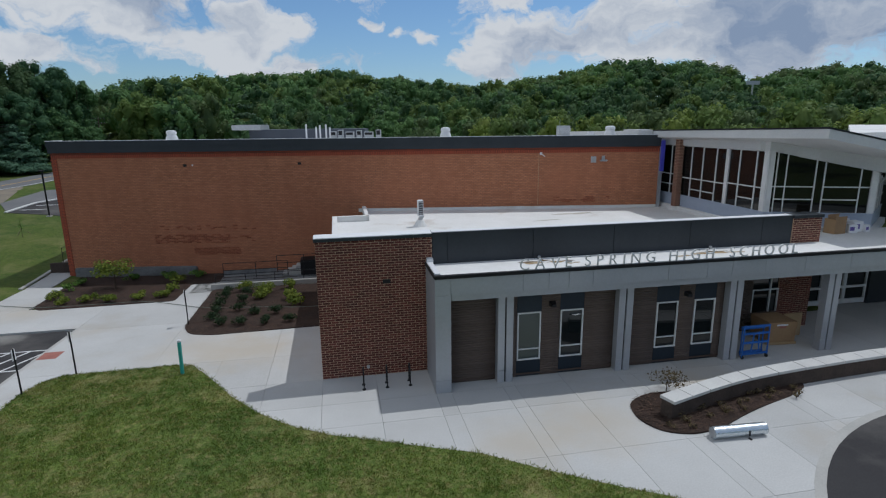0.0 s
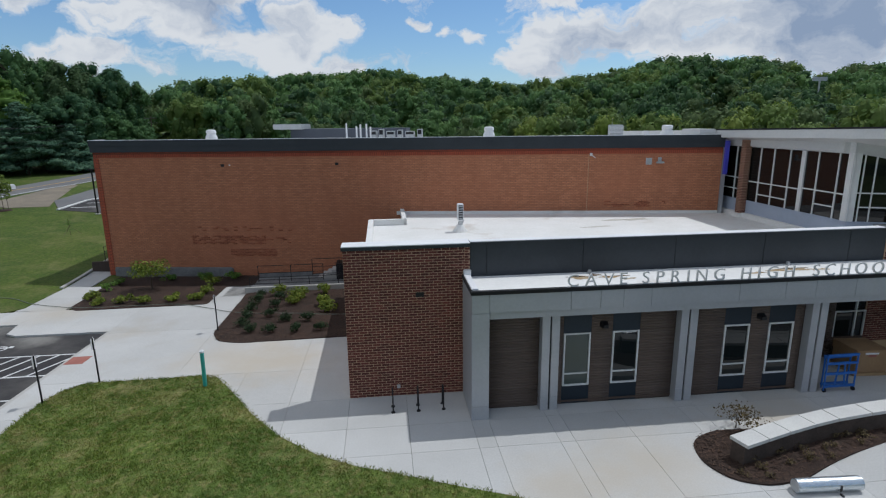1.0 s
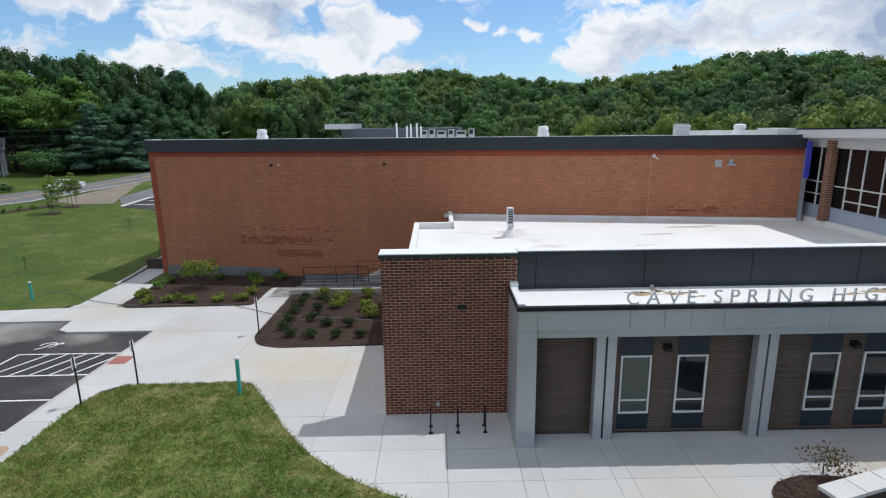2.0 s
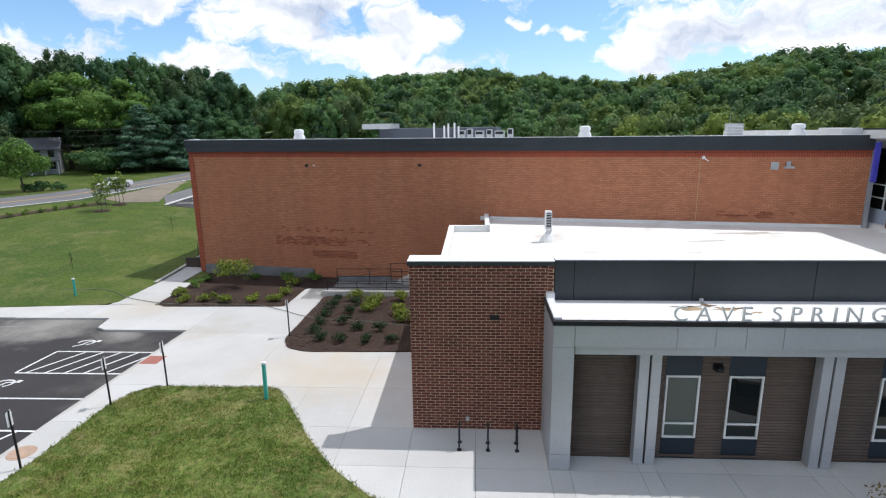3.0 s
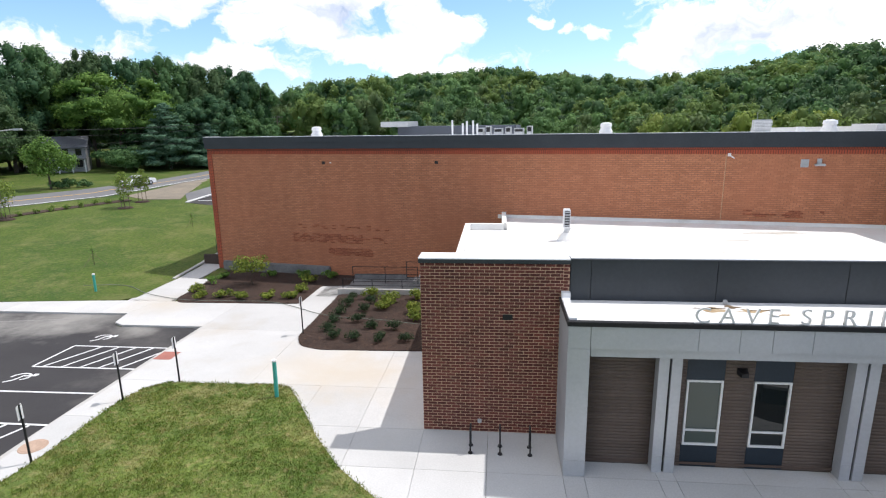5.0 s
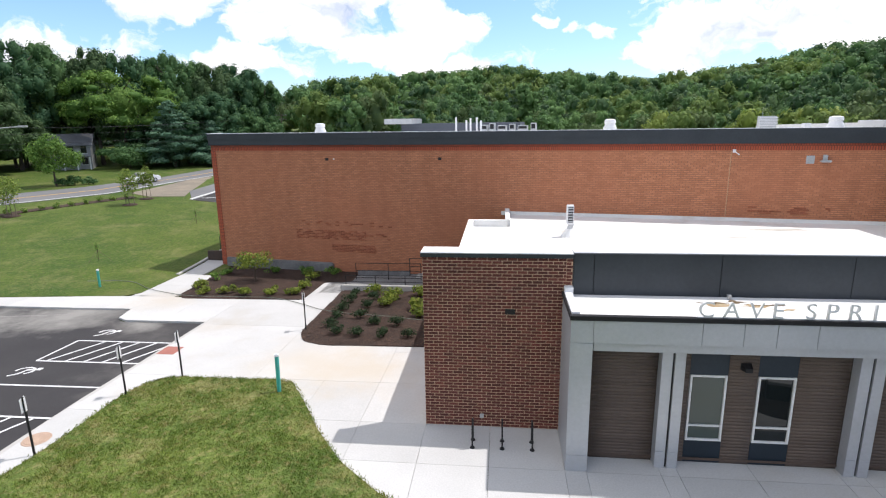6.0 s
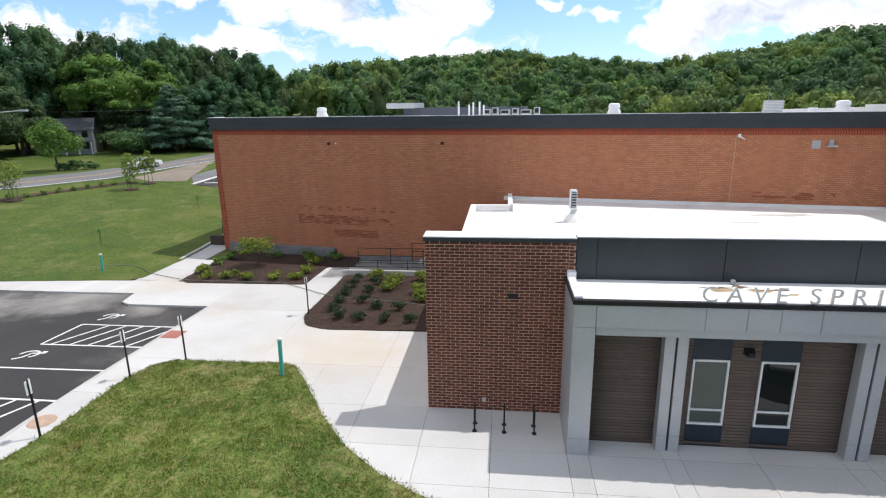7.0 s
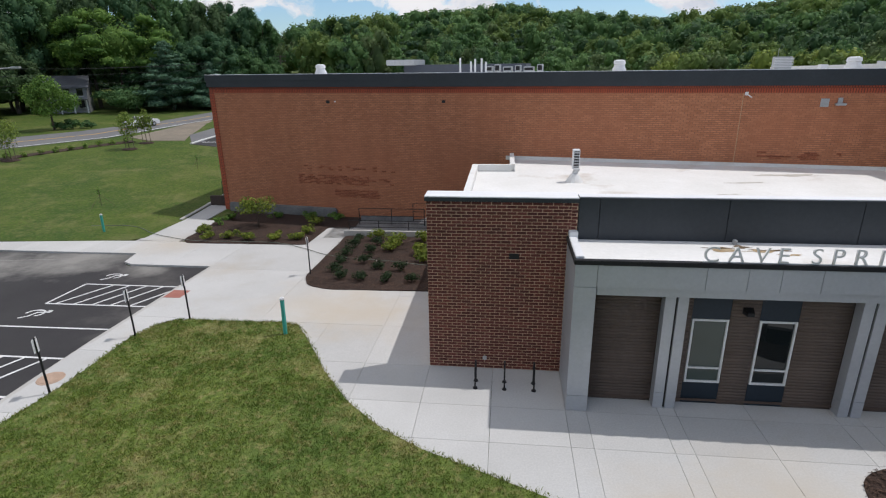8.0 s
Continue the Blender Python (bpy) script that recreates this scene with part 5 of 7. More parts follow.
def young_tree(at, h, w, seed):
    t = broadleaf("young_tree", "slender staked young tree on the lawn", at, h, w, h * 0.22, 900, 0.11, M["leaf_young"], seed, 12, 0.34, 0.04, group="young lawn trees")
    for s in (-0.55, 0.55):
        bm = bmesh.new()
        rod(bm, (s, 0.1, 0), (s * 0.9, 0.1, 1.5), 0.03)
        rod(bm, (s * 0.9, 0.1, 1.35), (0, 0, 1.4), 0.008, seg=5)
        part("stake", bm, M["wood"], t)
    bm = bmesh.new()
    bmesh.ops.create_cone(bm, cap_ends=True, segments=20, radius1=0.9, radius2=0.7, depth=0.12, matrix=Matrix.Translation((0, 0, 0.05)))
    part("mulch_ring", bm, M["mulch"], t)


young_tree((-43.1, 66.7), 4.5, 2.3, 201)
young_tree((-43.3, 70.3), 4.3, 2.1, 202)
young_tree((-51.6, 59.1), 4.6, 2.7, 203)
tagged(sheet("roadside_bed", band([(-54.5, 55.5), (-52.3, 61), (-49.5, 65.5), (-45.5, 71)], 0.7), 2.0, 0.07, M["mulch"]), "narrow mulched strip along the lawn's edge", "planting bed", kind="structure")
for i in range(11):
    k = i / 10
    x, y = -54.0 + 8.0 * k, 56.8 + 13.4 * k
    broadleaf("roadside_shrub", "small green shrub in the roadside strip", (x, y), 0.55 + 0.25 * (i % 3) / 2, 0.8, 0.0, 120, 0.09, M["leaf_lime2"], 210 + i, 5, 0.4, 0.02, "shrub", "roadside shrubs")


def shrub(name, label, at, h, w, material, seed, quads, group, size=0.055):
    rng = np.random.default_rng(seed)
    t = thing(name, label, "shrub", (*at, zg(*at) + 0.03), group=group)
    bm = bmesh.new()
    for i in range(5):
        a = rng.uniform(0, 6.283)
        rod(bm, (0, 0, -0.02), (math.cos(a) * w * 0.25, math.sin(a) * w * 0.25, h * 0.7), 0.012, 0.005, 5)
    part("stems", bm, M["bark"], t)
    lb = [(rng.normal() * w * 0.2, rng.normal() * w * 0.2, h * rng.uniform(0.35, 0.72), w * 0.24, w * 0.24, h * 0.26) for i in range(9)]
    v, f = leaf_quads(rng, lb, quads, size, 0.5)
    v[:, 2] = np.maximum(v[:, 2], 0.0)
    from_arrays("foliage", v, f, material, t)


LIME = ((-19.5, 40.4, 0.85), (-18.4, 39.1, 0.8), (-17.0, 39.2, 0.85), (-15.6, 39.0, 0.9), (-13.8, 39.2, 0.8), (-12.35, 39.3, 0.75), (-12.1, 40.8, 0.85), (-12.3, 43.2, 1.05))
for i, (x, y, h) in enumerate(LIME):
    shrub("shrub", "bushy yellow-green shrub in dark mulch", (x, y), h * 0.78, 0.98, M["leaf_lime"], 300 + i, 420, "yellow-green shrubs", 0.075)
for i, (x, y) in enumerate(((-19.6, 42.8), (-19.6, 44.5), (-16.1, 45.0), (-11.3, 45.0), (-13.6, 45.1))):
    shrub("shrub", "dull green loose shrub beside the gym wall", (x, y), 0.6, 1.0, M["leaf_mid"], 320 + i, 320, "green shrubs", 0.075)
DARK = ((-7.95, 39.1), (-7.93, 37.7), (-7.98, 36.1), (-7.86, 34.6), (-7.75, 33.2), (-7.2, 32.0), (-5.98, 31.9), (-4.53, 31.85), (-3.2, 31.8), (-6.5, 34.8), (-5.46, 33.8), (-4.1, 33.6), (-6.6, 38.4), (-6.6, 36.8))
for i, (x, y) in enumerate(DARK):
    shrub("evergreen_shrub", "small dark evergreen shrub in brown mulch", (x, y), 0.62, 0.85, M["leaf_dark"], 340 + i, 420, "evergreen shrubs", 0.05)
for i, (x, y, h, w) in enumerate(((-6.85, 39.9, 0.95, 1.3), (-5.3, 38.4, 1.15, 1.6), (-5.5, 37.3, 0.75, 1.7), (-3.4, 36.5, 1.0, 1.2), (-3.2, 35.2, 1.05, 1.3), (-3.6, 39.4, 1.0, 1.3))):
    shrub("shrub", "large yellow-green shrub in brown mulch", (x, y), h * 0.85, w * 0.8, M["leaf_lime"], 360 + i, 480, "yellow-green shrubs", 0.075)
broadleaf("ornamental_tree", "small round-headed ornamental tree in the gym bed", (-16.4, 42.5), 2.35, 2.7, 0.85, 1300, 0.085, M["leaf_lime"], 380, 12, 0.36, 0.06)
broadleaf("weeping_maple", "small sparse brownish tree beside the seat wall", (13.2, 19.1), 0.85, 1.8, 0.35, 420, 0.05, M["leaf_dry"], 381, 9, 0.4, 0.025)
rng = np.random.default_rng(77)
for i in range(22):
    k = i / 21
    x, y = 11.6 + 6.9 * k + rng.normal() * 0.2, 16.6 + 1.5 * k + rng.normal() * 0.3
    shrub("bedding_plant", "small dry bedding plant in brown mulch", (x, y), 0.28, 0.4, M["leaf_dry"], 400 + i, 60, "bedding plants", 0.035)


# ---- grass blades ----
def blades(name, poly, n, h, label, seed, edge=False, ymin=-99):
    rng = np.random.default_rng(seed)
    xs, ys = [p[0] for p in poly], [p[1] for p in poly]
    pts = []
    if edge:
        m = len(poly)
        for i in range(n):
            j = int(rng.integers(m))
            a, b = Vector(poly[j]), Vector(poly[(j + 1) % m])
            q = a.lerp(b, rng.random())
            if q.y < ymin:
                continue
            nx = Vector((b.y - a.y, a.x - b.x)).normalized() * abs(rng.normal()) * 0.06
            q = q + nx * (-1 if rng.random() < 0.65 else 0.5)
            pts.append((q.x, q.y))
    else:
        while len(pts) < n:
            c = np.stack([rng.uniform(min(xs), max(xs), 4000), rng.uniform(max(min(ys), ymin), max(ys), 4000)], 1)
            pts += [tuple(p) for p in c if inside(poly, *p)]
        pts = pts[:n]
    p = np.array(pts)
    m = len(p)
    z = np.array([zg(x, y) + 0.05 + 0.05 * noise.noise((x * 0.6, y * 0.6, 0.0)) for x, y in p]) - 0.01
    a = rng.uniform(0, 6.283, m)
    tuft = np.array([noise.noise((x * 2.2, y * 2.2, 3.0)) + 0.6 * noise.noise((x * 6.0, y * 6.0, 8.0)) for x, y in p])
    hh = h * rng.uniform(0.5, 1.5, m) * np.clip(1.0 + 0.7 * tuft, 0.4, 1.8)
    w = 0.011 + 0.008 * rng.random(m)
    lean = rng.normal(size=(m, 2)) * hh[:, None] * 0.45
    v = np.empty((m, 3, 3))
    v[:, 0] = np.stack([p[:, 0] - w * np.cos(a), p[:, 1] - w * np.sin(a), z], 1)
    v[:, 1] = np.stack([p[:, 0] + w * np.cos(a), p[:, 1] + w * np.sin(a), z], 1)
    v[:, 2] = np.stack([p[:, 0] + lean[:, 0], p[:, 1] + lean[:, 1], z + hh], 1)
    ob = from_arrays(name, v.reshape(-1, 3), np.arange(3 * m).reshape(-1, 3), M["blade"])
    tagged(ob, label, "grass", kind="stuff")


blades("grass_blades", ISLAND, 210000, 0.055, "short green grass blades of the lawn", 21, ymin=10.5)
blades("grass_fringe", ISLAND, 3200, 0.075, "long ragged grass along the lawn's edge", 22, True, 10)

# ---- parking lot markings ----
lines = [((-15.4, 30.46), (-20.75, 30.46)), ((-20.75, 30.46), (-20.75, 27.75)), ((-15.4, 27.8), (-20.75, 27.75)), ((-15.45, 25.25), (-21.5, 25.15)), ((-15.45, 22.62), (-21.5, 22.6)), ((-15.45, 20.0), (-21.5, 19.95))]
lines += [((-16.3 - 0.95 * i, 30.4), (-17.4 - 0.95 * i + 0.0, 27.8)) for i in range(4)] + [((-15.5, 29.9), (-16.4, 27.8))]
lines += [((-16.2 - 0.95 * i, 22.55), (-17.3 - 0.95 * i, 20.0)) for i in range(4)]
for a, b in lines:
    tagged(sheet("parking_line", band([a, b], 0.055), 3.0, -0.102, M["line_paint"], 0.004), "white painted parking bay line", "road marking", kind="structure")
tagged(sheet("parking_line", band([(-30, 33.6), (-24.5, 34.6)], 0.06), 3.0, -0.102, M["joint"], 0.004), "faded old parking line", "road marking", kind="structure")


def access_mark(x, y):
    pts = []
    for i in range(15):
        a = radians(-60 + 250 * i / 14)
        pts.append((x + 0.42 * math.cos(a), y + 0.36 * math.sin(a)))
    bm = bmesh.new()
    z = -0.1

    def stroke(path, w):
        q = band(path, w)
        n = len(path)
        vs = [bm.verts.new((px_, py_, zg(px_, py_) + z)) for px_, py_ in q]
        for i in range(n - 1):
            bm.faces.new((vs[i], vs[i + 1], vs[2 * n - 2 - i], vs[2 * n - 1 - i]))

    stroke(pts, 0.055)
    stroke([(x + 0.5, y + 0.15), (x + 0.05, y + 0.1), (x - 0.05, y - 0.35), (x - 0.35, y - 0.6)], 0.06)
    stroke([(x + 0.42, y + 0.16), (x + 0.62, y + 0.16), (x + 0.62, y + 0.3), (x + 0.42, y + 0.3)], 0.07)
    bmesh.ops.recalc_face_normals(bm, faces=bm.faces)
    if sum(f.normal.z for f in bm.faces) < 0:
        bmesh.ops.reverse_faces(bm, faces=bm.faces)
    tagged(link("access_symbol", bm, M["line_paint"]), "white painted wheelchair symbol on asphalt", "road marking", kind="structure")


access_mark(-20.1, 31.75)
access_mark(-20.3, 26.6)
tagged(sheet("tactile_pad", [(-15.25, 28.75), (-14.35, 28.75), (-14.35, 29.75), (-15.25, 29.75)], 2.0, 0.008, M["red_pad"], 0.006), "red tactile paving pad at the kerb", "tactile paving", kind="structure")
bm = bmesh.new()
bmesh.ops.create_cone(bm, cap_ends=True, segments=36, radius1=0.46, radius2=0.44, depth=0.02, matrix=Matrix.Translation((-14.72, 21.1, 0.01)))
bmesh.ops.create_cone(bm, cap_ends=True, segments=36, radius1=0.38, radius2=0.37, depth=0.012, matrix=Matrix.Translation((-14.72, 21.1, 0.026)))
tagged(link("manhole_cover", bm, M["rust"]), "round rusty manhole cover in the pavement", "manhole cover")
# kerbs of the lot
tagged(sheet("kerb", [(-15.38, -12), (-15.2, -12), (-15.2, 33.6), (-15.38, 33.5)], 3.0, 0.004, M["kerb"], 0.13), "pale concrete kerb of the parking lot", "kerb", kind="structure")
# low wall and rail beside the gym walk
bm = bmesh.new()
for k in range(7):
    y0, y1 = 44.0 + 2 * k, 45.98 + 2 * k
    prism(bm, [(-23.56, y0), (-23.32, y0), (-23.32, y1), (-23.56, y1)], -1.2, lambda x, y: zg(-24.0, y) + 0.12)
tagged(link("garden_wall", bm, M["kerb"]), "low pale concrete wall holding back the lawn", "wall", kind="structure")
rail = thing("handrail", "short black metal handrail beside the gym walk", "handrail", (-23.2, 50.4, -0.7))
part("rail", rods([((0, 0, 1.8), (0, 3.5, 1.9)), ((0, 0, 1.4), (0, 3.5, 1.5))], 0.025), M["black"], rail)
for y in (0, 1.75, 3.5):
    part("post", rods([((0, y, 0.0), (0, y, 1.85))], 0.025), M["black"], rail)

# ---- steps and rails behind the bed ----
SZ = -0.6
tagged(link("retaining_wall", boxes((-9.4, 40.5, -1.2, -0.52, 40.75, -0.12), bevel=0.02), M["kerb"]), "low concrete retaining wall above the bed", "wall", kind="structure")
st = thing("entrance_steps", "grey concrete landing and steps beside the gym", "steps", (-9.2, 40.76, SZ))
part("landing", boxes((0, 0, -0.5, 8.6, 4.3, 0.12), bevel=0.02), M["old_concrete"], st)
for i in range(4):
    part("step", boxes((4.6 + 0.34 * i, 2.5, 0.122 + 0.17 * i, 8.4, 3.7, 0.29 + 0.17 * i), bevel=0.015), M["kerb"], st)
part("cheek_wall", boxes((0.0, 3.6, 0.12, 4.0, 3.8, 0.45), bevel=0.02), M["old_concrete"], st)


def railing(x0, x1, y, z, h, label, slope=0.0):
    n = max(2, int(round((x1 - x0) / 2.0)) + 1)
    r = thing("railing", label, "railing", (x0, y, z), group="black railings")
    L = x1 - x0
    for k in (1.0, 0.55, 0.12):
        part("rail", rods([((0, 0, h * k), (L, 0, h * k + slope * L))], 0.024), M["black"], r)
    for i in range(n):
        u = L * i / (n - 1)
        part("post", rods([((u, 0, 0), (u, 0, h + slope * u))], 0.028), M["black"], r)


railing(-9.0, -4.2, 43.2, SZ + 0.1, 1.25, "black metal pipe railing beside the steps")
railing(-9.1, -0.8, 40.85, SZ + 0.1, 1.0, "black metal pipe railing above the bed")
railing(-4.9, -0.9, 42.6, SZ + 0.6, 1.3, "black metal stair railing on the landing")
tagged(link("areaway_box", boxes((-3.2, 43.0, -0.5, -0.7, 44.2, 0.75), bevel=0.03), M["black"]), "dark metal cabinet beside the steps", "cabinet")

# ---- seat wall ----
outer = [(12.02, 16.8), (13.0, 17.1), (14.0, 17.4), (15.2, 17.72), (16.3, 17.96), (17.8, 18.17), (19.3, 18.33), (21.5, 18.52), (23.7, 18.66), (26, 18.72), (28.5, 18.7)]
mid = [(x - 0.1, y + 0.34) for x, y in outer]
seat = thing("seat_wall", "long curved seat wall with pale stone cap", "seat wall", (0, 0, 0))
bm = bmesh.new()
q = band(mid, 0.25)
n = len(mid)
for i in range(n - 1):
    prism(bm, [q[i], q[i + 1], q[2 * n - 2 - i], q[2 * n - 1 - i]], -0.2, 0.70)
part("wall", bm, M["seat_brick"], seat, "dark brown block wall")
fine = []
for i in range(n - 1):
    a, b = Vector(mid[i]), Vector(mid[i + 1])
    k = max(1, int(round((b - a).length / 1.1)))
    fine += [tuple(a.lerp(b, j / k)) for j in range(k)]
fine.append(mid[-1])
q = band(fine, 0.34)
n = len(fine)
for i in range(n - 1):
    bm = bmesh.new()
    g = 0.016
    lerp2 = lambda a, b, t: (a[0] + (b[0] - a[0]) * t, a[1] + (b[1] - a[1]) * t)
    prism(bm, [lerp2(q[i], q[i + 1], g), lerp2(q[i], q[i + 1], 1 - g), lerp2(q[2 * n - 1 - i], q[2 * n - 2 - i], 1 - g), lerp2(q[2 * n - 1 - i], q[2 * n - 2 - i], g)], 0.702, 0.82)
    part("cap_stone", bm, M["cap"], seat)


# ---- signs, posts, racks ----
def parking_sign(x, y, turn, h=2.15):
    s = thing("parking_sign", "black post with a small white parking sign", "sign", (x, y, zg(x, y)), turn, "parking signs")
    part("post", boxes((-0.03, -0.03, 0, 0.03, 0.03, h), bevel=0.006), M["black"], s)
    pl = part("sign_plate", boxes((-0.045, -0.16, h - 0.52, -0.034, 0.16, h - 0.02), bevel=0.004), M["white_paint"], s, "white sign plate")
    part("sign_text", boxes((-0.049, -0.11, h - 0.46, -0.0455, 0.11, h - 0.40), (-0.049, -0.08, h - 0.34, -0.0455, 0.08, h - 0.16)), M["sign_ink"], pl, "plain dark bars")
    part("sign_back", boxes((0.031, -0.05, h - 0.5, 0.04, 0.05, h - 0.02)), M["white_paint"], s)




for x, y, a in ((-13.98, 20.2, 18), (-13.75, 24.5, 14), (-12.4, 26.35, 10), (-9.05, 32.7, 8)):
    parking_sign(x, y, a)


def pipe_post(x, y, h, label):
    t = thing("pipe_post", label, "post", (x, y, zg(x, y)))
    bm = bmesh.new()
    rod(bm, (0, 0, -0.1), (0.02, 0, h), 0.085, 0.085, 18)
    part("pipe", bm, M["teal"], t, smooth=False)
    bm = bmesh.new()
    rod(bm, (0.02, 0, h), (0.021, 0, h + 0.07), 0.1, 0.095, 18)
    rod(bm, (0.021, 0, h + 0.07), (0.021, 0, h + 0.1), 0.05, 0.045, 8)
    part("cap", bm, M["white_paint"], t, "white pipe cap")


pipe_post(-7.5, 25.25, 1.62, "teal plastic standpipe with white cap at the lawn's edge")
pipe_post(-27.1, 40.3, 1.25, "teal plastic standpipe with white cap on the lawn")


def bike_rack(x):
    t = thing("bike_rack", "black steel hoop bike rack on the paving", "bike rack", (x, 22.1, 0.0), group="bike racks")
    pts = [(0, -0.23, 0.0), (0, -0.23, 0.72)] + [(0, -0.23 * math.cos(radians(a)), 0.72 + 0.2 * math.sin(radians(a))) for a in (30, 60, 90, 120, 150)] + [(0, 0.23, 0.72), (0, 0.23, 0.0)]
    part("hoop", rods(list(zip(pts, pts[1:])), 0.028, 10), M["black"], t)
    for y in (-0.23, 0.23):
        bm = bmesh.new()
        bmesh.ops.create_cone(bm, cap_ends=True, segments=16, radius1=0.085, radius2=0.075, depth=0.035, matrix=Matrix.Translation((0, y, 0.018)))
        part("foot_plate", bm, M["black"], t)


for x in (0.66, 1.66, 2.66):
    bike_rack(x)

# ---- lettering on the canopy ----
sign = thing("building_sign", "row of grey metal letters standing on the canopy edge", "sign", (7.2, 20.93, 5.13))
part("rail", boxes((0, 0.0, 0.02, 13.35, 0.03, 0.05)), M["letters"], sign)


def letter(ch, x, h):
    cu = bpy.data.curves.new("letter", "FONT")
    cu.body, cu.size, cu.extrude, cu.offset = ch, h * 1.42, 0.03, -0.003
    tmp = bpy.data.objects.new("letter", cu)
    scene.collection.objects.link(tmp)
    dg = bpy.context.evaluated_depsgraph_get()
    me = bpy.data.meshes.new_from_object(tmp.evaluated_get(dg))
    bpy.data.objects.remove(tmp)
    xs = [v.co.x for v in me.vertices]
    me.transform(Matrix.Translation((-min(xs), 0, 0)))
    me.transform(Matrix.Rotation(radians(90), 4, "X"))
    me.materials.clear()
    me.materials.append(M["letters"])
    ob = new("letter", me)
    ob.parent = sign
    ob.location = (x, 0.0, 0.05)
    return ob, max(xs) - min(xs)


for word, x0, x1 in (("CAVE", 7.22, 9.50), ("SPRING", 10.11, 13.36), ("HIGH", 14.05, 16.22), ("SCHOOL", 17.02, 20.52)):
    made = [letter(ch, 0, 0.47) for ch in word]
    gap = (x1 - x0 - sum(w for _, w in made)) / (len(word) - 1)
    x = x0 - 7.2
    for ob, w in made:
        ob.location.x = x
        x += w + gap
for x in (8.85, 17.6):
    d = thing("roof_drain", "small white roof outlet with rust stain", "roof drain", (x, 23.0, 5.04))
    part("outlet", boxes((-0.06, -0.06, 0, 0.06, 0.06, 0.16), bevel=0.015), M["galv"], d)



def roof_stain(x, y, z, w, d, seed, label, kind="stain"):
    """A thin ragged stain left by standing water."""
    rng = np.random.default_rng(seed)
    bm = bmesh.new()
    rim = []
    for i in range(40):
        a = 2 * math.pi * i / 40
        k = 0.6 + 0.55 * noise.noise((math.cos(a) * 1.7 + seed, math.sin(a) * 1.7, seed * 0.37))
        rim.append(bm.verts.new((x + w / 2 * k * math.cos(a), y + d / 2 * k * math.sin(a) + 0.06 * math.sin(3 * a + seed), z)))
    bm.faces.new(rim)
    o = part("stain", bm, M[kind], entry, label)


roof_stain(8.25, 22.45, 5.046, 1.5, 0.55, 3, "rust-brown water stain")
roof_stain(9.4, 22.4, 5.047, 1.6, 0.5, 8, "rust-brown water stain")
roof_stain(10.1, 22.05, 5.046, 0.9, 0.25, 5, "rust-brown water stain")
M["stain_dark"] = surface("dark wet rust streak", (0.13, 0.085, 0.045), (0.20, 0.14, 0.08), 2.0, 14, 0.7, grain=0.3)
roof_stain(8.95, 22.72, 5.049, 0.75, 0.4, 41, "dark rust streak below the spout", "stain_dark")
roof_stain(9.75, 22.48, 5.050, 2.1, 0.16, 43, "dark rust streak", "stain_dark")
roof_stain(8.2, 22.6, 5.049, 1.5, 0.14, 47, "dark rust streak", "stain_dark")
roof_stain(17.3, 22.5, 5.049, 1.9, 0.15, 53, "dark rust streak", "stain_dark")
roof_stain(17.0, 22.3, 5.046, 2.6, 0.5, 13, "rust-brown water stain")
roof_stain(15.6, 22.1, 5.046, 1.2, 0.3, 17, "rust-brown water stain")
roof_stain(18.4, 22.2, 5.047, 1.3, 0.4, 19, "rust-brown water stain")
roof_stain(17.5, 38.4, 4.324, 5.5, 0.9, 23, "grey-brown ponding stain", "silt")
roof_stain(14.5, 36.2, 4.324, 3.4, 0.5, 29, "grey-brown ponding stain", "silt")
roof_stain(12.6, 33.4, 4.324, 2.0, 0.4, 31, "grey-brown ponding stain", "silt")

# ---- wall fixtures ----
def wall_light(x):
    t = thing("wall_light", "dark bronze wall light above the paving", "lamp", (x, WY, 3.36), group="wall lights")
    bm = bmesh.new()
    prism(bm, [(-0.15, 0.0), (0.15, 0.0), (0.1, -0.26), (-0.1, -0.26)], -0.10, lambda a, b: 0.10 + 0.3 * b)
    part("housing", bm, M["black"], t)


wall_light(9.0)
wall_light(15.6)
tagged(link("wall_vent", boxes((1.72, 23.215, 4.28, 2.06, 23.25, 4.48), bevel=0.01), M["black"]), "small dark wall vent in the brickwork", "vent")
tagged(link("wall_tap", boxes((0.86, 23.2, 0.34, 1.0, 23.25, 0.5), bevel=0.015), M["galv"]), "small metal wall tap box near the ground", "tap")


def on_gym(name, label, category, wx, z, dims, material):
    """A small fixture on the gym's face at world x."""
    u = (wx + 21.55) / math.cos(radians(9.2))
    t = thing(name, label, category, gym_world(u, -0.005, z), GYM_TURN)
    part("body", boxes(dims, bevel=0.01), material, t)
    return t


on_gym("wall_vent", "small dark hole in the brick wall", "vent", -11.57, 8.08, (-0.13, -0.03, -0.1, 0.13, 0.0, 0.1), M["black"])
on_gym("wall_vent", "small dark hole in the brick wall", "vent", -2.85, 8.14, (-0.13, -0.03, -0.1, 0.13, 0.0, 0.1), M["black"])
on_gym("wall_socket", "tiny white box on the brick wall", "box", -11.0, 8.1, (-0.05, -0.06, -0.05, 0.05, 0.0, 0.05), M["white_paint"])
c = on_gym("security_camera", "white security camera high on the gym wall", "camera", 15.85, 8.68, (-0.08, -0.14, -0.1, 0.08, 0.0, 0.1), M["white_paint"])
part("arm", rods([((0.05, -0.1, -0.05), (0.28, -0.2, -0.22))], 0.035), M["white_paint"], c)
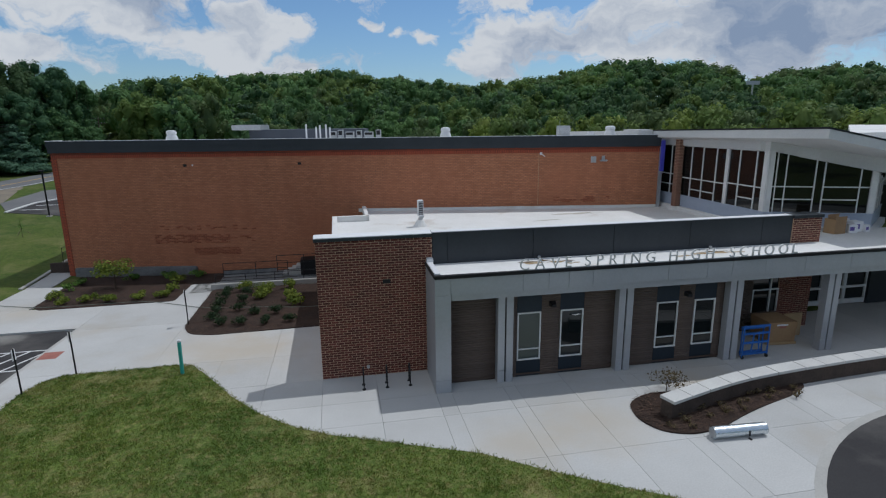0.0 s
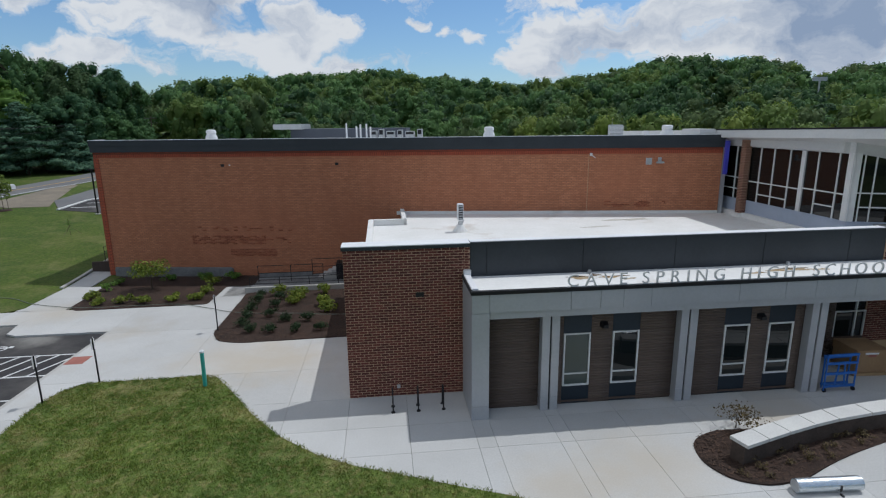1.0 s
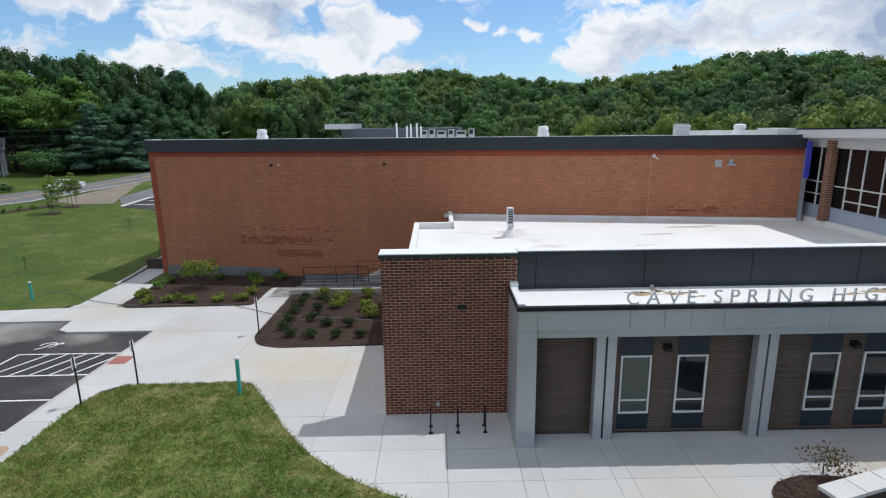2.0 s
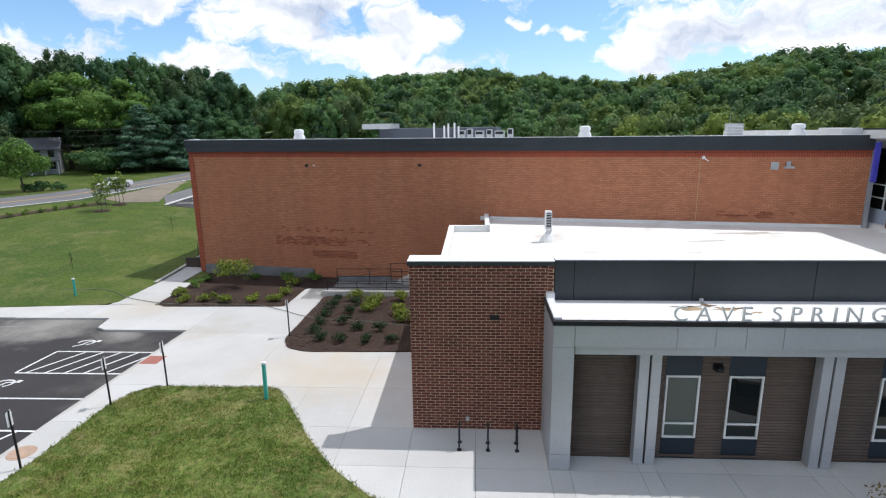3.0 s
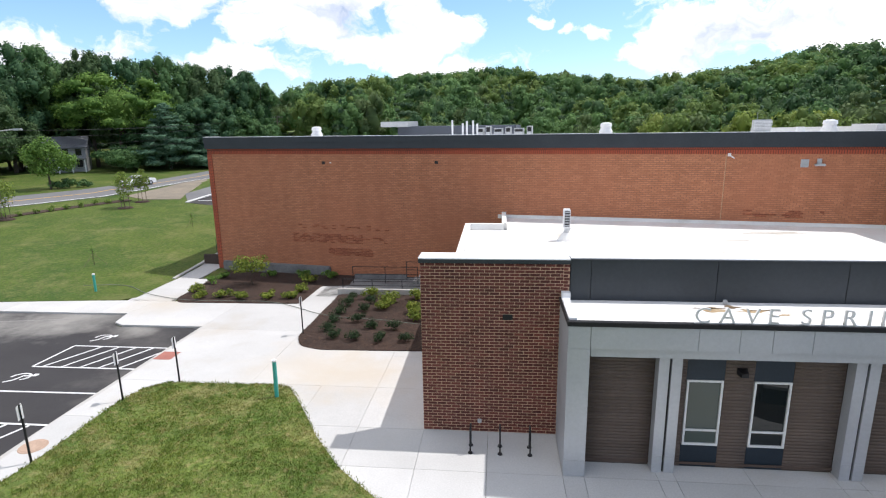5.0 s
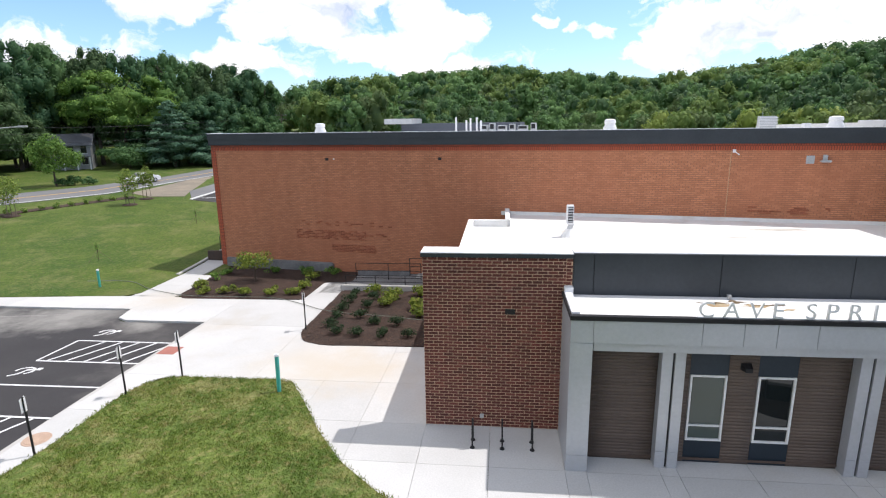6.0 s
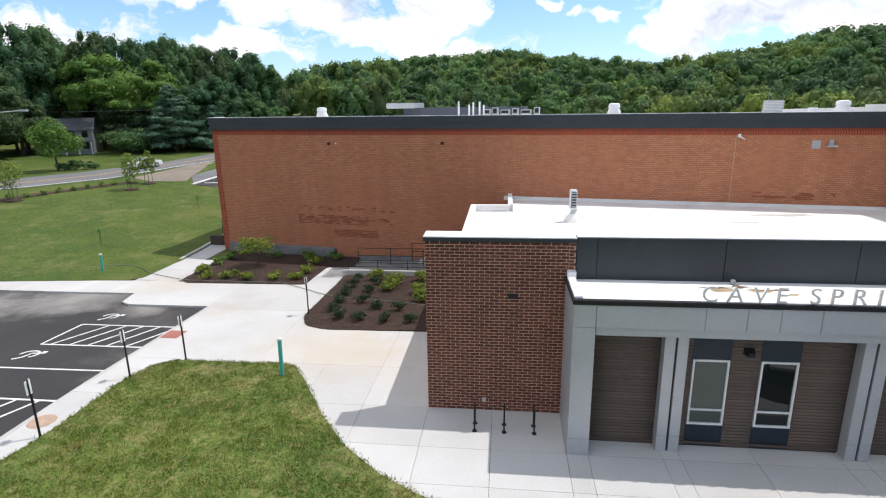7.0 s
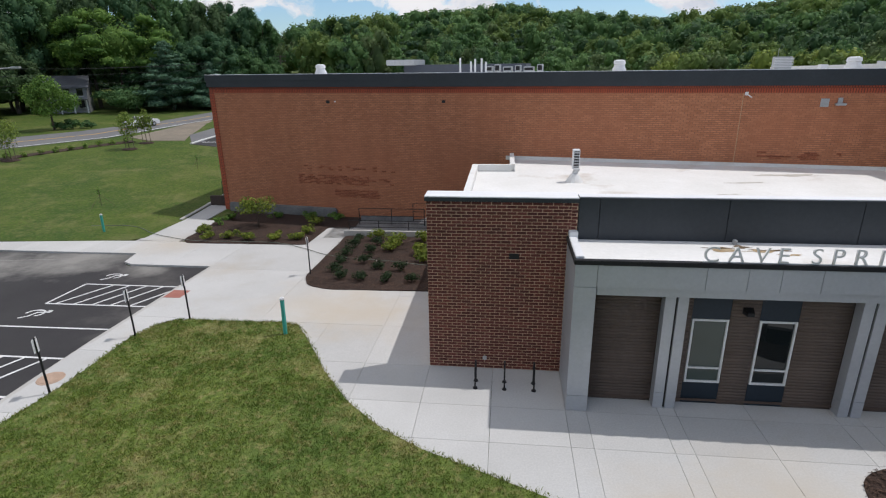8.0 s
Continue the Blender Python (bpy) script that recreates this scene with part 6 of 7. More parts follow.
f = on_gym("wall_louvre", "square white-framed louvre on the gym wall", "vent", 20.0, 8.16, (-0.22, -0.04, -0.24, 0.22, 0.0, 0.24), M["galv"])
for k in range(5):
    part("slat", boxes((-0.16, -0.06, -0.18 + 0.075 * k, 0.16, -0.045, -0.14 + 0.075 * k)), M["galv"], f)
f = on_gym("flood_light", "white twin flood light on the gym wall", "lamp", 20.75, 8.2, (-0.12, -0.1, -0.1, 0.12, 0.0, 0.25), M["galv"])
part("lamp_head", boxes((-0.28, -0.34, -0.18, 0.28, -0.08, -0.05), bevel=0.03), M["galv"], f)
on_gym("conduit", "thin tan conduit down the gym wall", "conduit", 15.72, 4.6, (-0.014, -0.012, 0.0, 0.014, 0.0, 4.1), M["cardboard"])


# ---- roof fixtures ----
GYM_ROOF = GYM_AT[2] + 9.3 - 10.05


def roof_vent(wx, wy, z, r, h):
    t = thing("roof_vent", "round white roof ventilator with a wide cap", "roof vent", (wx, wy, z), group="roof ventilators")
    bm = bmesh.new()
    rod(bm, (0, 0, GYM_ROOF), (0, 0, h * 0.16), r * 1.2, r * 1.12, 24)
    part("kerb", bm, M["white_paint"], t)
    bm = bmesh.new()
    rod(bm, (0, 0, h * 0.16), (0, 0, h * 0.52), r * 1.02, r * 0.84, 24)
    part("throat", bm, M["white_paint"], t)
    bm = bmesh.new()
    rod(bm, (0, 0, h * 0.52), (0, 0, h * 0.58), r * 0.86, r * 1.0, 24)
    rod(bm, (0, 0, h * 0.58), (0, 0, h * 0.92), r * 1.0, r * 0.9, 24)
    rod(bm, (0, 0, h * 0.92), (0, 0, h), r * 0.88, r * 0.5, 24)
    part("cap", bm, M["white_paint"], t)


roof_vent(-13.7, 51.3, 10.04, 0.42, 0.68)
roof_vent(9.4, 47.6, 10.04, 0.42, 0.68)
roof_vent(23.6, 45.3, 10.04, 0.44, 0.66)
lv = thing("roof_louvre", "boxy white louvred roof ventilator", "roof vent", (19.5, 45.9, 10.04), GYM_TURN)
part("body", boxes((-0.5, -0.4, GYM_ROOF, 0.5, 0.4, 0.72), bevel=0.02), M["galv"], lv)
for k in range(6):
    part("slat", boxes((-0.55, -0.46, 0.08 + 0.1 * k, 0.55, -0.405, 0.13 + 0.1 * k)), M["white_paint"], lv)
part("aerial", rods([((-0.3, 0, 0.7), (-0.3, 0, 1.25))], 0.012), M["galv"], lv)
tagged(link("roof_box", boxes((21.7, 45.4, 10.04 + GYM_ROOF, 22.15, 45.8, 10.25), bevel=0.02), M["white_paint"]), "small white roof box", "roof vent")
hv = thing("roof_plant", "low dark roof plant room with a white hood", "plant room", (-8.5, 66, 10.04), GYM_TURN)
part("body", boxes((-1, 0, GYM_ROOF, 12, 4, 0.48), bevel=0.03), surface("slate grey sheet metal", (0.080, 0.090, 0.115), (0.070, 0.080, 0.10), 0.5, 9, 0.5, bump=0.05, grain=0.1), hv)
part("hood", boxes((-2.6, -1, 0.45, 0.6, 2.5, 1.02), bevel=0.05), M["galv"], hv)
for i, (x, w, h) in enumerate(((2.0, 0.7, 0.15), (2.9, 0.5, 0.3), (3.7, 0.8, 0.1), (4.8, 0.5, 0.22), (5.6, 0.9, 0.08), (6.8, 0.5, 0.28))):
    u = thing("rooftop_unit", "small pale rooftop air unit", "air unit", (-2.6 + x, 60.0 - 0.16 * x, 10.04), GYM_TURN, "rooftop air units")
    part("casing", boxes((0, 0, GYM_ROOF, w, 0.8, h + 0.14), bevel=0.02), M["galv"], u)
    part("grille", boxes((0.06, -0.012, -0.1, w - 0.06, -0.002, h + 0.06)), M["black"], u)
for i, (x, h) in enumerate(((-2.9, 1.05), (-1.9, 0.75), (-1.5, 0.95), (-0.9, 1.0), (-0.5, 0.7))):
    t = thing("vent_pipe", "thin white roof vent pipe", "pipe", (x, 59.5, 10.04), group="vent pipes")
    part("pipe", rods([((0, 0, GYM_ROOF), (0, 0, h))], 0.09, 10), M["white_paint"], t)
fl = thing("roof_flue", "white louvred exhaust flue on the low roof", "flue", (5.35, 36.2, ROOF_Z))
bm = bmesh.new()
rod(bm, (0, 0, 0), (0, 0, 0.45), 0.5, 0.2, 12)
part("base", bm, M["white_roof"], fl)
bm = bmesh.new()
rod(bm, (0, 0, 0.4), (0.12, 0, 0.75), 0.15, 0.17, 12)
part("duct", bm, M["galv"], fl)
part("housing", boxes((-0.17, -0.2, 0.7, 0.21, 0.2, 1.78), bevel=0.03), M["white_paint"], fl)
for k in range(6):
    part("slat", boxes((-0.10, -0.232, 0.84 + 0.15 * k, 0.16, -0.205, 0.90 + 0.15 * k)), M["galv"], fl)
part("louvre_back", boxes((-0.11, -0.204, 0.8, 0.17, -0.201, 1.7)), M["black"], fl)

# ---- loose things by the entrance ----
ct = thing("folding_cart", "blue steel platform cart standing on end", "cart", (18.5, 21.2, 0.0), 0.0)
w, h = 1.35, 1.62
for a, b in (((0, 0, 0.08), (0, 0, h)), ((w, 0, 0.08), (w, 0, h)), ((0.1, 0.25, 0.08), (0.1, 0.25, h * 0.9)), ((w - 0.1, 0.25, 0.08), (w - 0.1, 0.25, h * 0.9)), ((0.45, 0, 0.2), (0.55, 0, h * 0.78)), ((0.9, 0, 0.2), (0.8, 0, h * 0.78))):
    part("upright", rods([(a, b)], 0.035), M["blue_paint"], ct)
for z in (0.25, h * 0.5, h * 0.78, h):
    part("crossbar", boxes((-0.03, -0.04, z - 0.05, w + 0.03, 0.04, z + 0.05), bevel=0.008), M["blue_paint"], ct)
for z0, z1 in ((h * 0.86, h * 0.95), (0.2, 0.3)):
    part("back_rail", boxes((0.05, 0.22, z0, w - 0.05, 0.28, z1)), M["blue_paint"], ct)
for x in (0.02, w - 0.02):
    bm = bmesh.new()
    rod(bm, (x - 0.03, 0.0, 0.09), (x + 0.03, 0.0, 0.09), 0.09, 0.09, 14)
    part("wheel", bm, M["rubber"], ct)
cr = thing("cardboard_crate", "large brown cardboard crate on a pallet", "crate", (20.45, 22.35, 0.0), -4)
part("pallet", boxes((0.45, 0.0, 0.02, 2.0, 1.5, 0.06), (0.5, 0.05, -0.0, 0.62, 1.45, 0.02), (1.15, 0.05, 0, 1.28, 1.45, 0.02), (1.8, 0.05, 0, 1.95, 1.45, 0.02), (0.45, 0.0, 0.06, 2.0, 0.1, 0.14)), M["plywood"], cr)
part("carton", boxes((0.5, 0.05, 0.145, 1.95, 1.45, 1.12), bevel=0.015), M["cardboard"], cr)
part("lid", boxes((0.47, 0.02, 0.82, 1.98, 1.48, 1.2), bevel=0.015), M["cardboard"], cr)
part("printed_label", boxes((0.85, 0.008, 1.02, 1.45, 0.016, 1.1)), M["white_paint"], cr, "plain pale printed bar")
part("printed_label", boxes((1.0, 0.008, 0.9, 1.35, 0.016, 1.0)), M["red_pad"], cr, "plain red printed bar")
bd = tagged(link("plywood_board", boxes((22.5, 23.2, 0.0, 23.6, 23.26, 1.25), bevel=0.005), M["plywood"]), "tan plywood board standing behind the crate", "board")
rl = thing("foil_roll", "long roll of silver foil insulation lying on the paving", "roll", (12.75, 15.55, 0.0), -3)
bm = bmesh.new()
rod(bm, (0, 0, 0.22), (2.05, 0, 0.22), 0.22, 0.22, 28)
rod(bm, (0.05, 0.12, 0.16), (1.98, 0.12, 0.16), 0.15, 0.15, 20)
part("roll", bm, M["foil"], rl)
bm = bmesh.new()
for k in (0.19, 0.14, 0.09, 0.045):
    rod(bm, (-0.012 - 0.03 * (0.2 - k), 0, 0.22), (0.0, 0, 0.22), k, k, 24)
part("core", bm, M["galv"], rl, "rolled end")
part("strap", boxes((1.28, -0.232, 0.1, 1.34, -0.218, 0.3), (1.28, -0.35, 0.0, 1.34, -0.22, 0.04)), M["black"], rl)
bx = thing("roof_carton", "open brown cardboard carton on the entrance roof", "carton", (28.0, 26.2, 4.62), 6)
part("carton", boxes((0, 0, 0, 0.85, 0.7, 0.85), bevel=0.01), M["cardboard"], bx)
bm = bmesh.new()
prism(bm, [(0, 0.0), (0.85, 0.0), (0.85, 0.02), (0, 0.02)], 0.85, lambda a, b: 1.15 - 0.3 * abs(a - 0.4))
prism(bm, [(0, 0.5), (0.85, 0.5), (0.85, 0.52), (0, 0.52)], 0.852, lambda a, b: 1.2 - 0.25 * abs(a - 0.5))
part("flap", bm, M["cardboard"], bx)
for i, (x, y, s) in enumerate(((28.75, 26.3, 0.5), (29.3, 26.5, 0.62), (29.9, 26.3, 0.42), (29.0, 26.9, 0.7))):
    b2 = thing("wrapped_carton", "pale plastic-wrapped carton with purple print", "carton", (x + 0.35, y, 4.62), 12 * i - 14, "wrapped cartons")
    part("carton", boxes((0, 0, 0, s, s, s), bevel=0.03), M["white_paint"], b2)
    part("print", boxes((0.08 * s, -0.006, 0.3 * s, 0.6 * s, -0.001, 0.75 * s)), M["purple"], b2, "plain purple block")

# ---- hose across the beds ----
def ground_cable(name, label, pts, r, material):
    cu = bpy.data.curves.new(name, "CURVE")
    cu.dimensions, cu.bevel_depth, cu.bevel_resolution = "3D", r, 1
    s = cu.splines.new("BEZIER")
    s.bezier_points.add(len(pts) - 1)
    for p, (x, y) in zip(s.bezier_points, pts):
        p.co = (x, y, zg(x, y) + r + 0.045)
        p.handle_left_type = p.handle_right_type = "AUTO"
    tmp = bpy.data.objects.new(name, cu)
    scene.collection.objects.link(tmp)
    me = bpy.data.meshes.new_from_object(tmp.evaluated_get(bpy.context.evaluated_depsgraph_get()))
    bpy.data.objects.remove(tmp)
    me.materials.clear()
    me.materials.append(material)
    return tagged(new(name, me), label, "hose")


ground_cable("garden_hose", "thin grey hose lying across paving and mulch", [(-29, 41.5), (-26, 41.8), (-23, 39.9), (-21.5, 39.2), (-19.2, 38.45), (-16, 38.4), (-13.2, 38.3), (-11, 37.2), (-9.3, 36.1), (-7.6, 35.5), (-6, 35.3), (-4.5, 35.0), (-3.0, 34.6), (-1.4, 34.5)], 0.022, M["hose"])

# ---- side drive, lawn and walk details ----
for x, y in ((-36.9, 72.0), (-36.4, 74.7)):
    tagged(sheet("bay_line", [(x, y), (x + 2.6, y + 0.6), (x + 2.6, y + 0.8), (x, y + 0.2)], 4.0, 0.068, M["line_paint"], 0.004), "white painted parking bay line", "road marking", kind="structure")
M["dark_block"] = surface("dark brown block", (0.075, 0.055, 0.045), (0.055, 0.042, 0.036), 1.5, 12, 0.95, bump=0.4, grain=0.3)
tagged(link("retaining_wall", boxes((-23.3, 48.35, -1.2, -21.62, 48.6, 0.3), bevel=0.02), M["dark_block"]), "dark brown retaining wall at the end of the walk", "wall", kind="structure")
lp = thing("lamp_post", "slim black lamp post at the edge of the side drive", "lamp post", (-32.4, 69.0, zg(-32.4, 69.0)))
part("base", boxes((-0.25, -0.25, -0.2, 0.25, 0.25, 0.1), bevel=0.03), M["kerb"], lp)
part("shaft", rods([((0, 0, 0.1), (0, 0, 5.1))], 0.085, 12), M["black"], lp)
part("lamp_head", boxes((-0.18, -0.5, 5.1, 0.18, 0.15, 5.24), bevel=0.03), M["black"], lp)


def staked_sapling(x, y):
    t = thing("sapling", "thin sparse sapling held by guy lines on the lawn", "sapling", (x, y, zg(x, y) + 0.02), group="lawn saplings")
    bm = bmesh.new()
    rod(bm, (0, 0, -0.05), (0.02, 0, 1.5), 0.022, 0.008, 7)
    for a, z in ((0.4, 0.8), (2.5, 1.0), (4.4, 1.15), (5.6, 0.9)):
        rod(bm, (0.01, 0, z), (0.22 * math.cos(a), 0.22 * math.sin(a), z + 0.28), 0.008, 0.004, 5)
    part("stem", bm, M["bark"], t)
    rng_s = np.random.default_rng(515)
    v, f = leaf_quads(rng_s, [(0, 0, 1.25, 0.26, 0.26, 0.34)], 60, 0.05)
    from_arrays("foliage", v, f, M["leaf_mid"], t)
    for a in (0.3, 2.4, 4.5):
        part("guy_line", rods([((0, 0, 0.95), (1.0 * math.cos(a), 1.0 * math.sin(a), 0.0))], 0.012, 5), M["wood"], t)


staked_sapling(-30.7, 59.7)
staked_sapling(-31.9, 46.5)

# ---- car, house, poles ----
def car(x, y, turn):
    c = thing("car", "white four-door sedan on the road", "car", (x, y, zg(x, y) + 0.075), turn)
    L, W = 4.7, 1.8
    prof = [(-2.35, 0.35), (-2.35, 0.75), (-2.2, 0.92), (-1.55, 0.98), (-0.75, 1.40), (0.45, 1.44), (1.25, 1.0), (2.1, 0.86), (2.35, 0.62), (2.35, 0.32)]
    bm = bmesh.new()
    rows = []
    for y_, k in ((-0.9, 0.0), (-0.82, 1.0), (0.82, 1.0), (0.9, 0.0)):
        rows.append([bm.verts.new((px_, y_ * (1.0 if pz < 1.0 else 0.84), pz - (0.05 if k == 0 else 0))) for px_, pz in prof])
    for a, b in zip(rows, rows[1:]):
        for i in range(len(prof) - 1):
            bm.faces.new((a[i], a[i + 1], b[i + 1], b[i]))
        bm.faces.new((a[-1], a[0], b[0], b[-1]))
    bm.faces.new(rows[0])
    bm.faces.new(rows[-1][::-1])
    bmesh.ops.recalc_face_normals(bm, faces=bm.faces)
    part("body", bm, M["car_white"], c)
    for s in (-1, 1):
        bm = bmesh.new()
        q = [bm.verts.new((a, s * b, z)) for a, b, z in ((-1.35, 0.91, 1.0), (1.1, 0.91, 1.0), (0.42, 0.775, 1.36), (-0.72, 0.775, 1.36))]
        bm.faces.new(q)
        part("side_window", bm, M["pane"], c)
    for pts in (((0.52, -0.7, 1.425), (0.52, 0.7, 1.425), (1.28, 0.76, 1.015), (1.28, -0.76, 1.015)), ((-0.82, -0.7, 1.39), (-0.82, 0.7, 1.39), (-1.58, 0.76, 1.0), (-1.58, -0.76, 1.0))):
        bm = bmesh.new()
        bm.faces.new([bm.verts.new(p) for p in pts])
        part("windscreen", bm, M["pane"], c)
    for wx in (-1.4, 1.42):
        for s in (-1, 1):
            bm = bmesh.new()
            rod(bm, (wx, s * 0.72, 0.32), (wx, s * 0.915, 0.32), 0.32, 0.32, 20)
            wh = part("wheel", bm, M["rubber"], c)
            bm = bmesh.new()
            rod(bm, (wx, s * 0.90, 0.32), (wx, s * 0.925, 0.32), 0.2, 0.18, 14)
            part("rim", bm, M["galv"], wh)
    for s in (-1, 1):
        part("headlight", boxes((2.22, s * 0.62 - 0.18, 0.62, 2.36, s * 0.62 + 0.18, 0.76), bevel=0.02), M["galv"], c)
        part("tail_light", boxes((-2.37, s * 0.66 - 0.16, 0.68, -2.25, s * 0.66 + 0.16, 0.84), bevel=0.02), M["red_pad"], c)
    part("grille", boxes((2.33, -0.45, 0.42, 2.365, 0.45, 0.6)), M["black"], c)


car(*CAR_AT)
hs = thing("house", "pale two-storey house with grey roof among the trees", "house", (-76.5, 99.5, zg(-76.5, 99.5) - 0.1), 30)
hs.scale = (0.9, 0.9, 1.0)
part("wall", boxes((-3.4, -3.0, -0.5, 3.4, 3.0, 4.6)), M["siding"], hs)
bm = bmesh.new()
for s in (-1, 1):
    v = [bm.verts.new(p) for p in ((-3.9, s * 3.6, 4.4), (3.9, s * 3.6, 4.4), (3.9, 0, 6.3), (-3.9, 0, 6.3), (-3.9, s * 3.6, 4.2), (3.9, s * 3.6, 4.2), (3.9, 0, 6.1), (-3.9, 0, 6.1))]
    for q in ((0, 1, 2, 3), (7, 6, 5, 4), (0, 4, 5, 1), (1, 5, 6, 2), (3, 7, 4, 0)):
        bm.faces.new([v[i] for i in q])
bmesh.ops.recalc_face_normals(bm, faces=bm.faces)
part("roof", bm, M["shingle"], hs)
for x in (-2.2, 0.0, 2.2):
    for z in (0.9, 2.9):
        w_ = part("window", boxes((x - 0.5, -3.06, z, x + 0.5, -3.0, z + 1.3)), M["pane"], hs)
        part("frame", boxes((x - 0.58, -3.1, z - 0.08, x + 0.58, -3.0, z), (x - 0.58, -3.1, z + 1.3, x + 0.58, -3.0, z + 1.38)), M["frame"], w_)
part("porch_roof", boxes((-3.5, -4.9, 2.3, 3.5, -3.0, 2.45)), M["shingle"], hs)
for x in (-3.3, -1.1, 1.1, 3.3):
    part("porch_post", boxes((x - 0.1, -4.8, -0.3, x + 0.1, -4.6, 2.3)), M["frame"], hs)


def pole(x, y, h, arms):
    t = thing("utility_pole", "wooden utility pole with cross arms beside the road", "pole", (x, y, zg(x, y)), group="utility poles")
    bm = bmesh.new()
    rod(bm, (0, 0, -0.3), (0, 0, h), 0.16, 0.11, 10)
    part("shaft", bm, M["wood"], t)
    for k in range(arms):
        part("cross_arm", boxes((-1.2, -0.06, h - 0.5 - 0.9 * k, 1.2, 0.06, h - 0.38 - 0.9 * k)), M["wood"], t)
        for dx in (-1.1, -0.5, 0.5, 1.1):
            part("insulator", rods([((dx, 0, h - 0.38 - 0.9 * k), (dx, 0, h - 0.24 - 0.9 * k))], 0.05), M["galv"], t)
    return t


POLES = [(-73, 50, 10.5), (-46.5, 124, 9.5)]
for x, y, h in POLES:
    pole(x, y, h, 2)


def wire(a, b, sag, r=0.02):
    cu = []
    for i in range(13):
        t = i / 12
        p = Vector(a).lerp(Vector(b), t)
        p.z -= sag * 4 * t * (1 - t)
        cu.append(tuple(p))
    return rods(list(zip(cu, cu[1:])), r, 5)


for (xa, ya, ha), (xb, yb, hb) in zip(POLES, POLES[1:]):
    for dx, dz in ((-1.1, -0.24), (1.1, -0.24), (-0.5, -1.14), (0.0, -2.4), (0.0, -3.2)):
        tagged(link("overhead_wire", wire((xa + dx, ya, zg(xa, ya) + ha + dz), (xb + dx, yb, zg(xb, yb) + hb + dz), 1.6), M["black"]), "black overhead wire along the road", "wire")
lamp = thing("street_lamp", "grey street lamp on a long arm over the road", "street lamp", (-55.5, 60.5, zg(-55.5, 60.5)))
part("post", rods([((0, 0, -0.2), (0, 0, 8.8))], 0.09), M["galv"], lamp)
part("arm", rods([((0, 0, 8.5), (1.8, 0.6, 9.1)), ((1.8, 0.6, 9.1), (4.2, 1.4, 9.3))], 0.06), M["galv"], lamp)
part("lamp_head", boxes((4.1, 1.2, 9.2, 5.1, 1.62, 9.42), bevel=0.06), M["galv"], lamp)
fl2 = thing("stadium_light", "distant floodlight mast above the trees", "floodlight", (125, 152, 13))
part("mast", rods([((0, 0, -10), (0, 0, 9.0))], 0.25), M["galv"], fl2)
part("lamp_bank", boxes((-2.2, -0.2, 8.2, 2.2, 0.2, 9.3)), M["galv"], fl2)


# ---- bricks and slabs ----
def brick_objects(rects, y, parent, limit):
    """The nearest bricks are objects on shared meshes, the rest one mesh."""
    kinds = {}
    near, far = rects[:limit], rects[limit:]
    for s, a, e, b in near:
        key = round(e - s, 3)
        if key not in kinds:
            v, f = brick_arrays([(0, 0, e - s, b - a)], 0.0)
            ob = from_arrays("brick", v, f, M["brick"], parent)
            kinds[key] = ob.data
        else:
            ob = new("brick", kinds[key])
            ob.parent = parent
        ob.location = (s, y + random.uniform(-0.002, 0.002), a)
    if far:
        v, f = brick_arrays(far, y)
        tagged(from_arrays("brickwork", v, f, M["brick_isl"], parent), kind="stuff")


brick_objects(sorted(wing_bricks, key=lambda r: r[1]), 23.25, wing, 300)
brick_objects(wing_upper, 23.25, wing, 0)
brick_objects(brick_field(XE + 0.02, 24.0, 4.95, 6.29, BL, BH, 0.024), 23.25, end_pier, 0)


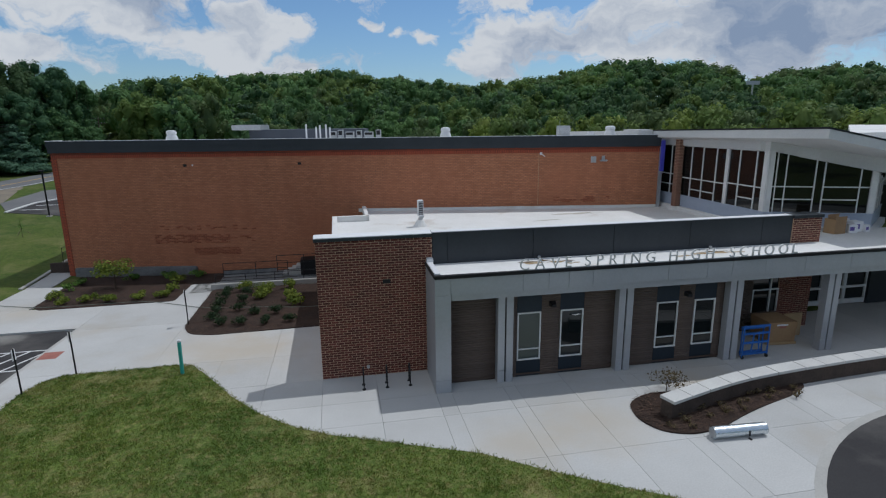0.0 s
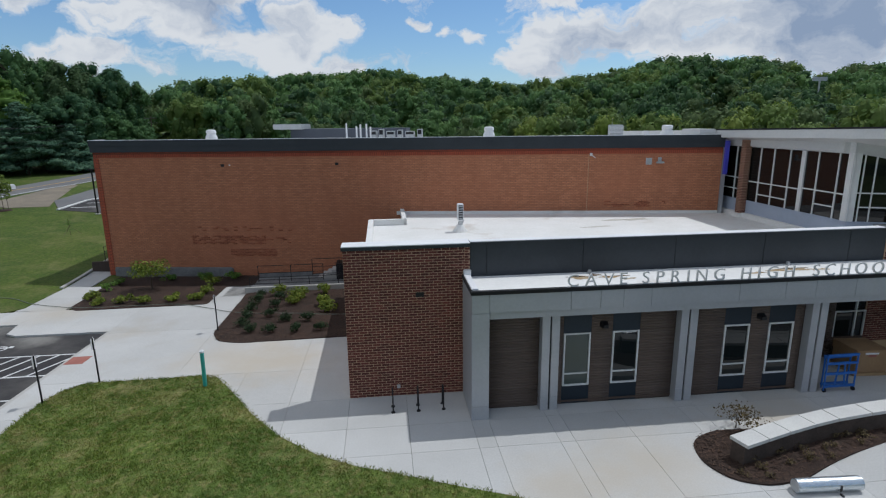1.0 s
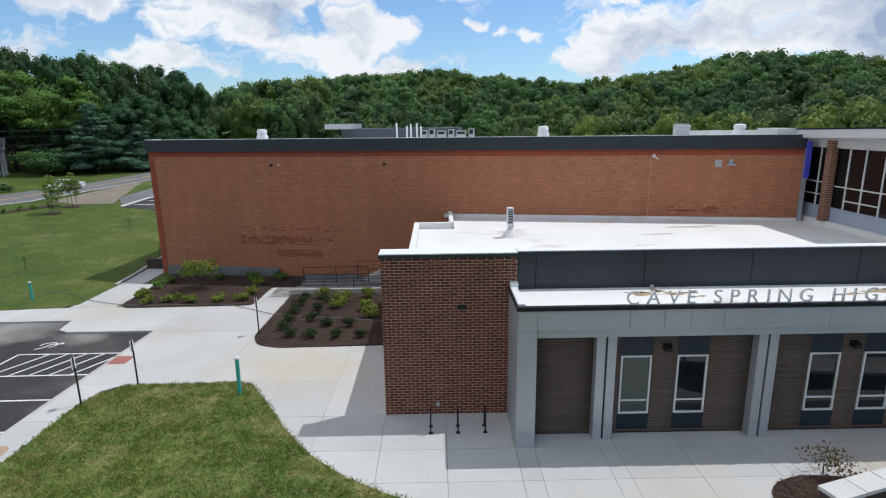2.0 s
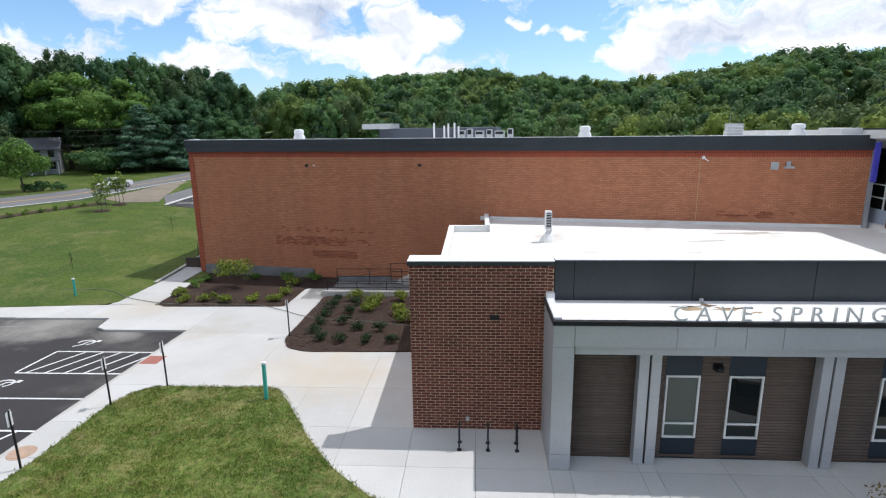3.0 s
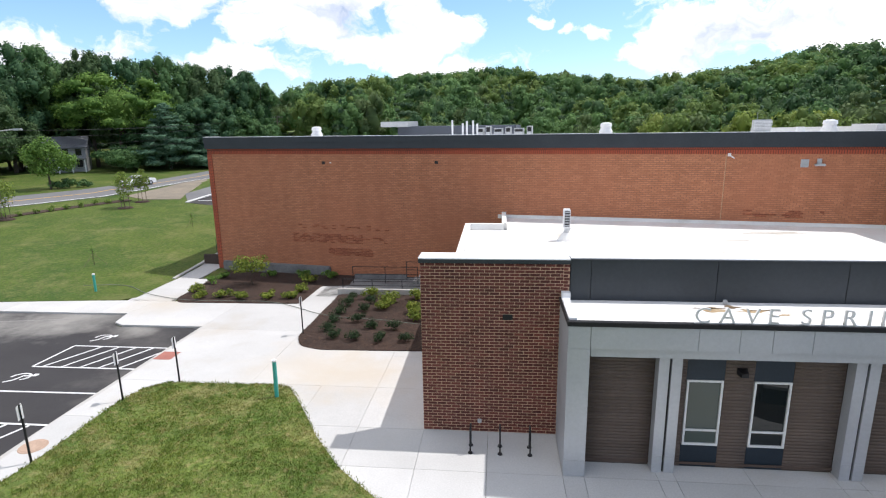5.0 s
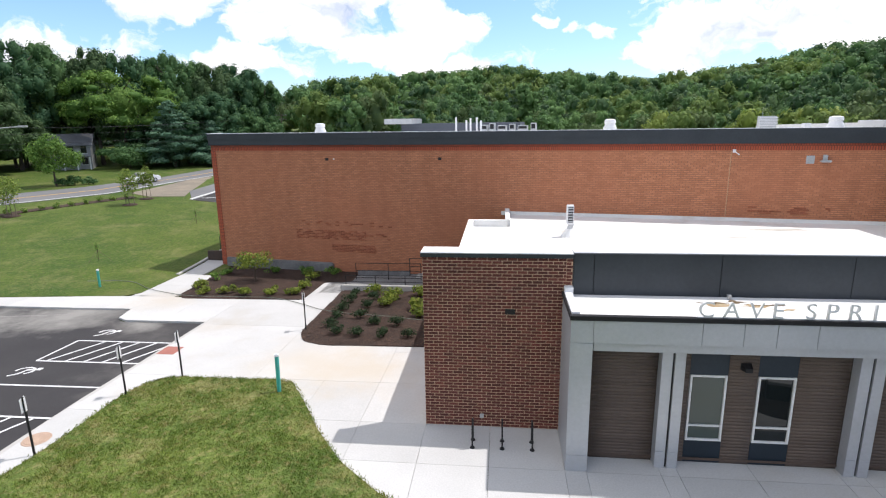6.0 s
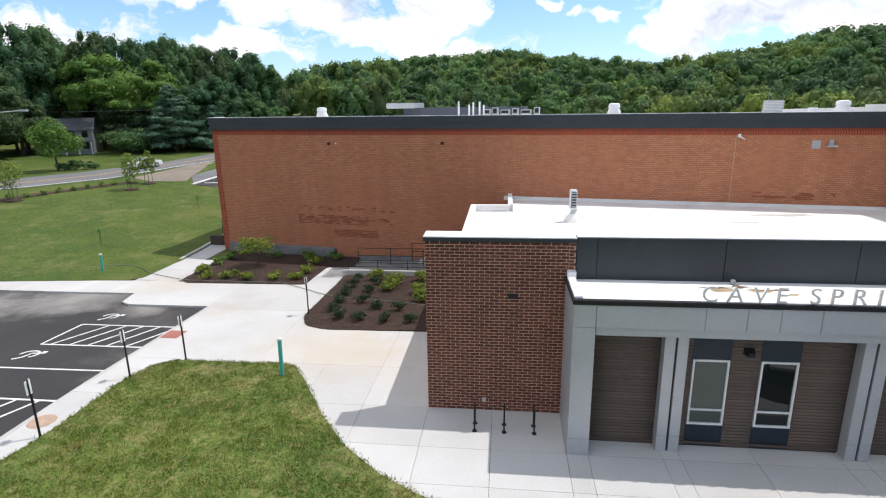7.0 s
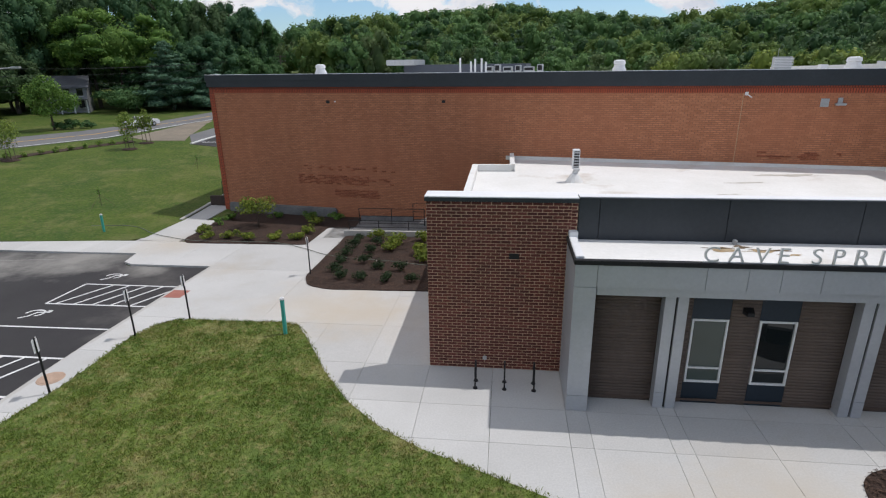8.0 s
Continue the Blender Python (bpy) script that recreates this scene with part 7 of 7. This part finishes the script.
def lay_slabs():
    pave = new("pavement", None)
    pave.empty_display_size = 0.2
    tagged(pave, "pale concrete paving in large jointed slabs", "pavement", kind="structure")
    xs = [-15.3, -13.2, -10.8, -8.4, -6.0, -3.55, -1.1, 1.23, 3.62, 4.28, 6.55, 7.1, 9.36, 11.9, 12.6, 15.0, 17.5, 18.2, 20.7, 23.1, 23.8, 26.3, 29.0, 32, 35, 40]
    ys = [2.4, 5.8, 9.2, 12.4, 15.7, 19.05, 20.85, 23.2, 26.5, 29.9, 33.2, 36.6, 40.0, 43.4]
    blocked = [(-0.4, 24.2, 30, 60), (30.0, -20, 60, 14)]

    def slab(poly):
        n = len(poly)
        cx, cy = sum(p[0] for p in poly) / n, sum(p[1] for p in poly) / n
        for bx0, by0, bx1, by1 in blocked:
            if bx0 < min(p[0] for p in poly) and bx1 > max(p[0] for p in poly) and by0 < min(p[1] for p in poly) and by1 > max(p[1] for p in poly):
                return
        for zone in (ISLAND, BED_STAIR, BED_GYM):
            if all(inside(zone, *p) for p in poly):
                return
        bm = bmesh.new()
        g = 0.006
        pts = [(x + (g if x < cx else -g), y + (g if y < cy else -g)) for x, y in poly]
        prism(bm, pts, lambda x, y: zg(x, y) - 0.12, lambda x, y: zg(x, y))
        part("slab", bm, M["concrete"], pave)

    wide_x, wide_y = [-15.3, -9.22, -3.55], [26.5, 33.2, 40.0]
    for x0, x1 in zip(wide_x, wide_x[1:]):
        for y0, y1 in zip(wide_y, wide_y[1:]):
            slab([(x0, y0), (x1, y0), (x1, y1), (x0, y1)])
    for x0, x1 in zip(xs, xs[1:]):
        for y0, y1 in zip(ys, ys[1:]):
            if x1 < -3.5 and 26.4 < y0 < 39.9:
                continue
            if x1 < -8.9 and y0 > 39.9 and x0 > -20:
                continue
            slab([(x0, y0), (x1, y0), (x1, y1), (x0, y1)])
    for x0, x1 in zip([-13.25, -11.25, -9.25], [-11.25, -9.25, -7.4]):
        slab([(x0, 40.0), (x1, 40.0), (x1, 42.7), (x0, 42.7)])
    # the walk beyond the parking lot and up beside the gym
    xs2 = [-36, -33, -30, -27.5, -25.4, -23.3]
    for x0, x1 in zip(xs2, xs2[1:]):
        slab([(x0, 35.55), (x1, 35.6), (x1, 38.3 + 0.11 * min(0, x1 + 24)), (x0, 38.3 + 0.11 * min(0, x0 + 24))])
    slab([(-23.3, 35.62), (-21.4, 35.62), (-21.0, 38.3), (-23.3, 38.6)])
    slab([(-21.4, 35.62), (-21.0, 33.95), (-20.3, 33.55), (-18.0, 33.55), (-18.0, 38.3), (-21.0, 38.3)])
    slab([(-18.0, 33.55), (-15.3, 33.55), (-15.3, 38.3), (-18.0, 38.3)])
    for y0, y1 in zip([38.3, 41.2, 44.2, 47.5, 51, 55], [41.2, 44.2, 47.5, 51, 55, 60]):
        slab([(-23.3, y0), (-20.2 if y1 < 46 else -21.5, y0), (-20.2 if y1 < 46 else -21.5, y1), (-23.3, y1)])


lay_slabs()
